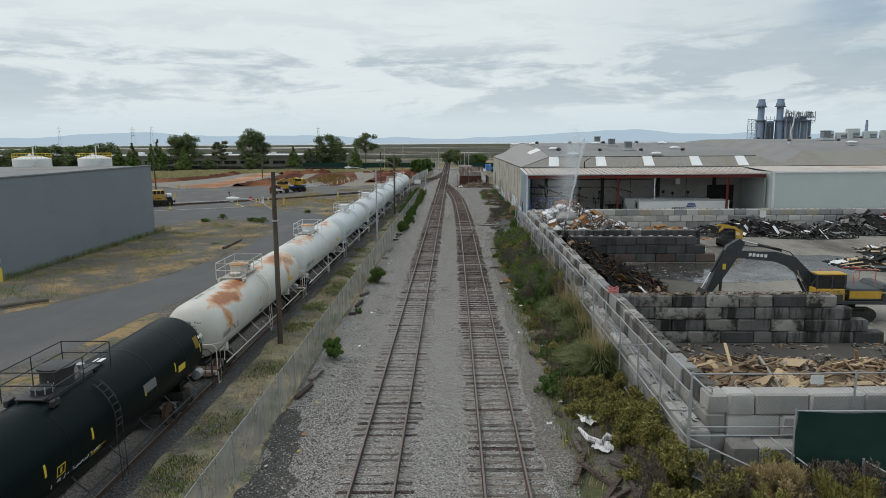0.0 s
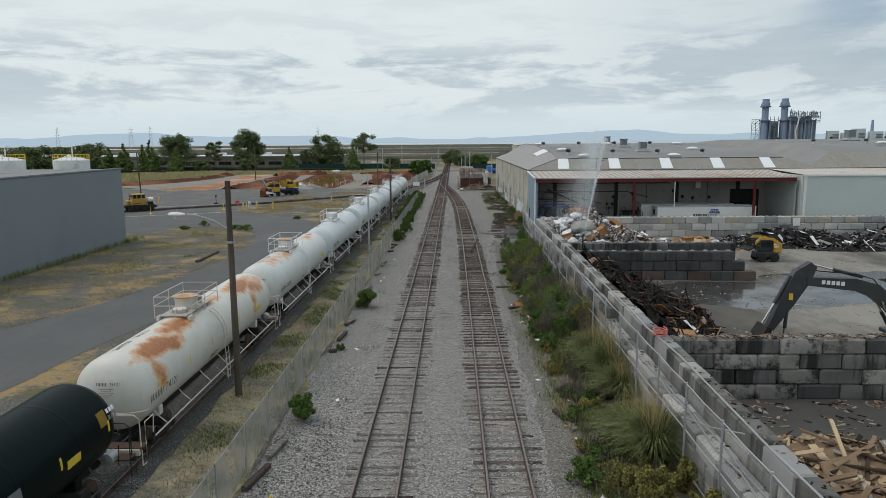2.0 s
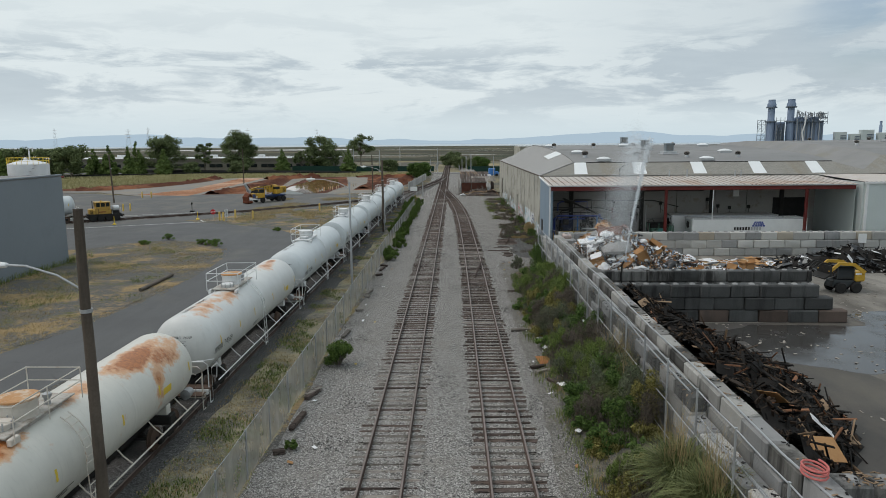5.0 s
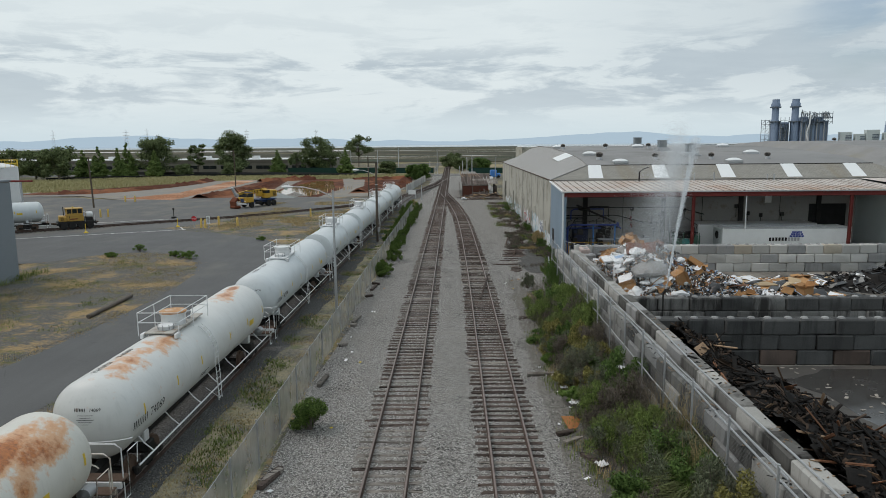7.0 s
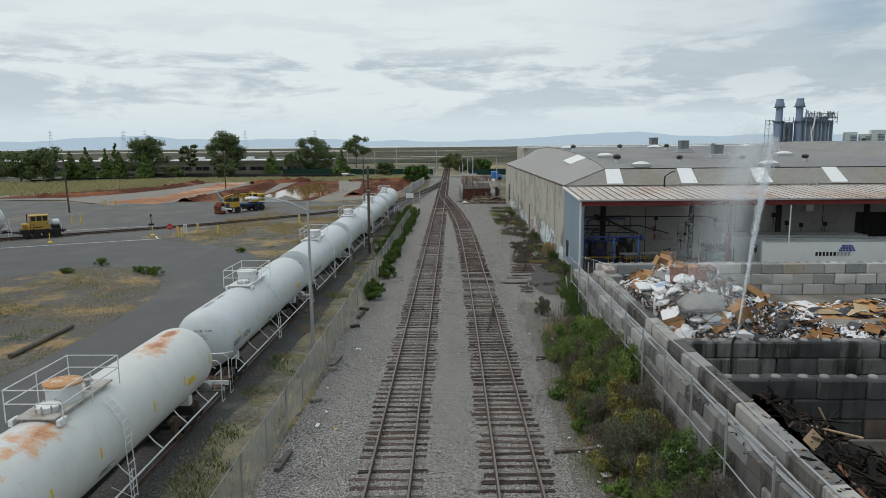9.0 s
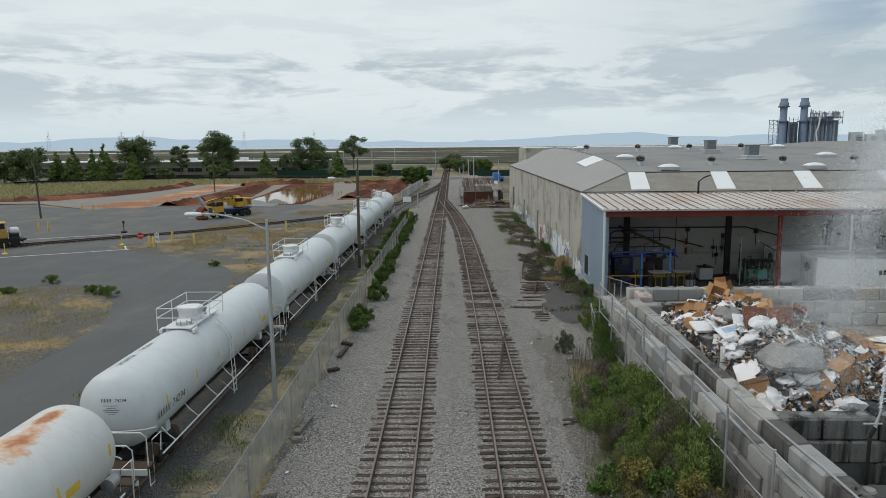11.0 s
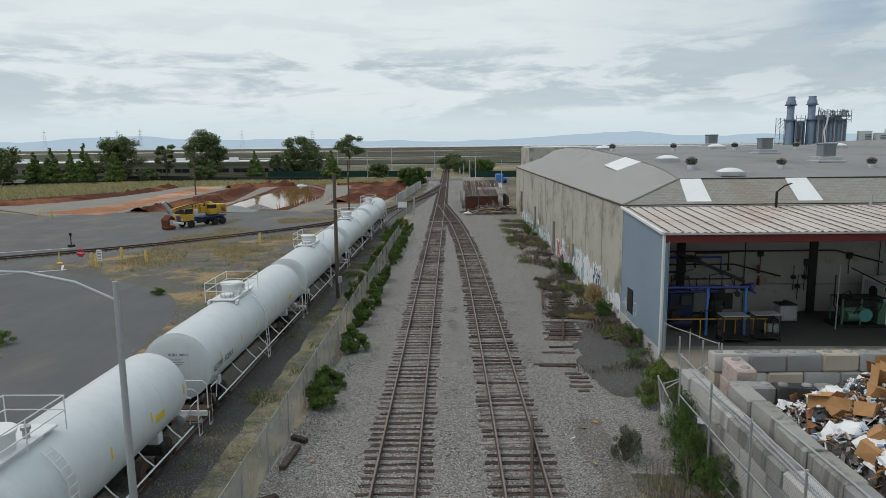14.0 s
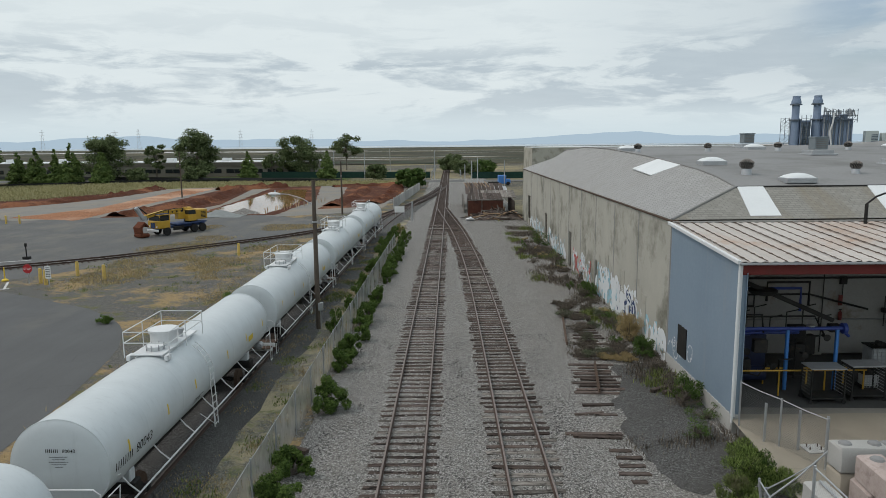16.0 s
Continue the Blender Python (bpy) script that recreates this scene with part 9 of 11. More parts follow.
def excavator():
    t = thing("excavator", "dark grey and yellow tracked excavator on the yard floor", "excavator", pose(23.9, 42.4, YZ, 0, 0, 178))
    for s in (-1, 1):
        tr_ = part("track", MB().box((0, s * 1.15, 0.5), (3.2, 0.55, 0.75), 0.2), TYRE, t, "steel crawler track")
        for q in (-1.6, 1.6):
            part("sprocket", MB().cyl((q, s * 0.88, 0.5), (q, s * 1.43, 0.5), 0.42, n=16), DARK_STEEL, tr_)
        for i in range(15):
            part("shoe", MB().box((-1.55 + i * 0.22, s * 1.15, 0.9), (0.18, 0.6, 0.05), 0.01), DARK_STEEL, tr_)
    part("undercarriage", MB().box((0, 0, 0.65), (2.0, 1.9, 0.4), 0.05).cyl((0, 0, 0.8), (0, 0, 1.15), 0.7, n=20), DARK_STEEL, t)
    part("deck", MB().box((-0.6, 0, 1.25), (4.2, 2.6, 0.22), 0.04), SLATE, t)
    part("engine_cover", MB().box((-1.35, 0, 1.72), (2.0, 2.56, 0.8), 0.1), SLATE, t, "dark grey engine cover")
    part("side_stripe", MB().box((-1.35, 1.29, 1.75), (1.9, 0.02, 0.45), 0.005).box((-1.35, -1.29, 1.75), (1.9, 0.02, 0.45), 0.005), YELLOW, t, "yellow side stripe")
    part("counterweight", MB().box((-2.65, 0, 1.75), (0.9, 2.6, 1.2), 0.22), SLATE, t, "dark grey counterweight")
    part("badge", MB().box((-2.6, 1.31, 1.9), (0.6, 0.012, 0.1)).box((-2.6, -1.31, 1.9), (0.6, 0.012, 0.1)), WOODS[0], t)
    part("side_panel", MB().box((0.2, -0.85, 1.75), (1.4, 0.8, 0.8), 0.06), SLATE, t)
    cab = part("cab", MB().box((0.75, 0.85, 1.75), (1.75, 0.95, 0.75), 0.06).box((0.7, 0.85, 3.02), (1.75, 0.95, 0.1), 0.04), YELLOW, t, "yellow operator cab")
    part("cab_stripe", MB().box((0.75, 1.33, 1.6), (1.5, 0.02, 0.35), 0.005), SLATE, cab, "dark panel on the cab door")
    part("cab_glass", MB().box((0.75, 0.85, 2.55), (1.66, 0.88, 0.85), 0.04), GLASS, cab, "dark tinted cab glass")
    for q in (-0.1, 0.7, 1.6):
        for s in (0.39, 1.31):
            part("cab_pillar", MB().box((q, s, 2.55), (0.08, 0.06, 0.9), 0.01), SLATE, cab)
    for pts in ([(0.2, -1.2, 1.4), (0.2, -1.2, 2.9), (-0.7, -1.2, 2.9), (-0.7, -1.2, 2.4)], [(-0.6, 1.2, 2.4), (-0.6, 1.2, 3.3), (-1.9, 1.2, 3.3), (-1.9, 1.2, 2.4)], [(-0.6, -0.2, 2.4), (-0.6, -0.2, 3.2), (-1.7, -0.2, 3.2), (-1.7, -0.2, 2.4)]):
        part("handrail", MB().tube(pts, 0.03, 6), RED_RAIL, t, "red handrail")
    part("boom", beam(MB(), [(0.9, 1.6), (1.8, 2.8), (2.7, 3.6), (3.7, 3.92), (6.1, 4.1)], [0.45, 0.6, 0.75, 0.62, 0.42], 0.5), SLATE, t)
    for q in range(5):
        part("badge_bar", MB().box((4.35 + 0.24 * q, 0.26, 3.99 + 0.018 * q), (0.17, 0.015, 0.2), 0.0).box((4.35 + 0.24 * q, -0.26, 3.99 + 0.018 * q), (0.17, 0.015, 0.2)), WHITE_MARK, t, "maker's mark shown as plain white bars")
    part("stick", beam(MB(), [(5.8, 4.95), (6.3, 4.35), (7.0, 3.0), (7.75, 1.6)], [0.4, 0.95, 0.72, 0.36], 0.42), SLATE, t)
    part("warning_plate", MB().box((6.85, 0.22, 3.3), (0.2, 0.012, 0.35), 0, 0).box((6.85, -0.22, 3.3), (0.2, 0.012, 0.35)), YELLOW_MARK, t)
    part("bucket", beam(MB(), [(7.95, 1.75), (8.2, 1.25), (7.9, 0.7), (7.2, 0.5), (6.4, 0.6)], [0.3, 0.45, 0.5, 0.4, 0.12], 1.25), DARK_STEEL, t, "steel digging bucket")
    for q in range(5):
        part("tooth", MB().box((6.3, -0.5 + 0.25 * q, 0.62), (0.3, 0.1, 0.07), 0.02), DARK_STEEL, t)
    for a, b in (((3.3, 0, 4.3), (5.85, 0, 4.95)), ((6.85, 0, 4.35), (8.1, 0, 1.85)), ((6.9, 0, 2.7), (7.0, 0, 0.8)), ((1.5, 0.32, 1.5), (2.4, 0.32, 3.1)), ((1.5, -0.32, 1.5), (2.4, -0.32, 3.1))):
        a, b = Vector(a), Vector(b)
        c = part("cylinder", MB().cyl(a, a.lerp(b, 0.58), 0.09, n=12), SLATE, t)
        part("rod", MB().cyl(a.lerp(b, 0.55), b, 0.05, n=10), CHROME, c, "chromed piston rod")
    part("hydraulic_hose", MB().tube([(1.9, 0.1, 3.2), (2.8, 0.1, 4.2), (3.6, 0.1, 4.45), (5.4, 0.1, 4.6), (6.5, 0.1, 4.75)], 0.03, 6), TYRE, t)


excavator()


def wheel(parent, x, y, z, r, w, rim=YELLOW, side=1):
    ty = part("wheel", MB().lathe([(r * 0.55, -w / 2), (r * 0.92, -w / 2), (r, -w * 0.35), (r, w * 0.35), (r * 0.92, w / 2), (r * 0.55, w / 2)], 22, pose(x, y, z, 90, 0, 0)), TYRE, parent, "black rubber tyre")
    part("rim", MB().lathe([(0, -w * 0.28), (r * 0.35, -w * 0.3), (r * 0.56, -w * 0.42), (r * 0.56, w * 0.42), (r * 0.35, w * 0.3), (0, w * 0.28)], 18, pose(x, y, z, 90, 0, 0)), rim, ty, "painted wheel rim")


def skid_loader():
    t = thing("skid_steer_loader", "small yellow skid-steer loader carrying a grapple bucket", "loader", pose(28.9, 71.3, YZ, 0, 0, 184) @ Matrix.Scale(0.95, 4))
    for x in (-0.62, 0.62):
        for y in (-0.68, 0.68):
            wheel(t, x, y, 0.42, 0.42, 0.32)
    part("chassis", MB().box((0, 0, 0.7), (2.3, 1.0, 0.6), 0.08), SLATE, t)
    part("engine_housing", MB().box((-0.95, 0, 1.25), (0.8, 1.35, 0.75), 0.1), YELLOW, t, "yellow rear engine housing")
    cab = part("cab", MB().box((0.15, 0, 2.1), (1.4, 1.0, 0.09), 0.04), SLATE, t, "dark cab roof")
    part("cab_glass", MB().box((0.15, 0, 1.55), (1.3, 0.92, 1.0), 0.05), GLASS, cab)
    for x in (-0.5, 0.8):
        for y in (-0.46, 0.46):
            part("pillar", MB().box((x, y, 1.55), (0.08, 0.06, 1.05), 0.01), SLATE, cab)
    for s in (-1, 1):
        part("lift_arm", beam(MB(), [(-1.2, 1.6), (-0.3, 2.25), (0.9, 2.35), (1.65, 1.7)], [0.3, 0.26, 0.24, 0.2], 0.14), YELLOW, t, "yellow lift arm", pose(0, s * 0.72, 0))
    part("bucket", beam(MB(), [(1.6, 2.2), (1.6, 1.5), (2.1, 1.2), (2.6, 1.35)], [0.12, 0.16, 0.12, 0.05], 1.75), DARK_STEEL, t)
    for q in range(4):
        part("grapple_tine", beam(MB(), [(1.6, 2.3), (2.2, 2.4), (2.7, 2.0)], [0.12, 0.1, 0.05], 0.07), DARK_STEEL, t, "", pose(0, -0.6 + 0.4 * q, 0))
    part("badge_bar", MB().box((-0.75, 0.685, 1.5), (0.5, 0.015, 0.15)).box((-0.75, -0.685, 1.5), (0.5, 0.015, 0.15)), WHITE_MARK, t, "maker's mark shown as a plain bar")


skid_loader()
solid("fabric_strip", MB().tube([(5.0, 25.9, 0.45), (5.2, 25.0, 0.4), (5.6, 24.5, 0.5), (5.9, 24.9, 0.55), (6.2, 24.4, 0.6), (6.5, 25.0, 0.75), (6.4, 25.6, 0.7)], [0.05, 0.13, 0.09, 0.14, 0.08, 0.13, 0.04], 7), WHITE_SHEET, "twisted strip of white plastic sheet in the weeds", "plastic sheet")
# litter blown against the bank and along the tracks
r = random.Random(57)
SCRAP_BITS = [MB().box((0, 0, 0), (0.22, 0.15, 0.02), 0.004), MB().box((0, 0, 0), (0.13, 0.11, 0.05), 0.02), MB().cyl((-0.1, 0, 0), (0.1, 0, 0), 0.035, 0.03, 8)]
SCRAP_BITS = [b.mesh("litter", m) for b, m in zip(SCRAP_BITS, (WHITE_SHEET, WHITE_SHEET, WHITE_MARK))] + [SCRAP_BITS[0].mesh("litter", CARD), SCRAP_BITS[1].mesh("litter", YELLOW_MARK)]
for i in range(56):
    y = r.uniform(18, 88)
    x = r.uniform(4.0, 5.6) if i % 3 else r.uniform(-7.0, -5.2)
    solid("litter", r.choice(SCRAP_BITS), None, "scrap of litter lying on the gravel", "litter", group="litter along the tracks", m=pose(x, y, 0.07 + (0.12 * max(0, x - 4.5) if y < 80 else 0), r.gauss(0, 12), r.gauss(0, 12), r.uniform(0, 360)))

# ---------- under the canopy ----------
BLUE_STEEL = surface("blue_pipe_paint", (0.02, 0.04, 0.20), (0.04, 0.07, 0.30), 2, 12, None, rough=0.45, bump=0.05)
LIGHT_BLUE = surface("light_blue_steel", (0.04, 0.16, 0.45), (0.06, 0.22, 0.55), 2, 12, None, rough=0.5, bump=0.05)
GREEN_PAINT = surface("pale_green_machine_paint", (0.08, 0.16, 0.12), (0.12, 0.21, 0.16), 2, 12, (0.08, 0.1, 0.08), (0.6, 0.8), 2, 0.6, 0, 0.05, 0.004)
LIGHT_TEAL = surface("teal_enamel", (0.06, 0.24, 0.22), (0.09, 0.30, 0.27), 2, 12, None, rough=0.5, bump=0.05)
GF = YZ + 0.01
NAVY = surface("navy_cabinet_paint", (0.008, 0.014, 0.045), (0.018, 0.028, 0.075), 2, 12, None, rough=0.5, bump=0.05)


def compressor():
    t = thing("pump_station", "blue pipework and pump set under the canopy", "machinery")
    part("blue_cabinet", MB().box((13.0, 100.6, GF + 1.1), (1.5, 1.2, 2.2), 0.04), NAVY, t, "near-black blue machine cabinet")
    part("motor", MB().cyl((12.0, 99.2, GF + 0.6), (13.3, 99.2, GF + 0.6), 0.34, n=16), NAVY, t)
    for pts in ([(11.4, 98.6, GF), (11.4, 98.6, GF + 2.6), (11.7, 98.6, GF + 2.85), (16.4, 98.6, GF + 2.85)], [(11.4, 99.6, GF + 0.8), (11.4, 99.6, GF + 2.4), (15.0, 99.6, GF + 2.4)]):
        part("blue_pipe", MB().tube(pts, 0.085, 10), BLUE_STEEL, t, "thick dark blue pipe")
    for x in (14.0, 16.2):
        part("support_leg", MB().box((x, 98.6, GF + 1.45), (0.14, 0.14, 2.9), 0.02), LIGHT_BLUE, t, "light blue steel leg")
    part("flange", MB().cyl((16.4, 98.6, GF + 2.85), (16.55, 98.6, GF + 2.85), 0.25, n=14), BLUE_STEEL, t)
    part("control_box", MB().box((15.2, 100.2, GF + 2.1), (0.8, 0.3, 1.0), 0.03), DARK_STEEL, t)
    part("control_box", MB().box((12.6, 98.2, GF + 2.2), (0.6, 0.3, 0.6), 0.03), DARK_STEEL, t)
    part("conveyor", MB().box((0, 0, 0), (4.4, 0.25, 0.2), 0.03, 0, pose(14.4, 99.4, GF + 3.9, 0, 24, 0)), DARK_STEEL, t, "sloping dark trough")
    part("drum_top", MB().lathe([(0.5, 0), (0.62, 0.1), (0.62, 0.2), (0.2, 0.3)], 18, pose(13.2, 99.5, GF + 4.25)), DARK_STEEL, t)
    for pts in ([(14.0, 100.8, GF + 3.6), (14.0, 100.8, GF + 4.5), (16.0, 100.8, GF + 4.5), (16.0, 100.8, GF + 3.4)], [(11.5, 101, GF + 3.3), (13.5, 101, GF + 3.3), (13.5, 101, GF + 4.2)]):
        part("black_pipe", MB().tube(pts, 0.06, 8), DARK_STEEL, t)
    for x, z in ((13.3, 1.2), (14.7, 1.7), (15.6, 2.5), (12.1, 1.9)):
        part("valve_wheel", MB().lathe([(0.13, -0.02), (0.16, 0.0), (0.13, 0.02)], 14, pose(x, 98.3, GF + z, 90, 0, 0)), DARK_STEEL, t)
        part("valve_body", MB().cyl((x, 98.3, GF + z), (x, 98.7, GF + z), 0.06, n=8), DARK_STEEL, t)
    for pts in ([(11.6, 99.0, GF + 2.2), (12.2, 99.0, GF + 3.4), (13.0, 99.0, GF + 3.4), (13.2, 99.2, GF + 2.5)], [(14.6, 99.0, GF + 0.4), (14.6, 99.0, GF + 2.3), (15.6, 99.0, GF + 2.4)],
                [(12.4, 99.8, GF + 2.3), (12.4, 99.8, GF + 3.1), (15.8, 99.8, GF + 3.1), (16.3, 99.8, GF + 2.2)], [(13.6, 98.4, GF + 0.3), (13.6, 98.4, GF + 1.5), (14.2, 98.4, GF + 1.5)]):
        part("black_pipe", MB().tube(pts, 0.045, 8), DARK_STEEL, t)
    part("hose", MB().tube([(11.5, 98.4, GF + 1.9), (11.9, 98.2, GF + 1.0), (12.6, 98.2, GF + 0.8), (13.1, 98.4, GF + 1.3)], 0.03, 6), TYRE, t)
    for pts in ([(11.2, 99.2, GF), (11.2, 99.2, GF + 2.2), (11.5, 99.2, GF + 2.45), (12.6, 99.2, GF + 2.45)], [(15.0, 98.9, GF + 2.75), (16.5, 98.9, GF + 2.75), (16.9, 98.9, GF + 2.4)], [(12.0, 100.4, GF + 3.2), (12.0, 100.4, GF + 4.1), (12.4, 100.4, GF + 4.3), (15.4, 100.4, GF + 4.3), (15.4, 100.4, GF + 3.2)]):
        part("blue_pipe", MB().tube(pts, 0.07, 8), BLUE_STEEL, t, "thick dark blue pipe")
    for x, y, z, w, h in ((14.8, 99.4, 1.2, 0.7, 1.5), (15.9, 100.4, 1.6, 0.5, 0.9), (12.1, 98.5, 1.2, 0.45, 0.7), (16.6, 99.6, 2.6, 0.5, 0.35)):
        part("control_box", MB().box((x, y, GF + z), (w, 0.4, h), 0.03), DARK_STEEL, t)
    for i in range(7):
        part("conduit", MB().tube([(11.6 + 0.75 * i, 100.0, GF + 2.4), (11.6 + 0.75 * i, 100.0, GF + 3.0 + 0.25 * (i % 3)), (12.0 + 0.75 * i, 99.7, GF + 3.2 + 0.25 * (i % 3))], 0.03, 6), DARK_STEEL, t)
    part("pipe_clamp", MB().box((15.0, 98.6, GF + 2.98), (0.25, 0.3, 0.08), 0.02), GALV, t)


compressor()
x = thing("fire_extinguisher", "small red fire extinguisher hung on the inner wall", "fire extinguisher", pose(19.1, 103.5, GF + 1.9))
part("cylinder", MB().lathe([(0.0, 0), (0.09, 0.02), (0.09, 0.42), (0.03, 0.5), (0.03, 0.56)], 14), RED_STEEL, x)
part("valve", MB().box((0, 0, 0.58), (0.14, 0.05, 0.06), 0.01), DARK_STEEL, x)
solid("wall_sign", MB().box((19.1, 103.56, GF + 2.95), (0.22, 0.02, 0.55), 0.005), RED_STEEL, "narrow red extinguisher sign on the inner wall", "sign")
for z, x0, x1 in ((4.75, 11.0, 27.0), (3.9, 11.0, 20.5), (5.9, 13.5, 30.0)):
    solid("wall_pipe", MB().tube([(x0, 103.55, z), (x1 - 3, 103.55, z), (x1, 103.5, z - 0.8 if z < 5 else z)], 0.05, 8), DARK_STEEL, "dark pipe run along the inner wall", "pipe")
for x, z in ((19.2, 4.6), (22.2, 4.0), (24.9, 4.4), (30.5, 4.8), (31.8, 4.0), (33.2, 3.8), (35.5, 3.9)):
    b = thing("wall_fitting", "small dark switchgear fixed to the inner wall", "electrical box")
    part("box", MB().box((x, 103.6, z), (0.35, 0.16, 0.4), 0.02), DARK_STEEL, b)
    part("conduit", MB().cyl((x, 103.6, z - 1.2), (x, 103.6, z - 0.2), 0.03, n=6), DARK_STEEL, b)
solid("wall_board", MB().box((33.9, 103.58, 5.6), (0.7, 0.06, 0.9), 0.01), WHITE_MARK, "white board on the inner wall", "sign")


def rack_cart(x, y):
    t = thing("rack_cart", "grey wire rack cart with sheet metal top", "cart")
    part("top_shelf", MB().box((x, y, GF + 1.55), (1.5, 0.95, 0.05), 0.01), GALV, t)
    part("lower_shelf", MB().box((x, y, GF + 0.25), (1.5, 0.95, 0.06), 0.01), DARK_STEEL, t)
    for sx in (-0.7, 0.7):
        for sy in (-0.42, 0.42):
            part("upright", MB().box((x + sx, y + sy, GF + 0.85), (0.05, 0.05, 1.4)), DARK_STEEL, t)
            part("castor", MB().cyl((x + sx, y + sy - 0.03, GF + 0.09), (x + sx, y + sy + 0.03, GF + 0.09), 0.09, n=10), TYRE, t)
        for i in range(8):
            part("wire", MB().cyl((x + sx, y - 0.42, GF + 0.4 + 0.14 * i), (x + sx, y + 0.42, GF + 0.4 + 0.14 * i), 0.012, n=5), GALV, t)


rack_cart(15.0, 97.3)
rack_cart(16.9, 97.6)


TOTE = surface("cloudy_white_plastic", (0.42, 0.44, 0.45), (0.56, 0.57, 0.57), 1.5, 10, (0.30, 0.30, 0.29), (0.5, 0.75), 1.5, 0.5, 0, 0.1, 0.004)


def ibc(x, y, s=1.0, label="caged white liquid tote on a pallet"):
    t = thing("liquid_tote", label, "container")
    part("tank", MB().box((x, y, GF + 0.62 * s), (1.05 * s, 0.9 * s, 0.95 * s), 0.08), TOTE, t)
    part("pallet", MB().box((x, y, GF + 0.07), (1.2 * s, 1.0 * s, 0.13), 0.01), DARK_STEEL, t)
    part("top_plate", MB().box((x, y, GF + 1.13 * s), (1.12 * s, 0.96 * s, 0.05), 0.01), DARK_STEEL, t, "dark lid plate")
    part("cap", MB().cyl((x, y, GF + 1.13 * s), (x, y, GF + 1.34 * s), 0.16, n=12).cyl((x - 0.3 * s, y, GF + 1.13 * s), (x - 0.3 * s, y, GF + 1.24 * s), 0.1, n=10), DARK_STEEL, t)
    for i in range(6):
        part("cage_bar", MB().box((x - 0.5 * s + 0.2 * s * i, y - 0.48 * s, GF + 0.62 * s), (0.025, 0.025, 1.0 * s)), GALV, t)
        part("cage_bar", MB().box((x, y - 0.49 * s, GF + (0.18 + 0.18 * i) * s), (1.1 * s, 0.025, 0.025)), GALV, t)


ibc(20.0, 101.6)
ibc(17.9, 98.9, 0.6, "small caged white tote beside the carts")
for y0, z in ((97.9, 1.15), (99.4, 0.75)):
    g = thing("guard_rail", "yellow tube guard rail round the pumps", "guard rail")
    part("rail", MB().tube([(11.3, y0, GF + z), (17.2, y0, GF + z)], 0.038, 8), YELLOW, g)
    for x in (11.4, 13.4, 15.4, 17.1):
        part("post", MB().cyl((x, y0, GF), (x, y0, GF + z), 0.035, n=8), YELLOW, g)
t = thing("engine_set", "pale green engine set on a dark skid", "machinery")
part("skid", MB().box((23.9, 100.6, GF + 0.1), (3.2, 1.5, 0.2), 0.02), DARK_STEEL, t)
part("engine", MB().box((23.5, 100.6, GF + 0.75), (1.3, 0.9, 0.9), 0.1).cyl((22.9, 100.1, GF + 0.7), (24.0, 100.1, GF + 0.7), 0.3, n=14), GREEN_PAINT, t)
part("fan_guard", MB().lathe([(0.0, 0), (0.36, 0.0), (0.4, 0.03), (0.4, 0.12), (0.0, 0.14)], 20, pose(23.9, 99.88, GF + 0.8, 90, 0, 0)), LIGHT_TEAL, t, "teal round fan guard")
part("cabinet", MB().box((25.1, 100.4, GF + 0.85), (0.7, 0.9, 1.3), 0.04), GREEN_PAINT, t)
part("drive_box", MB().box((23.8, 100.7, GF + 1.42), (1.9, 1.0, 0.5), 0.05), DARK_STEEL, t, "black drive housing")
part("canopy_plate", MB().box((23.9, 100.6, GF + 1.78), (2.8, 1.3, 0.05), 0.02), DARK_STEEL, t)
for sx in (22.6, 23.7, 25.3):
    for sy in (99.95, 101.25):
        part("post", MB().box((sx, sy, GF + 0.98), (0.08, 0.08, 1.6)), GREEN_PAINT, t)
for pts in ([(22.4, 99.8, GF + 0.3), (22.4, 99.8, GF + 2.1), (22.9, 99.9, GF + 2.3), (23.3, 100.2, GF + 1.7)], [(22.6, 100.2, GF + 0.5), (22.2, 100.2, GF + 1.4), (22.2, 100.2, GF + 3.2)], [(24.4, 99.8, GF + 0.5), (24.7, 99.7, GF + 1.3), (25.0, 99.8, GF + 2.6), (25.0, 103.4, GF + 3.0)],
            [(22.0, 99.5, GF + 0.05), (22.0, 99.5, GF + 3.9)], [(23.2, 99.8, GF + 0.9), (23.5, 99.7, GF + 1.5), (24.3, 99.7, GF + 1.5)]):
    part("pipe", MB().tube(pts, 0.04, 7), GALV if pts[0][0] == 22.0 else DARK_STEEL, t)
for x, z in ((21.3, 2.3), (22.0, 2.3), (21.6, 1.7)):
    v = thing("wall_valve", "dark pipe valve fixed to the inner wall", "valve")
    part("body", MB().lathe([(0.07, 0), (0.16, 0.06), (0.16, 0.22), (0.07, 0.28)], 12, pose(x, 103.4, GF + z)), DARK_STEEL, v)
    part("pipe", MB().tube([(x, 103.4, GF + z - 0.7), (x, 103.4, GF + z + 0.9)], 0.03, 6), DARK_STEEL, v)


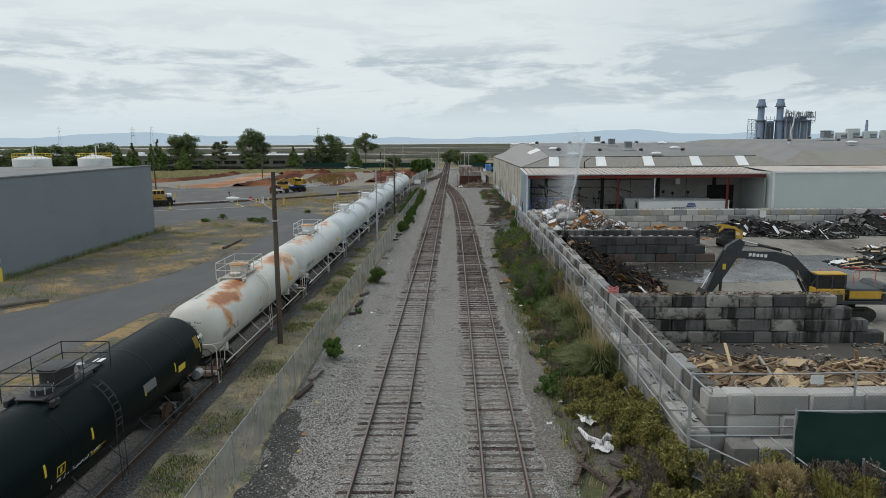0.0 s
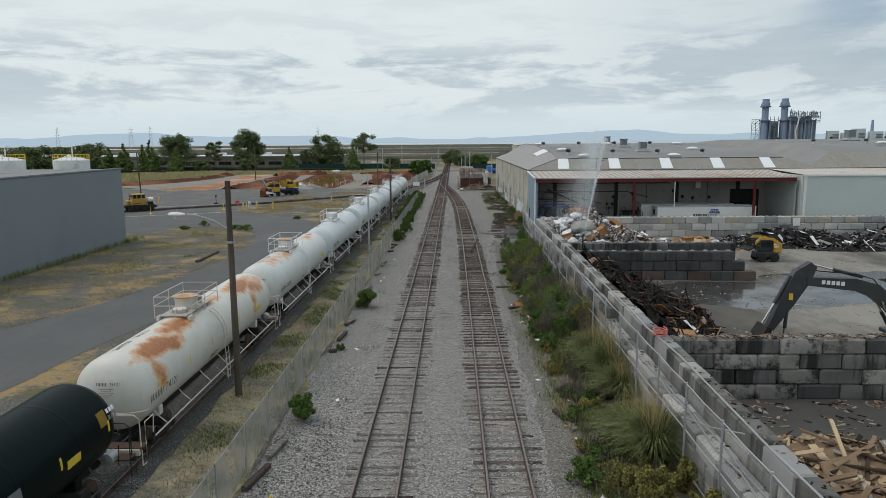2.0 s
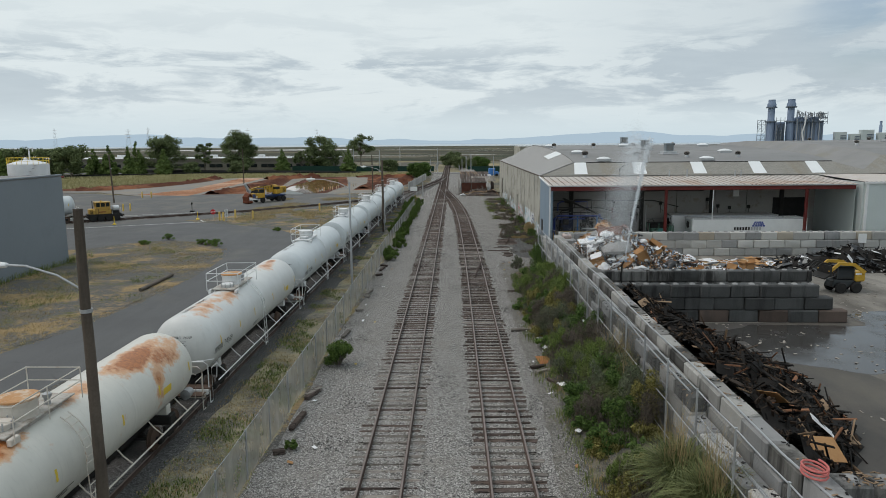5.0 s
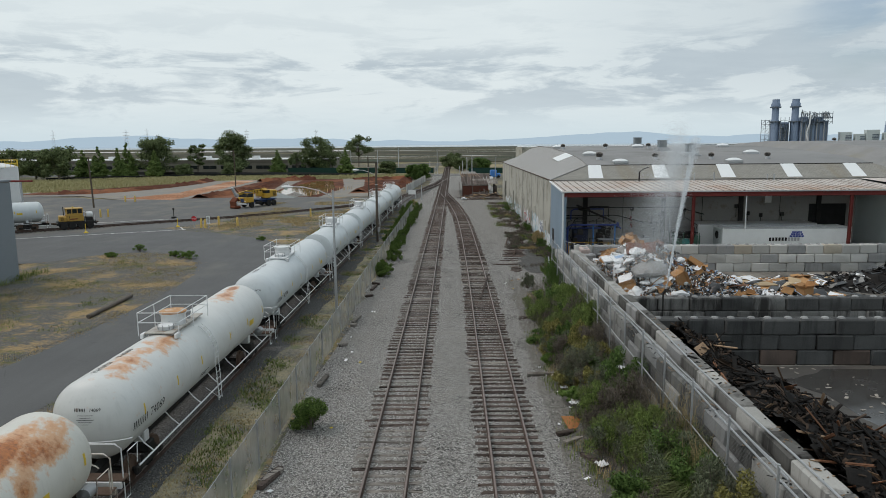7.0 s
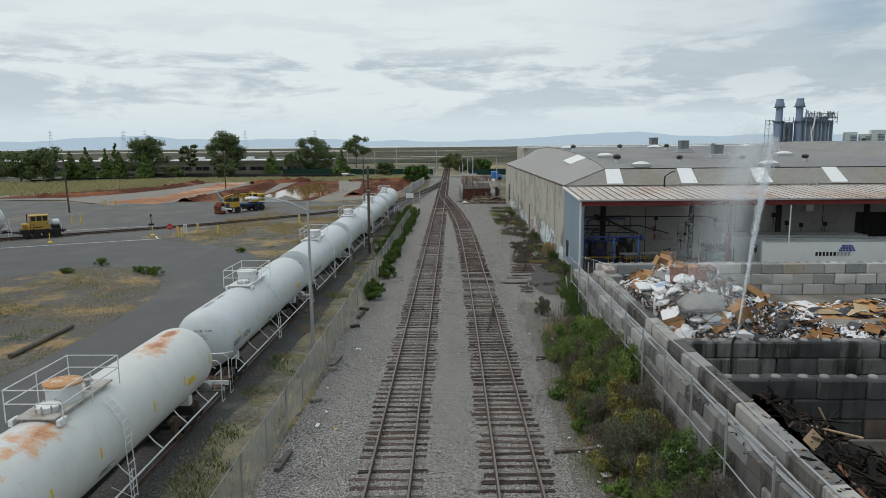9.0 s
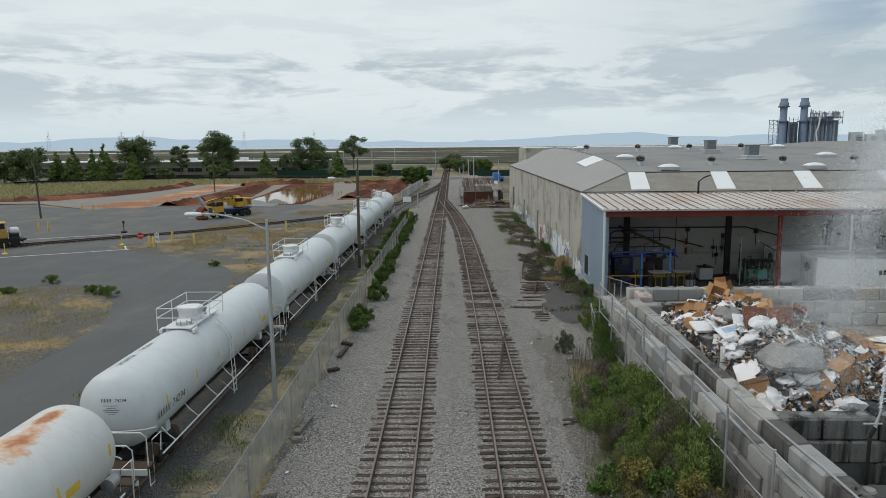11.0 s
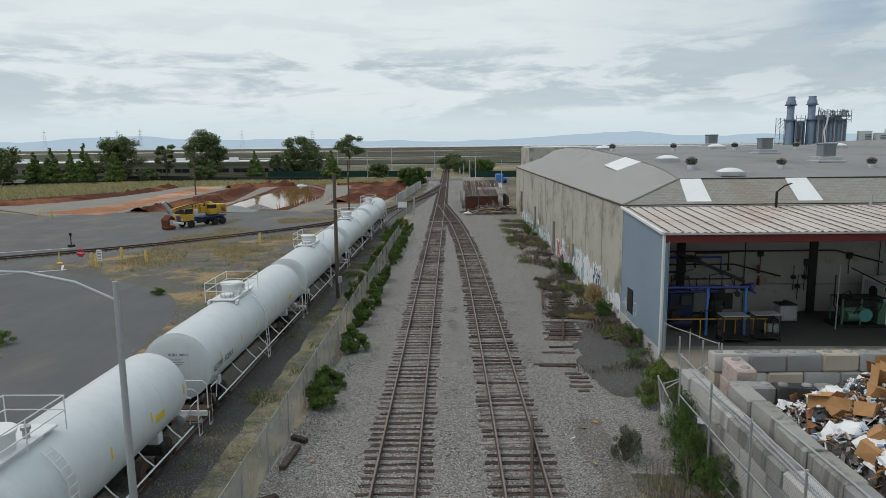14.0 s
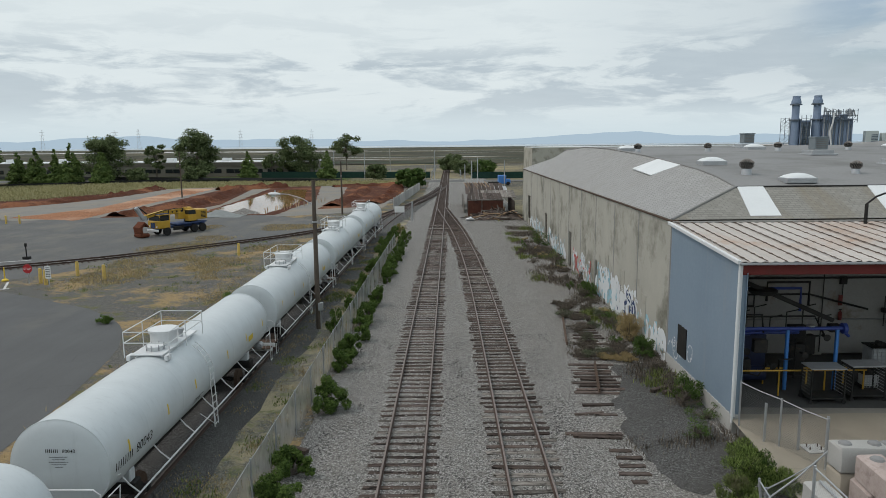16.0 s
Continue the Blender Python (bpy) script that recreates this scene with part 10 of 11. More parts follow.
def reefer(x0, y0, ln, label, end=True):
    """A white refrigerated container, its unit at the -x end."""
    t = thing("reefer_container", label, "shipping container")
    h, w = 2.6, 2.44
    body = part("body", MB().box((x0 + ln / 2, y0 + w / 2, GF + 0.1 + h / 2), (ln, w, h), 0.03), WHITE_STEEL, t)
    for sx in (x0 + 0.06, x0 + ln - 0.06):
        for sy in (y0 - 0.01, y0 + w + 0.01):
            part("corner_post", MB().box((sx, sy, GF + 0.1 + h / 2), (0.16, 0.08, h + 0.04), 0.01), WHITE_STEEL, t)
    part("top_rail", MB().box((x0 + ln / 2, y0 - 0.015, GF + 0.1 + h - 0.06), (ln, 0.04, 0.12), 0.01), GALV, t)
    part("bottom_rail", MB().box((x0 + ln / 2, y0 - 0.015, GF + 0.18), (ln, 0.04, 0.16), 0.01), GALV, t)
    part("cooling_unit", MB().box((x0 - 0.02, y0 + w / 2, GF + 1.5), (0.06, w - 0.4, 2.1), 0.02), SHED_PAINT, t)
    for i in range(9):
        part("unit_bar", MB().box((x0 - 0.06, y0 + 0.35 + 0.22 * i, GF + 1.5), (0.04, 0.05, 2.0), 0, 0, None), GALV, t)
    part("fan", MB().cyl((x0 - 0.05, y0 + w / 2, GF + 1.9), (x0 - 0.1, y0 + w / 2, GF + 1.9), 0.4, n=18), DARK_STEEL, t)
    return t


c = reefer(26.3, 96.4, 12.6, "white refrigerated container with a blue dome emblem")
part("roof_rack", MB().box((31.5, 97.4, GF + 2.78), (10.6, 0.12, 0.1), 0.01), GALV, c)
for i in range(10):
    part("emblem_bar", MB().box((31.0 + 0.31 * i, 96.36, GF + 1.55), (0.2, 0.012, 0.34)), BLACK_MARK if i < 6 else GALV, c, "company name shown as plain bars")
for i in range(5):
    for j in range(3):
        wd = 1.0 - 0.16 * j
        part("emblem_cell", MB().box((33.6 + (i - 2) * 0.29 * wd, 96.36, GF + 1.85 + 0.2 * j), (0.24 * wd, 0.012, 0.16)), BLUE_STEEL, c, "blue cell of a gridded half-dome emblem")
reefer(25.2, 100.0, 12.2, "white refrigerated container standing behind another")
for x, z in ((11.9, 0), (12.8, 0), (13.5, 0)):
    p = thing("gate_post", "short galvanised gate post by the shed", "post")
    part("post", MB().cyl((x - 1.2, 93.2 - 0.8 * (x - 12), 0.3), (x - 1.2, 93.2 - 0.8 * (x - 12), 2.1), 0.05, n=8), GALV, p)
for i, (x, y, s) in enumerate(((12.2, 92.6, 0.7), (13.5, 92.8, 0.8), (14.6, 92.5, 0.9), (12.5, 90.4, 0.7), (13.9, 91.0, 0.6), (16.4, 92.7, 0.9), (18.2, 92.4, 0.8), (15.6, 90.6, 0.7))):
    pad = thing("anchor_pad", "pale concrete pad with rusty anchor bolts on the apron", "concrete pad", pose(x, y, YZ + 0.006, 0, 0, 17 * i), "anchor pads on the apron")
    part("pad", MB().slab(ragged([(-s / 2, -s / 2), (s / 2, -s / 2), (s / 2, s / 2), (-s / 2, s / 2)], 0.25, 0.12, 60 + i), 0, 0.035), CONCRETE, pad)
    for sx in (-0.2, 0.2):
        for sy in (-0.13, 0.13):
            part("bolt", MB().cyl((sx, sy, 0.03), (sx, sy, 0.15), 0.025, n=6), RUST, pad)

# ---------- painted writing on the warehouse wall ----------
SPRAYS = [surface("cyan_spray_paint", (0.24, 0.44, 0.52), (0.40, 0.58, 0.65), 2, 9, None, rough=0.7, bump=0), surface("white_spray_paint", (0.62, 0.65, 0.66), (0.74, 0.76, 0.77), 2, 9, None, rough=0.7, bump=0),
          surface("navy_spray_paint", (0.03, 0.05, 0.12), (0.06, 0.09, 0.18), 2, 9, None, rough=0.7, bump=0), surface("red_spray_paint", (0.40, 0.10, 0.09), (0.5, 0.15, 0.13), 2, 9, None, rough=0.7, bump=0)]


def stroke(mb, pts, w, x):
    """A flat painted band in the plane x along pts (y, z)."""
    o, n = len(mb.v), len(pts)
    for i, (y, z) in enumerate(pts):
        a, b = pts[max(i - 1, 0)], pts[min(i + 1, n - 1)]
        dy, dz = b[0] - a[0], b[1] - a[1]
        ln = math.hypot(dy, dz) or 1
        mb.v += [(x, y - dz / ln * w, z + dy / ln * w), (x, y + dz / ln * w, z - dy / ln * w)]
    mb.f += [(o + 2 * i, o + 2 * i + 1, o + 2 * i + 3, o + 2 * i + 2) for i in range(n - 1)]


rr = random.Random(19)
layer = 0
for y0, y1, z1, mats, n in ((104.5, 109.5, 1.6, (1, 0), 40), (109.5, 115, 2.5, (1, 1, 2, 1), 80), (114.5, 121.5, 2.6, (0, 0, 1), 110), (123, 132, 2.1, (0, 1, 1, 3), 60), (136, 149, 2.0, (1, 0), 60), (152, 166, 1.8, (0, 1), 50)):
    for q in sorted(set(mats)):
        g = thing("wall_scrawl", "unreadable sprayed scrawl on the concrete wall", "graffiti")
        for _ in range(n * mats.count(q) // len(mats)):
            mb = MB()
            cy, cz, a0, rad = rr.uniform(y0, y1), rr.uniform(0.35, z1 - 0.3), rr.uniform(0, 6.28), rr.uniform(0.15, 0.55)
            sweep = rr.uniform(1.2, 4.5)
            pts = [(cy + rad * math.cos(a0 + sweep * i / 9) * (1 + 0.1 * i / 9), max(0.12, cz + rad * 1.1 * math.sin(a0 + sweep * i / 9))) for i in range(10)]
            stroke(mb, pts, rr.uniform(0.03, 0.16) if q != 1 else rr.uniform(0.06, 0.30), W0 - 0.006 - 0.002 * q - 0.0001 * layer)
            layer += 1
            part("paint_stroke", mb, SPRAYS[q], g)
g = thing("wall_scrawl", "thin white sprayed scrawl on the blue siding", "graffiti")
for _ in range(16):
    mb = MB()
    cy, cz, a0, rad = rr.uniform(99.3, 103.6), rr.uniform(1.0, 1.9), rr.uniform(0, 6.28), rr.uniform(0.12, 0.35)
    stroke(mb, [(cy + rad * math.cos(a0 + 3.4 * i / 9), cz + rad * math.sin(a0 + 3.4 * i / 9)) for i in range(10)], 0.035, W0 - 0.045)
    part("paint_stroke", mb, SPRAYS[1], g)

# ---------- lot on the left ----------
tank_wagon(-65.6, 120.6, TANK_WHITE, WHITE_STEEL, "cream-white tank wagon waiting on the spur track", "", yaw=-54.8)


def railcar_mover():
    t = thing("railcar_mover", "ochre-yellow railcar mover coupled to a tank wagon", "shunting vehicle", pose(-55.3, 127.2, 0.02, 0, 0, 35.2))
    part("chassis", MB().box((0, 0, 0.95), (4.9, 1.9, 0.5), 0.06), DARK_STEEL, t)
    for x in (-1.7, -0.6, 0.6, 1.7):
        for y in (-0.85, 0.85):
            wheel(t, x, y, 0.52, 0.5, 0.34, DARK_STEEL)
    part("skirt", MB().box((0, -0.98, 1.02), (4.4, 0.06, 0.3), 0.02).box((0, 0.98, 1.02), (4.4, 0.06, 0.3), 0.02), DARK_STEEL, t)
    part("body", MB().box((-0.35, 0, 1.5), (2.6, 2.1, 0.7), 0.08), MOVER_PAINT, t)
    part("engine_hood", MB().box((-1.75, 0, 1.55), (0.9, 1.7, 0.85), 0.1), MOVER_PAINT, t, "yellow engine hood")
    for q in range(4):
        part("hood_louvre", MB().box((-1.75, -0.86, 1.35 + 0.13 * q), (0.6, 0.02, 0.06)), DARK_STEEL, t)
    cab = part("cab", MB().box((-0.2, 0, 2.98), (2.25, 2.25, 0.12), 0.04).box((-0.2, 0, 2.05), (2.1, 2.1, 0.5), 0.04), MOVER_PAINT, t, "yellow cab with windows all round")
    part("cab_glass", MB().box((-0.2, 0, 2.6), (1.96, 1.96, 0.66), 0.03), GLASS, cab, "dark cab glass")
    for x in (-1.2, -0.55, 0.15, 0.8):
        for y in (-1.0, 1.0):
            part("pillar", MB().box((x, y, 2.6), (0.11, 0.08, 0.72), 0.01), MOVER_PAINT, cab)
    for y in (-0.4, 0.4):
        for x in (-1.2, 0.8):
            part("pillar", MB().box((x, y, 2.6), (0.08, 0.1, 0.72), 0.01), MOVER_PAINT, cab)
    part("air_tank", MB().lathe([(0.0, -0.45), (0.36, -0.36), (0.42, -0.2), (0.42, 0.35), (0.36, 0.5), (0.0, 0.58)], 16, pose(1.65, -0.35, 2.0, 0, 90, 0)), WHITE_STEEL, t, "white air tank")
    part("tank_cradle", MB().box((1.65, -0.35, 1.4), (1.0, 0.7, 0.4), 0.03), DARK_STEEL, t)
    part("tool_box", MB().box((1.6, 0.6, 1.45), (1.1, 0.7, 0.5), 0.04), DARK_STEEL, t)
    for x in (-2.45, 2.45):
        part("bumper", MB().box((x, 0, 0.8), (0.2, 2.3, 0.34), 0.04), DARK_STEEL, t)
        part("coupler", MB().box((x * 1.1, 0, 0.82), (0.45, 0.26, 0.26), 0.05), RUST, t)
    for y in (-1.08, 1.08):
        part("handrail", MB().tube([(1.05, y, 1.1), (1.05, y, 2.35), (2.3, y, 2.05), (2.3, y, 1.0)], 0.03, 6), WHITE_STEEL, t)
        part("ladder", MB().tube([(-1.25, y, 0.6), (-1.25, y, 2.0)], 0.025, 6).tube([(-0.9, y, 0.6), (-0.9, y, 2.0)], 0.025, 6).tube([(-1.25, y, 0.9), (-0.9, y, 0.9)], 0.02, 6).tube([(-1.25, y, 1.25), (-0.9, y, 1.25)], 0.02, 6), DARK_STEEL, t)
    part("stripe_bar", MB().box((-0.35, -1.06, 1.5), (1.0, 0.02, 0.14)), RED_STEEL, t, "maker's mark shown as a plain bar")
    part("exhaust", MB().tube([(-1.5, 0.6, 1.9), (-1.5, 0.6, 3.2)], 0.06, 8), DARK_STEEL, t)
    part("beacon", MB().cyl((-0.3, 0, 3.04), (-0.3, 0, 3.22), 0.1, n=10), YELLOW_MARK, t)


MOVER_PAINT = surface("ochre_machine_paint", (0.36, 0.21, 0.035), (0.46, 0.28, 0.05), 1.5, 14, (0.16, 0.10, 0.05), (0.58, 0.78), 2.0, 0.5, 0, 0.1, 0.005)
railcar_mover()


def truck_excavator():
    t = thing("truck_excavator", "yellow wheeled excavator truck with its boom laid over the cab", "excavator", pose(-38.3, 161.4, 0.02, 0, 0, 237))
    BLUE = surface("blue_chassis_paint", (0.03, 0.05, 0.12), (0.06, 0.09, 0.19), 2, 12, None, rough=0.6)
    part("chassis", MB().box((0, 0, 1.0), (7.6, 1.1, 0.35), 0.04), BLUE, t, "dark blue chassis")
    part("deck", MB().box((-1.2, 0, 1.35), (4.8, 2.5, 0.18), 0.03), BLUE, t)
    for x in (2.6, -1.7, -3.0):
        for y in (-1.05, 1.05):
            wheel(t, x, y, 0.55, 0.55, 0.4, WHITE_STEEL if x < 0 else WHITE_STEEL)
    cab = part("cab", MB().box((3.0, 0.0, 1.5), (1.8, 2.4, 1.0), 0.08).box((2.9, 0.0, 2.78), (1.6, 2.3, 0.12), 0.05), YELLOW, t, "yellow driving cab")
    part("cab_glass", MB().box((2.95, 0.0, 2.35), (1.6, 2.25, 0.75), 0.05), GLASS, cab)
    for x in (2.15, 3.65):
        for y in (-1.12, 1.12):
            part("pillar", MB().box((x, y, 2.35), (0.14, 0.1, 0.8), 0.01), YELLOW, cab)
    part("grille", MB().box((3.92, 0, 1.4), (0.05, 0.9, 0.7), 0.01), BLUE, cab)
    for y in (-0.8, 0.8):
        part("headlight", MB().cyl((3.9, y, 1.25), (3.96, y, 1.25), 0.13, n=12), WHITE_MARK, cab)
    part("bumper", MB().box((4.0, 0, 0.75), (0.2, 2.4, 0.3), 0.04), WHITE_STEEL, t)
    part("turntable", MB().cyl((-1.9, 0, 1.4), (-1.9, 0, 1.75), 0.9, n=20), DARK_STEEL, t)
    part("upper_house", MB().box((-3.0, -0.2, 2.35), (2.2, 2.1, 1.35), 0.08), YELLOW, t)
    for i in range(5):
        part("louvre", MB().box((-3.4, 0.87, 1.95 + 0.18 * i), (0.8, 0.03, 0.08)), DARK_STEEL, t)
        part("louvre", MB().box((-3.4, -1.27, 1.95 + 0.18 * i), (0.8, 0.03, 0.08)), DARK_STEEL, t)
    oc = part("operator_cab", MB().box((-1.35, 0.8, 2.05), (1.2, 0.95, 0.9), 0.06).box((-1.35, 0.8, 3.12), (1.2, 0.95, 0.1), 0.04), YELLOW, t)
    part("operator_glass", MB().box((-1.35, 0.8, 2.8), (1.12, 0.88, 0.62), 0.03), GLASS, oc)
    part("boom_cradle", MB().box((-0.5, 0, 2.4), (1.6, 0.9, 1.0), 0.08), YELLOW, t)
    part("boom", MB().box((0.1, 0, 3.0), (4.6, 0.62, 0.6), 0.06).cyl((-1.9, 0, 2.95), (-0.9, 0, 2.95), 0.52, n=18), YELLOW, t, "yellow telescoping boom")
    for q in range(4):
        part("boom_collar", MB().box((-1.6 + 1.1 * q, 0, 3.0), (0.14, 0.72, 0.7), 0.03), DARK_STEEL if q % 2 else YELLOW, t)
    for q in range(3):
        part("boom_hole", MB().cyl((-0.3 + 0.7 * q, -0.33, 3.0), (-0.3 + 0.7 * q, 0.33, 3.0), 0.13, n=12), DARK_STEEL, t, "dark round opening in the boom")
    part("inner_boom", MB().box((0, 0, 0), (2.9, 0.46, 0.46), 0.05, 0, pose(3.7, 0, 2.85, 0, 10, 0)), YELLOW, t)
    part("hydraulic_line", MB().tube([(-1.2, 0.38, 3.35), (0.8, 0.4, 3.42), (2.6, 0.36, 3.25), (4.6, 0.3, 2.85)], 0.05, 6), TYRE, t)
    part("boom_tip", MB().box((0, 0, 0), (2.0, 0.42, 0.5), 0.08, 0, pose(5.75, 0.1, 3.15, 0, -58, 0)).cyl((5.2, -0.35, 2.5), (5.2, 0.35, 2.5), 0.32, n=14), GALV, t, "bare grey hydraulic head")
    part("tip_ram", MB().tube([(4.4, -0.3, 2.9), (5.6, -0.3, 3.9)], 0.09, 8), DARK_STEEL, t)
    part("bucket", beam(MB(), [(5.0, 1.4), (5.5, 1.9), (6.1, 1.3), (6.0, 0.45), (5.3, 0.3)], [0.2, 0.3, 0.4, 0.35, 0.15], 1.5), RUST_RED, t, "rusty ditching bucket")
    part("bucket_plate", MB().box((5.6, 0, 0.3), (1.3, 1.8, 0.5), 0.15), RUST_RED, t)
    part("cab_roof", MB().box((2.9, 0.0, 2.88), (1.5, 2.1, 0.1), 0.04), BLUE, t)
    for y in (-1.2, 1.2):
        part("side_step", MB().box((0.9, y, 0.85), (1.6, 0.3, 0.5), 0.05), DARK_STEEL, t)
        part("mirror", MB().box((3.8, y * 1.12, 2.3), (0.06, 0.2, 0.4), 0.02), DARK_STEEL, t)


RUST_RED = surface("red_rust", (0.10, 0.032, 0.018), (0.17, 0.06, 0.033), 1.5, 16, (0.06, 0.025, 0.015), (0.5, 0.7), 2, 0.85, 0, 0.3, 0.01)
truck_excavator()


def bollard(x, y, h=1.25, label="yellow steel bollard at the roadside"):
    t = thing("bollard", label, "bollard", pose(x, y, 0.0), "yellow bollards")
    part("post", MB().lathe([(0.15, -0.05), (0.15, h), (0.11, h + 0.08), (0.0, h + 0.11)], 14), YELLOW_POST, t)


for x, y in ((-37.0, 127.2), (-36.2, 126.6), (-32.2, 128.8), (-35.6, 130.6), (-70.6, 174.2), (-68.6, 174.4), (-59.8, 142.8), (-58.9, 143.6), (-24.0, 141.6)):
    bollard(x, y)
for x, y in ((-51.1, 121.9), (-40.9, 128.3)):
    t = thing("delineator", "yellow delineator post on a weighted base", "delineator", pose(x, y, 0.03))
    part("base", MB().lathe([(0.3, 0), (0.28, 0.1), (0.12, 0.2), (0, 0.2)], 14), YELLOW_MARK, t)
    part("post", MB().cyl((0, 0, 0.15), (0, 0, 1.25), 0.05, n=10), YELLOW_MARK, t)
t = thing("stop_sign", "red stop sign on a low post by the crossing", "road sign", pose(-37.9, 126.9, 0))
part("post", MB().cyl((0, 0.05, 0), (0, 0.05, 1.6), 0.035, n=8), GALV, t)
RED_SIGN = surface("red_sign_face", (0.42, 0.02, 0.025), (0.5, 0.03, 0.035), 2, 10, None, rough=0.4, bump=0)
part("sign_plate", MB().cyl((0, 0.0, 1.35), (0, 0.03, 1.35), 0.42, n=8, m=Matrix.Translation((0, 0, 1.35)) @ Matrix.Rotation(radians(22.5), 4, "Y") @ Matrix.Translation((0, 0, -1.35))), RED_SIGN, t)
lettering("STOP", 0.28, WHITE_MARK, t, lambda u, v: Vector((u, -0.006, 1.26 + v)), "white word on the red plate")
t = thing("notice_post", "white notice board on a steel post", "sign", pose(-35.4, 125.7, 0))
part("post", MB().cyl((0, 0.05, 0), (0, 0.05, 1.9), 0.04, n=8), GALV, t)
part("board", MB().box((0, 0, 1.25), (0.5, 0.03, 1.1), 0.01), WHITE_MARK, t)
for i in range(6):
    part("text_bar", MB().box((0, -0.02, 1.65 - 0.15 * i), (0.36, 0.006, 0.05)), BLACK_MARK, t, "small unreadable text as bars")
t = thing("derail_sign", "dark switch stand beside the spur track", "switch stand", pose(-46.3, 140.2, 0))
part("post", MB().cyl((0, 0, 0), (0, 0, 1.7), 0.06, n=8), DARK_STEEL, t)
part("base", MB().box((0, 0, 0.15), (0.7, 0.5, 0.3), 0.04), DARK_STEEL, t)
part("target", MB().box((0, 0, 1.55), (0.3, 0.03, 0.35), 0.01), DARK_STEEL, t)
t = thing("white_sign", "white board sign by the siding fence", "sign", pose(-9.3, 178.8, 0))
part("board", MB().box((0, 0, 1.3), (1.6, 0.05, 1.0), 0.01), WHITE_MARK, t)
for x in (-0.7, 0.7):
    part("post", MB().cyl((x, 0.05, 0), (x, 0.05, 1.8), 0.04, n=8), GALV, t)
LOGW = surface("weathered_log", (0.085, 0.072, 0.06), (0.20, 0.178, 0.155), 1.0, 16, None, rough=0.95, bump=0.5)
solid("log", MB().tube([(-25.7, 74.8, 0.18), (-25.72, 78.0, 0.19), (-25.8, 81.4, 0.18)], 0.15, 12), LOGW, "weathered grey pole lying on the dry island", "log")
solid("log", MB().tube([(-33.5, 47.0, 0.25), (-30.5, 49.6, 0.25)], 0.16, 10), LOGW, "weathered grey pole lying at the road edge", "log")
GRAVELH = surface("blue_grey_gravel", (0.20, 0.215, 0.21), (0.29, 0.305, 0.30), 1, 10, None, rough=0.95, bump=0.6, depth=0.03)
mb = MB()
for j in range(9):
    for i in range(13):
        x, y = -44 + 8.0 * i / 12, 180.5 + 5 * j / 8
        mb.v.append((x, y, 0.04 + max(0, bump_at(x, y, -40.2, 183.0, 3.0, 1.8, 1.1) * (1 + 0.3 * nz(x, y, 0.9)) - 0.04)))
mb.f = [(j * 13 + i, j * 13 + i + 1, (j + 1) * 13 + i + 1, (j + 1) * 13 + i) for j in range(8) for i in range(12)]
solid("gravel_mound", mb, GRAVELH, "small heap of blue-grey gravel by the pool", "heap")


def earth_ridge(pts, w, h, seed, label):
    """A churned bank of red earth along a line."""
    mb, line, m = MB(), spline(pts, 1.0), 7
    for i, p in enumerate(line):
        d = (line[min(i + 1, len(line) - 1)] - line[max(i - 1, 0)]).normalized()
        s = Vector((d.y, -d.x))
        for j in range(m):
            q = (j / (m - 1) - 0.5) * 2
            a = p + s * q * w * (1 + 0.3 * nz(p.x, p.y, 0.5, seed))
            mb.v.append((a.x, a.y, 0.02 + h * max(0, 1 - q * q) * (0.75 + 0.7 * nz(a.x, a.y, 0.5, seed) + 0.7 * nz(a.x, a.y, 1.3, seed))))
    mb.f = [(i * m + j, (i + 1) * m + j, (i + 1) * m + j + 1, i * m + j + 1) for i in range(len(line) - 1) for j in range(m - 1)]
    solid("earth_bank", mb, RED_EARTH, label, kind="structure")


for n_, (pts, w, h) in enumerate((([(-58, 184), (-53, 205), (-55, 232), (-58, 256)], 2.2, 1.0), ([(-100, 200), (-88, 208), (-82, 232), (-82, 258)], 2.6, 0.9), ([(-63, 250), (-55, 256), (-48, 262)], 2.5, 1.3),
                                  ([(-30, 262), (-24, 250), (-23, 225), (-24, 200)], 2.0, 0.8), ([(-34, 260), (-22, 264), (-14, 262)], 1.8, 0.9), ([(-16, 256), (-15, 230), (-17, 204)], 2.2, 0.9))):
    earth_ridge(pts, w, h, n_ + 3, "churned bank of red earth")
for i in range(16):
    x = -34.5 + 0.9 * i * 0.35 + rr.uniform(-1, 1)
    solid("survey_post", MB().box((0, 0, 0.4), (0.14, 0.14, 0.9), 0.02), WOODS[0], "short pale stake at the pool edge", "stake", group="stakes by the pool", m=pose(-33.8 + 0.45 * i + rr.uniform(-0.3, 0.3), 188 + i * 1.5, 0.05, rr.gauss(0, 6), rr.gauss(0, 6), rr.uniform(0, 90)))


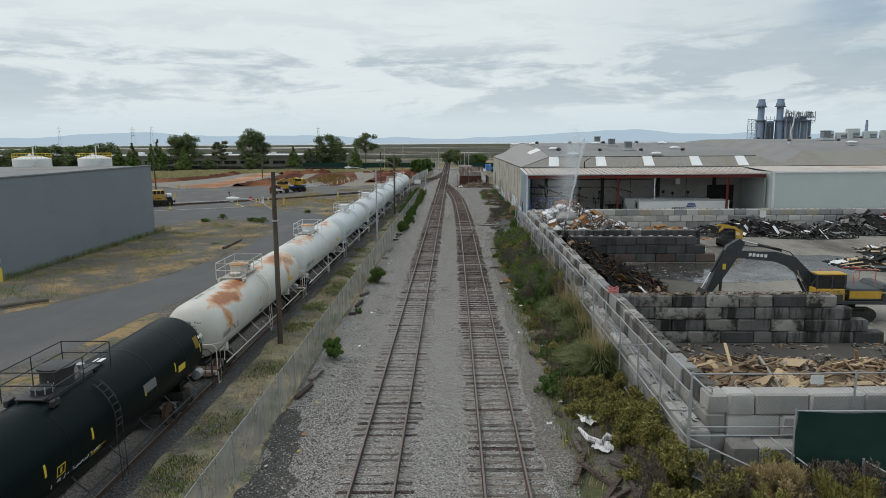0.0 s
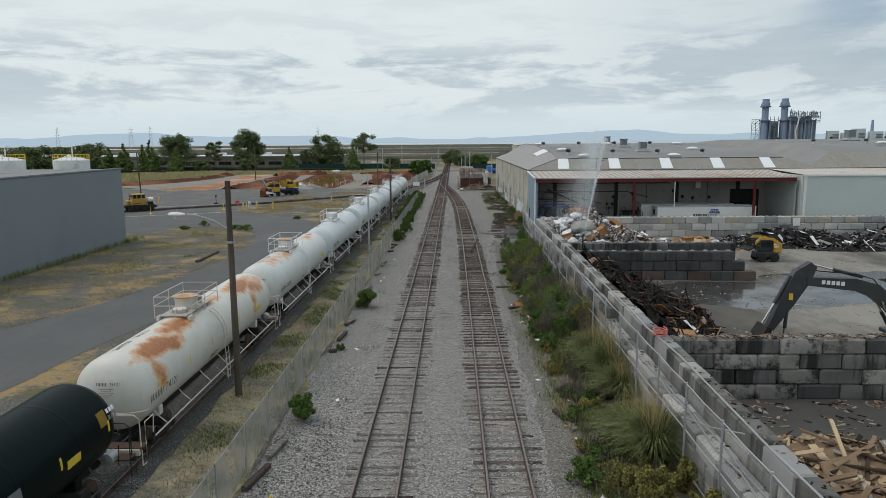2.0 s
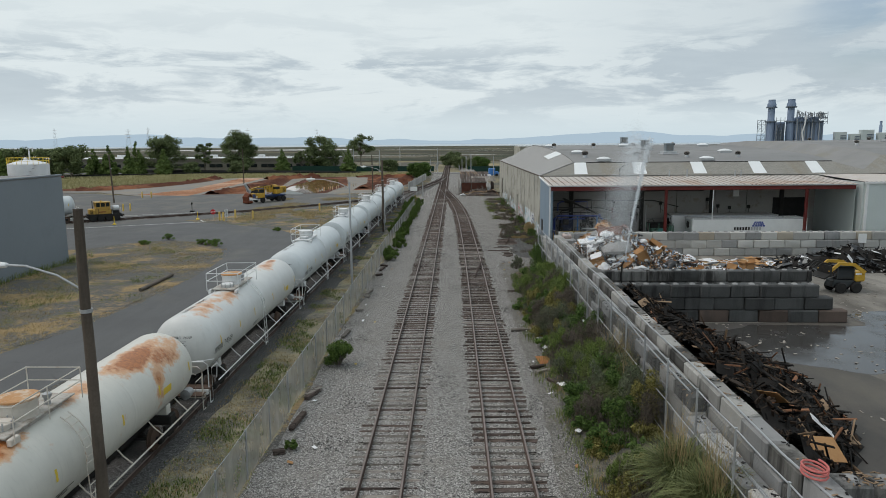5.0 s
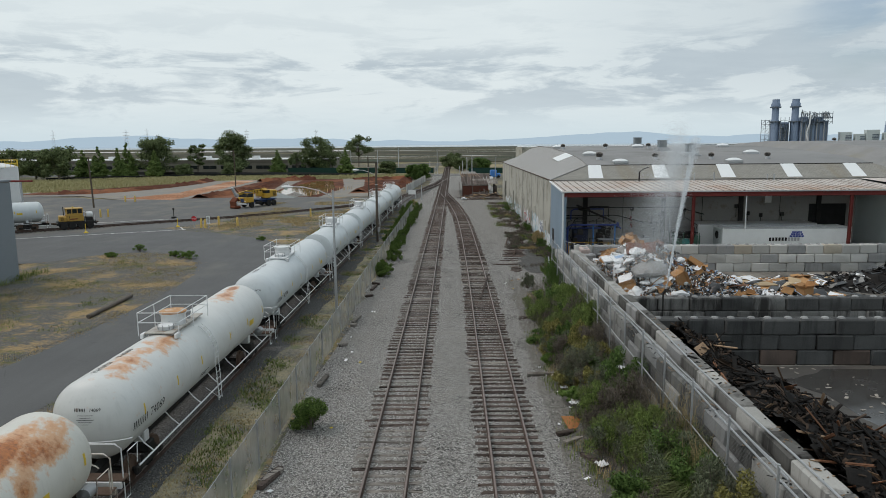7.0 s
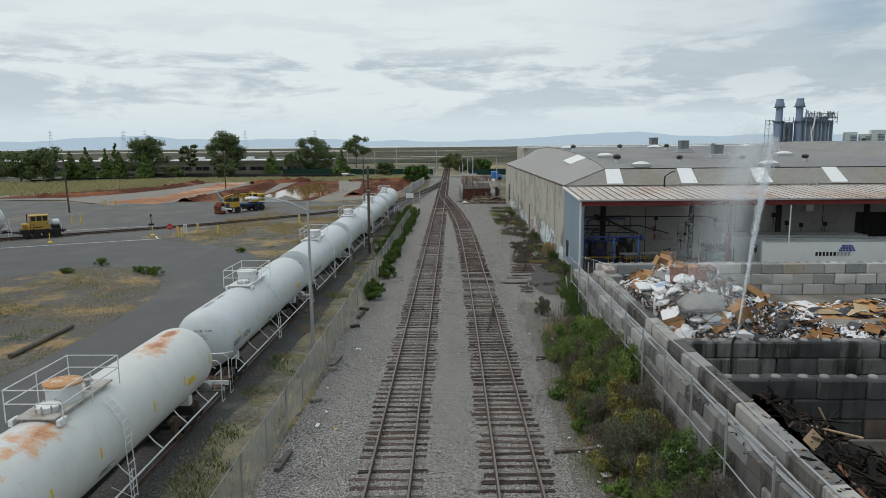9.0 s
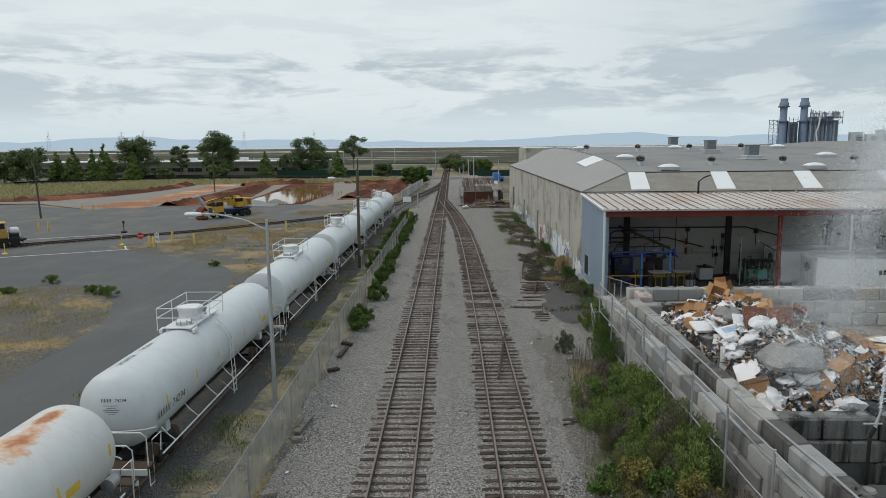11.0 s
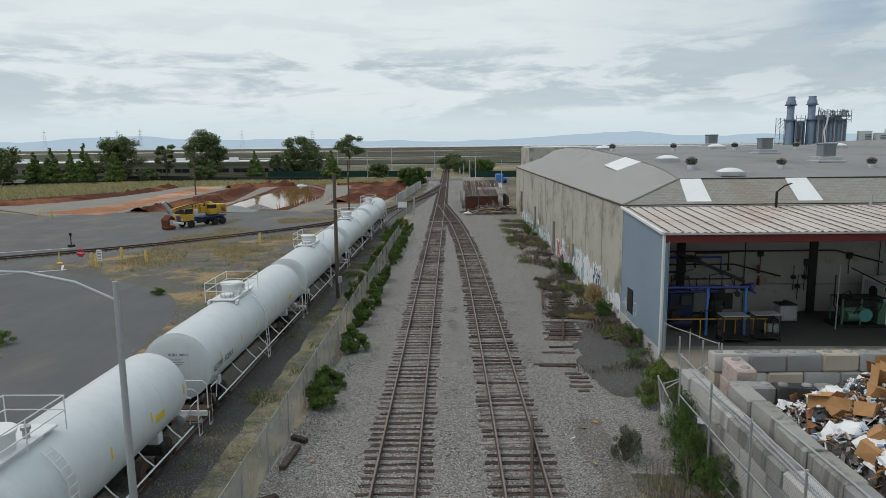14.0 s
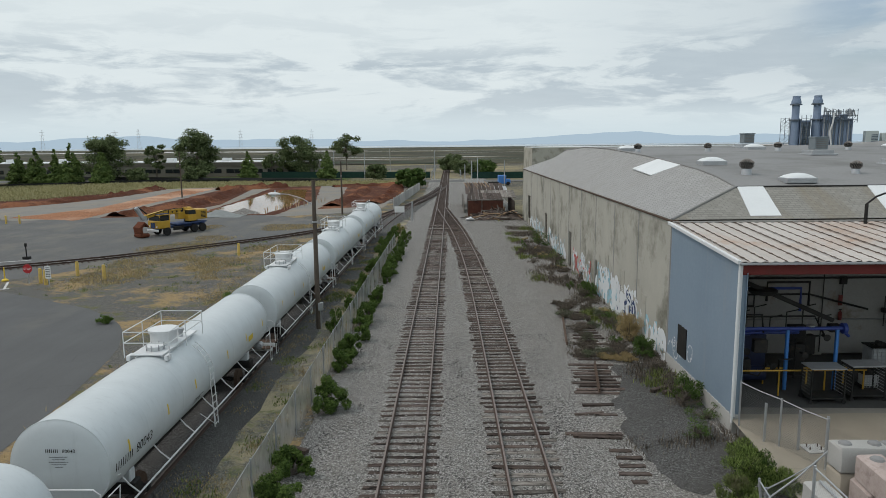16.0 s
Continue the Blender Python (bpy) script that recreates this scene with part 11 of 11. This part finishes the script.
def storage_tank(x, y, r, h, label):
    t = thing("storage_tank", label, "storage tank", pose(x, y, 0))
    part("shell", MB().lathe([(r, 0), (r, h), (r * 0.97, h + 0.12), (r * 0.4, h + 0.6), (0, h + 0.7)], 36), WHITE_STEEL, t)
    mb = MB()
    for i in range(24):
        a = 2 * math.pi * i / 24
        mb.tube([(r * math.cos(a), r * math.sin(a), h), (r * math.cos(a), r * math.sin(a), h + 1.05)], 0.03, 5)
    for z in (0.55, 1.05):
        mb.tube([(r * math.cos(2 * math.pi * i / 36), r * math.sin(2 * math.pi * i / 36), h + z) for i in range(37)], 0.03, 5)
    part("top_railing", mb, YELLOW_MARK, t, "yellow top railing")
    part("vent_pipe", MB().tube([(0.3, 0, h + 0.5), (0.3, 0, h + 2.4), (0.9, 0, h + 2.6), (0.9, 0, h + 2.0)], 0.12, 8), WHITE_STEEL, t)
    part("vent_cap", MB().lathe([(0.3, 0), (0.35, 0.3), (0.1, 0.6)], 12, pose(-0.5, 0.2, h + 0.5)), WHITE_STEEL, t)
    st = MB()
    for i in range(18):
        a = radians(200 + i * 7)
        st.box((0, 0, 0), (0.7, 0.25, 0.05), 0, 0, pose((r + 0.4) * math.cos(a), (r + 0.4) * math.sin(a), 0.4 + h * i / 18, 0, 0, math.degrees(a)))
    part("stair", st, GALV, t)


storage_tank(-68.3, 130.0, 2.95, 8.9, "white vertical storage tank with railed top")
storage_tank(-80.4, 130.0, 3.3, 8.9, "white vertical storage tank with railed top and stair")
pr = thing("pipe_bridge", "dark red pipe bridge beside the storage tanks", "pipe")
part("pipe", MB().tube([(-76, 126.0, 7.0), (-60.8, 126.6, 7.0)], 0.14, 8), RED_STEEL, pr)
part("pipe", MB().tube([(-76, 126.6, 7.0), (-61.4, 127.2, 7.0)], 0.1, 8), RED_STEEL, pr)
for x in (-75, -62.4):
    part("trestle", MB().box((x, 126.4, 3.45), (0.25, 0.25, 6.9), 0.02), GALV, pr)

# ---------- roof fittings ----------
def roof_z(y):
    ys = [(107.2, 9.2), (110, 9.65), (113, 9.95), (119, 10.3), (125, 10.6), (138, 11.05), (150, 11.15), (163, 10.7)]
    for (a, za), (b, zb) in zip(ys, ys[1:]):
        if a <= y <= b:
            return za + (zb - za) * (y - a) / (b - a)
    return 10.7


FIN_STEEL = surface("tarnished_vent_steel", (0.15, 0.135, 0.12), (0.25, 0.23, 0.21), 1.0, 15, None, rough=0.55, metal=0.4, bump=0.05)


def turbine_vent():
    t = thing("roof_ventilator", "round finned turbine ventilator on the roof", "roof vent", None, "roof ventilators")
    part("curb", MB().lathe([(0.42, -0.15), (0.36, 0.1), (0.34, 0.4), (0.3, 0.45)], 18), GALV, t)
    for i in range(22):
        a = 2 * math.pi * i / 22
        part("fin", MB().tube([(0.3 * math.cos(a), 0.3 * math.sin(a), 0.42), (0.5 * math.cos(a + 0.15), 0.5 * math.sin(a + 0.15), 0.65), (0.5 * math.cos(a + 0.35), 0.5 * math.sin(a + 0.35), 0.9), (0.2 * math.cos(a + 0.5), 0.2 * math.sin(a + 0.5), 1.1)], 0.03, 4), FIN_STEEL, t)
    part("inner_drum", MB().lathe([(0.3, 0.4), (0.44, 0.65), (0.44, 0.9), (0.2, 1.08)], 16), DARK_STEEL, t)
    part("vent_cap", MB().lathe([(0.22, 1.1), (0.15, 1.16), (0, 1.18)], 16), FIN_STEEL, t)
    return t


v0 = turbine_vent()
spots = [(17.0 + 6.6 * i, 110.8) for i in range(4)] + [(16.0 + 6.3 * i, 131.5) for i in range(4)] + [(62 + 9.0 * i, 128.0) for i in range(8)] + [(66 + 11.0 * i, 150.0) for i in range(6)]
for i, (x, y) in enumerate(spots):
    m = pose(x, y, roof_z(y) + (0.3 if x > 55 else 0.0)) @ Matrix.Diagonal((0.82, 0.82, 0.82, 1))
    if i == 0:
        v0.matrix_basis = m
    else:
        copy_thing(v0, m)
for x, y in ((18.9, 108.4), (31.9, 108.4), (17.0, 116.5), (37.5, 117.0), (15.7, 134.0), (27.8, 134.5), (40.5, 134.0), (70, 122), (84, 124)):
    z = roof_z(y) + (0.4 if x > 55 else 0)
    t = thing("dome_roof_light", "white domed roof light on a grey curb", "roof light", pose(x, y, z), "dome roof lights")
    part("curb", MB().box((0, 0, 0.1), (1.7, 1.25, 0.3), 0.03), GALV, t)
    mb, n = MB(), 10
    for j in range(n + 1):
        for i in range(n + 1):
            u, v = i / n * 2 - 1, j / n * 2 - 1
            mb.v.append((u * 0.83, v * 0.6, 0.26 + 0.26 * (1 - u * u) ** 0.6 * (1 - v * v) ** 0.6))
    mb.f = [(j * (n + 1) + i, j * (n + 1) + i + 1, (j + 1) * (n + 1) + i + 1, (j + 1) * (n + 1) + i) for j in range(n) for i in range(n)]
    part("dome", mb, WHITE_PANEL, t, "milky acrylic dome")
HOOD = surface("blue_grey_hood", (0.17, 0.20, 0.215), (0.23, 0.26, 0.275), 1, 9, None, rough=0.6, metal=0.1)
for x, y, s in ((28.6, 124.7, 0.72), (29.2, 115.2, 0.72), (29.0, 139.0, 0.72), (75, 140, 1.0)):
    t = thing("roof_exhaust_fan", "large square grey exhaust hood on the roof", "roof vent", pose(x, y, roof_z(y) + (0.4 if x > 55 else 0)))
    part("curb", MB().box((0, 0, 0.12), (2.4 * s, 2.4 * s, 0.5), 0.03), GALV, t)
    part("base_flashing", MB().box((0, 0, 0.02), (3.0 * s, 3.0 * s, 0.14), 0.03), GALV, t)
    part("hood", MB().box((0, 0, 0.95 * s + 0.2), (1.45 * s, 1.45 * s, 1.3 * s), 0.04).box((0, 0, 1.6 * s + 0.22), (1.6 * s, 1.6 * s, 0.12), 0.03), HOOD, t, "blue-grey sheet metal hood")
    for q in range(5):
        part("louvre", MB().box((0, -0.73 * s, 0.55 * s + 0.2 + 0.2 * s * q), (1.2 * s, 0.05, 0.05)), FIN_STEEL, t)
for x, h in ((27.7, 1.0), (19.7, 1.1), (33.4, 0.8), (34.1, 0.8), (25.6, 0.9)):
    t = thing("vent_stack", "thin grey vent pipe through the canopy roof", "vent pipe", pose(x, 103.0, 7.5))
    part("pipe", MB().cyl((0, 0, 0), (0, 0, h), 0.08, n=10), GALV if x != 19.7 else DARK_STEEL, t)
    if x == 19.7:
        part("bent_top", MB().tube([(0, 0, h), (0.5, 0.1, h + 0.35), (1.0, 0.2, h + 0.5)], 0.05, 8), DARK_STEEL, t)

# ---------- ruined sheds by the tracks ----------
t = thing("ruined_shed", "collapsed dark timber sheds with sagging roofs", "shed")
part("rust_wall", MB().box((4.6, 178.2, 1.4), (5.6, 0.12, 2.6), 0.02), surface("dark_red_board", (0.085, 0.035, 0.025), (0.14, 0.06, 0.042), 2, 12, (0.05, 0.03, 0.025), (0.5, 0.7), 1, 0.85, 0, 0.4, 0.02), t, "dark red-brown board wall")
for i in range(14):
    part("wall_board", MB().box((2.0 + 0.4 * i, 178.12, 1.4), (0.3, 0.05, 2.6), 0.01), bpy.data.materials["dark_red_board"], t)
part("frame_beam", MB().box((4.6, 178.05, 2.75), (5.9, 0.15, 0.15), 0.02), TIE, t)
part("frame_post", MB().box((4.0, 178.02, 1.4), (0.12, 0.12, 2.6), 0.01), TIE, t)
part("side_wall", MB().box((1.85, 182.5, 1.4), (0.12, 8.5, 2.7), 0.02), TIE_DARK, t)
part("side_wall", MB().box((9.2, 184, 1.3), (0.12, 12, 2.5), 0.02), TIE_DARK, t)
for x0, x1, y0, y1, za, zb, mat in ((1.8, 7.4, 178, 184, 2.85, 3.4, TIE_DARK), (4.2, 10.0, 183, 188, 2.7, 3.6, TIE), (1.6, 8.5, 188, 196, 3.0, 4.4, TIE_DARK), (1.8, 5.5, 196, 204, 3.2, 4.6, SHINGLE), (5.8, 9.8, 194, 203, 2.4, 3.4, GALV)):
    n = 9
    for i in range(n):
        a, b = x0 + (x1 - x0) * i / n, x0 + (x1 - x0) * (i + 0.9) / n
        part("roof_plank", MB().add([(a, y0, za), (b, y0, za), (b, y1, zb), (a, y1, zb), (a, y0, za + 0.06), (b, y0, za + 0.06), (b, y1, zb + 0.06), (a, y1, zb + 0.06)],
                                    [(0, 3, 2, 1), (4, 5, 6, 7), (0, 1, 5, 4), (1, 2, 6, 5), (2, 3, 7, 6), (3, 0, 4, 7)]), mat, t)
for i in range(8):
    part("rafter", MB().box((0, 0, 0), (0.12, 5.5, 0.14), 0.01, 0, pose(2.0 + 0.55 * i, 193 + 0.4 * (i % 3), 3.9 + 0.1 * (i % 2), 14, 0, 12)), WOODS[1], t)


def h_ruin(x, y):
    return bump_at(x, y, 6.2, 175.8, 4.2, 1.8, 1.2) * (1 + 0.4 * nz(x, y, 0.8, 4))


sv_yz, YZ = YZ, 0.0
heap("timber_pile", "tangled pile of dark rotten timbers by the sheds", h_ruin, (2.0, 10.2, 173.2, 177.9), TIE_DARK,
     plank_meshes([TIE_DARK, TIE, WOODS[1]], ((2.6, 0.22, 0.17), (1.6, 0.2, 0.1), (3.4, 0.16, 0.12)), 12), 70, ([TIE_DARK, TIE], 120, 0.1), 78, 14)
YZ = sv_yz
bag(2.0, 172.8, 0, 0.7, WHITE_SHEET, "white sack dumped beside the timber pile", 93)
for x, y, h in ((1.3, 185, 4.5), (1.2, 196, 4.0)):
    tt = thing("slat_fence", "tall grey slatted fence panel beside the sheds", "fence")
    for i in range(8):
        part("slat", MB().box((x, y + 0.9 * i, h * 0.3), (0.06, 0.8, h * 0.6), 0.01), TIE, tt)

# concrete-panel fence by the turnout
t = thing("panel_fence", "weathered pale panel fence by the turnout", "fence")
for i in range(12):
    y = 196 + 4.2 * i
    x = -11.4 + 0.09 * 4.2 * i * 0.55
    part("panel", MB().box((x, y, 0.95), (0.14, 4.0, 1.9), 0.02, -4), CONCRETE, t)
    part("post", MB().box((x - 0.05, y - 2.1, 1.05), (0.2, 0.2, 2.1), 0.02), CONCRETE, t)
for x, y, h in ((-7.0, 174.5, 3.0), (3.6, 218, 8.0), (5.2, 226, 8.5), (-6.4, 300, 9.5), (3.0, 260, 6.0), (-8.0, 260, 6.0), (-30, 300, 9), (-24, 330, 10), (-42, 310, 9.5), (14, 260, 7)):
    tt = thing("thin_pole", "thin grey pole near the crossing", "pole", pose(x, y, 0))
    part("shaft", MB().cyl((0, 0, -0.05), (0, 0, h), 0.14, 0.1, 8), GALV, tt)
for sx in (-7.5, 2.5):
    chain_link("chain_link_fence", (sx, 296), (sx, 380), 0, 2.4, "chain-link fence along the tracks beyond the crossing", 6, (1.0,), 0.5)
t = thing("green_screen_fence", "dark green screened fence beyond the street", "fence")
for a, b in (((-70, 318), (-8, 306)), ((6, 300), (48, 297))):
    part("screen", MB().add([(*a, 0), (*b, 0), (*b, 2.2), (*a, 2.2), (a[0], a[1] + 0.1, 0), (b[0], b[1] + 0.1, 0), (b[0], b[1] + 0.1, 2.2), (a[0], a[1] + 0.1, 2.2)], [(0, 1, 2, 3), (7, 6, 5, 4), (3, 2, 6, 7)]), DARK_GREEN, t)
t = thing("silt_fence", "low black silt fence before the street", "fence")
part("fabric", MB().add([(-190, 330, 0), (-124, 311, 0), (-53, 289, 0), (-36, 286, 0), (-190, 330, 1.2), (-124, 311, 1.2), (-53, 289, 1.3), (-36, 286, 1.0)], [(0, 1, 5, 4), (1, 2, 6, 5), (2, 3, 7, 6)]), FILM, t)
lorry = thing("lorry", "blue lorry cab parked beyond the sheds", "lorry", pose(13.5, 262, 0, 0, 0, 5))
part("cab", MB().box((0, 0, 1.6), (2.2, 2.4, 2.4), 0.2), LIGHT_BLUE, lorry)
part("bonnet", MB().box((1.6, 0, 1.1), (1.4, 2.0, 1.2), 0.2), LIGHT_BLUE, lorry)
part("windscreen", MB().box((0.5, 0, 2.2), (1.3, 2.3, 0.7), 0.1), GLASS, lorry)
for q in (1.6, -1.2, -2.6):
    wheel(lorry, q, -1.0, 0.5, 0.5, 0.3, GALV)
    wheel(lorry, q, 1.0, 0.5, 0.5, 0.3, GALV)
part("frame", MB().box((-2.2, 0, 0.8), (3.4, 0.9, 0.3), 0.03), DARK_STEEL, lorry)

# ---------- offices, far warehouse ----------
t = thing("office_building", "long low office building with dark window bands and white roof", "building", pose(-54, 330, 0, 0, 0, 175.2))
TAN = surface("tan_panel", (0.15, 0.142, 0.12), (0.20, 0.19, 0.16), 0.2, 3, None, rough=0.85, bump=0)
part("wall", MB().box((110, -11, 2.7), (220, 22, 5.4), 0.05), TAN, t)
part("roof", MB().box((110, -11, 5.55), (218, 20, 0.3), 0.05), WHITE_PANEL, t, "white flat roof")
part("dark_band", MB().box((110, 0.05, 4.5), (220, 0.15, 1.3)), surface("shadow_brown_fascia", (0.11, 0.10, 0.085), (0.15, 0.135, 0.115), 0.2, 3, None, rough=0.85, bump=0), t, "dark brown fascia band")
for i in range(26):
    w = part("window", MB().box((6 + i * 8.2, 0.1, 2.1), (6.2, 0.16, 1.5)), GLASS, t, "dark ribbon window")
    part("window_frame", MB().box((6 + i * 8.2, 0.19, 2.1), (0.15, 0.06, 1.5)), TAN, w)
for i in range(9):
    part("roof_unit", MB().box((14 + i * 23, -9, 6.3), (3.2, 2.4, 1.4), 0.1), WHITE_STEEL, t)
t = thing("far_warehouse", "long pale windowless warehouse in the distance", "building")
part("wall", MB().box((72, 345, 4.9), (84, 30, 9.8), 0.05), STUCCO, t)
part("roof", MB().box((72, 345, 9.95), (83, 29, 0.3), 0.05), WHITE_PANEL, t)
for i in range(10):
    part("loading_door", MB().box((36 + i * 8, 329.95, 2.0), (3, 0.1, 3.6)), GALV, t)

# ---------- trees ----------
for i, (x, y, h, r, kind, mat, cnt) in enumerate((
        (-90.8, 310.8, 17.2, 8.6, "broad", LEAF_DARK, 6500), (-122.6, 309, 15.6, 8.4, "broad", LEAF_DARK, 5500), (-106.6, 313.7, 13.0, 4.6, "sparse", LEAF_DARK, 2400),
        (-58.5, 331, 15.6, 8.2, "broad", LEAF_DARK, 6500), (-67, 322, 9.5, 4.4, "sparse", LEAF_DARK, 1800), (-49.7, 390, 17.8, 8.0, "sparse", LEAF_DARK, 3600),
        (-145, 295.5, 9.0, 4.2, "cone", LEAF_YOUNG, 3200), (-138, 294, 10.0, 4.4, "cone", LEAF_YOUNG, 3200), (-129, 299, 11.0, 4.6, "cone", LEAF_YOUNG, 3400), (-119, 301, 8.2, 4.0, "cone", LEAF_YOUNG, 2600),
        (-71.6, 307.3, 8.2, 4.2, "cone", LEAF_YOUNG, 3200), (-43, 302, 8.4, 3.9, "cone", LEAF_YOUNG, 3000), (-106.7, 299, 4.6, 4.0, "broad", LEAF_DARK, 2600), (-88, 300, 5.2, 4.2, "broad", LEAF_DARK, 2600),
        (-26.2, 299, 5.2, 3.6, "broad", LEAF_DARK, 2600), (-139, 268, 13.4, 6.6, "broad", LEAF_DARK, 5000), (-152, 276, 11.5, 6.5, "broad", LEAF_DARK, 4200),
        (-164, 281, 11.0, 7.0, "broad", LEAF_DARK, 4200), (-176, 288, 10.5, 7.0, "broad", LEAF_DARK, 4000), (-160, 262, 8.5, 3.6, "cone", LEAF_YOUNG, 2600), (-190, 290, 10, 7, "broad", LEAF_DARK, 3500), (-112, 285, 8.6, 3.6, "cone", LEAF_YOUNG, 2600), (-124, 281, 9.4, 3.6, "cone", LEAF_YOUNG, 2600),
        (-10.4, 249, 5.4, 3.2, "broad", LEAF_GREEN, 3600), (-13.6, 255, 5.0, 2.8, "broad", LEAF_GREEN, 2600), (12.9, 335, 5.5, 4.6, "broad", LEAF_GREEN, 3000), (3.4, 330, 5.6, 3.8, "broad", LEAF_DARK, 2600), (-1.5, 352, 7.5, 5.0, "broad", LEAF_DARK, 2800), (7.0, 322, 4.6, 3.0, "broad", LEAF_DARK, 2000),
        (-185, 300, 9.5, 6.5, "broad", LEAF_DARK, 3000),
        (130, 420, 9, 8, "broad", LEAF_DARK, 2500), (142, 425, 8, 8, "broad", LEAF_DARK, 2500), (120, 430, 8, 7, "broad", LEAF_DARK, 2200))):
    label = {"broad": "broad dark green tree with rounded crown", "sparse": "thin open-crowned tree with bare limbs", "cone": "young pyramid-shaped green tree"}[kind]
    tree(x, y, h * (1.18 if kind == "cone" else 1.0), r * (1.1 if kind == "cone" else 1.0), mat, label, 700 + i, int(cnt * (1.4 if kind == "sparse" else (2.1 if kind == "broad" else 3))), 0.32 if h > 7 else 0.26, 0.32 if kind != "cone" else 0.18, 0.1 if h < 6.5 else (0.14 if kind == "broad" else (0.27 if kind == "sparse" else 0.06)), kind)

# ---------- power station ----------
t = thing("power_station", "blue-grey power station with two stacks and pipe-covered boilers", "power station", pose(299, 650, 0, 0, 0, -20) @ Matrix.Diagonal((0.84, 0.84, 0.84, 1)))
# distance haze is mixed into both colours, making them paler and bluer
HAZE_STEEL = surface("haze_tinted_steel", (0.12, 0.145, 0.175), (0.17, 0.20, 0.235), 0.15, 1.0, None, rough=0.8, bump=0)
BOILER = surface("haze_blue_cladding", (0.19, 0.245, 0.34), (0.25, 0.315, 0.42), 0.15, 1.0, None, rough=0.7, bump=0)
for x in (-13, 6):
    st = part("chimney", MB().lathe([(4.3, 0), (4.3, 34), (3.5, 36), (3.5, 49), (4.6, 49.5), (4.6, 52), (3.6, 54), (3.6, 57)], 20, pose(x, 0, 0)), BOILER, t, "tall blue-grey exhaust stack")
    part("stack_gallery", MB().lathe([(3.5, 48.2), (5.6, 48.2), (5.6, 49.4), (5.5, 49.4), (5.5, 48.4), (3.5, 48.4)], 20, pose(x, 0, 0)), HAZE_STEEL, st)
    part("stack_gallery", MB().lathe([(4.3, 33), (6.0, 33), (6.0, 34.2), (5.9, 34.2), (5.9, 33.2), (4.3, 33.2)], 20, pose(x, 0, 0)), HAZE_STEEL, st)
for x, w, h in ((-4, 9, 33), (14.5, 7, 38), (21.5, 6.5, 36), (28.5, 6.5, 38), (34.5, 5, 34)):
    b = part("boiler_casing", MB().box((x, 6, h / 2), (w, 22, h), 0.3), BOILER, t, "boxy boiler casing")
    for i in range(int(w / 2.2)):
        part("riser", MB().cyl((x - w / 2 + 1.2 + i * 2.2, -5.6, 0), (x - w / 2 + 1.2 + i * 2.2, -5.6, h - 2 - (i % 3) * 3), 0.55, n=8), HAZE_STEEL if i % 2 else GALV, b)
rr = random.Random(5)
for x0, x1, h0, h1, y0 in ((-26, -18, 0, 36, -2), (-8, 0, 8, 38, -7), (11, 40, 30, 43, -7)):
    n = int((x1 - x0) / 4)
    for i in range(n + 1):
        part("frame_column", MB().box((x0 + (x1 - x0) * i / n, y0, (h0 + h1) / 2), (0.5, 0.5, h1 - h0)), HAZE_STEEL, t)
    z = h0 + 3
    while z <= h1:
        part("frame_deck", MB().box(((x0 + x1) / 2, y0, z), (x1 - x0, 2.0, 0.35)), HAZE_STEEL, t)
        for i in range(n):
            a, b = x0 + (x1 - x0) * i / n, x0 + (x1 - x0) * (i + 1) / n
            if rr.random() < 0.75:
                part("brace", MB().cyl((a, y0 - 0.3, z - 3.5), (b, y0 - 0.3, z), 0.18, n=4), HAZE_STEEL, t)
        z += 4
for i in range(16):
    x = rr.uniform(11, 36)
    part("roof_pipe", MB().tube([(x, 0, 36), (x, 0, 41 + rr.uniform(0, 5)), (x + rr.uniform(1, 4), 0, 42), (x + rr.uniform(1, 4), 0, 36)], 0.5, 6), GALV, t)
part("steam_pipe", MB().tube([(20, -8, 40), (19, -9, 30), (17, -9, 22), (19, -9, 8), (19, -9, 0)], 0.8, 8), WHITE_STEEL, t)
for i, (x, w, h) in enumerate(((54, 11, 22), (67, 9, 20), (78, 12, 24), (94, 12, 21), (112, 16, 22), (138, 22, 16), (168, 30, 14))):
    b = part("filter_house", MB().box((x, 2, h / 2 + 4), (w, 12, h - 8), 0.3), SHED_PAINT, t, "pale filter house with dark louvres")
    for q in range(5):
        part("louvre", MB().box((x + w * 0.2, -4.1, h / 2 + 1 + q * 1.5), (w * 0.5, 0.3, 0.9)), HAZE_STEEL, b)
    part("support", MB().box((x, 2, 3), (w * 0.9, 10, 6)), HAZE_STEEL, t)
part("thin_stack", MB().lathe([(1.6, 0), (1.6, 28), (1.2, 29), (1.2, 33)], 12, pose(92, 10, 0)), BOILER, t)
for x, y, h in ((-1400, 1900, 62), (-1150, 2000, 60), (-900, 2050, 62), (-620, 2100, 58), (-420, 2150, 58), (-1050, 1450, 50), (-700, 1500, 46)):
    tt = thing("pylon", "thin grey lattice power pylon far across the marsh", "pylon", pose(x, y, 0))
    for sx in (-1, 1):
        part("leg", MB().cyl((sx * 6, 0, 0), (sx * 0.8, 0, h), 0.35, 0.25, 4), GALV, tt)
    for z in (0.6, 0.75, 0.9):
        part("cross_arm", MB().cyl((-7, 0, h * z), (7, 0, h * z), 0.3, n=4), GALV, tt)
    for i in range(5):
        q = 6 - 5.2 * i / 6
        part("brace", MB().cyl((-q, 0, h * i / 6), (q - 0.86, 0, h * (i + 1) / 6), 0.2, n=4), GALV, tt)
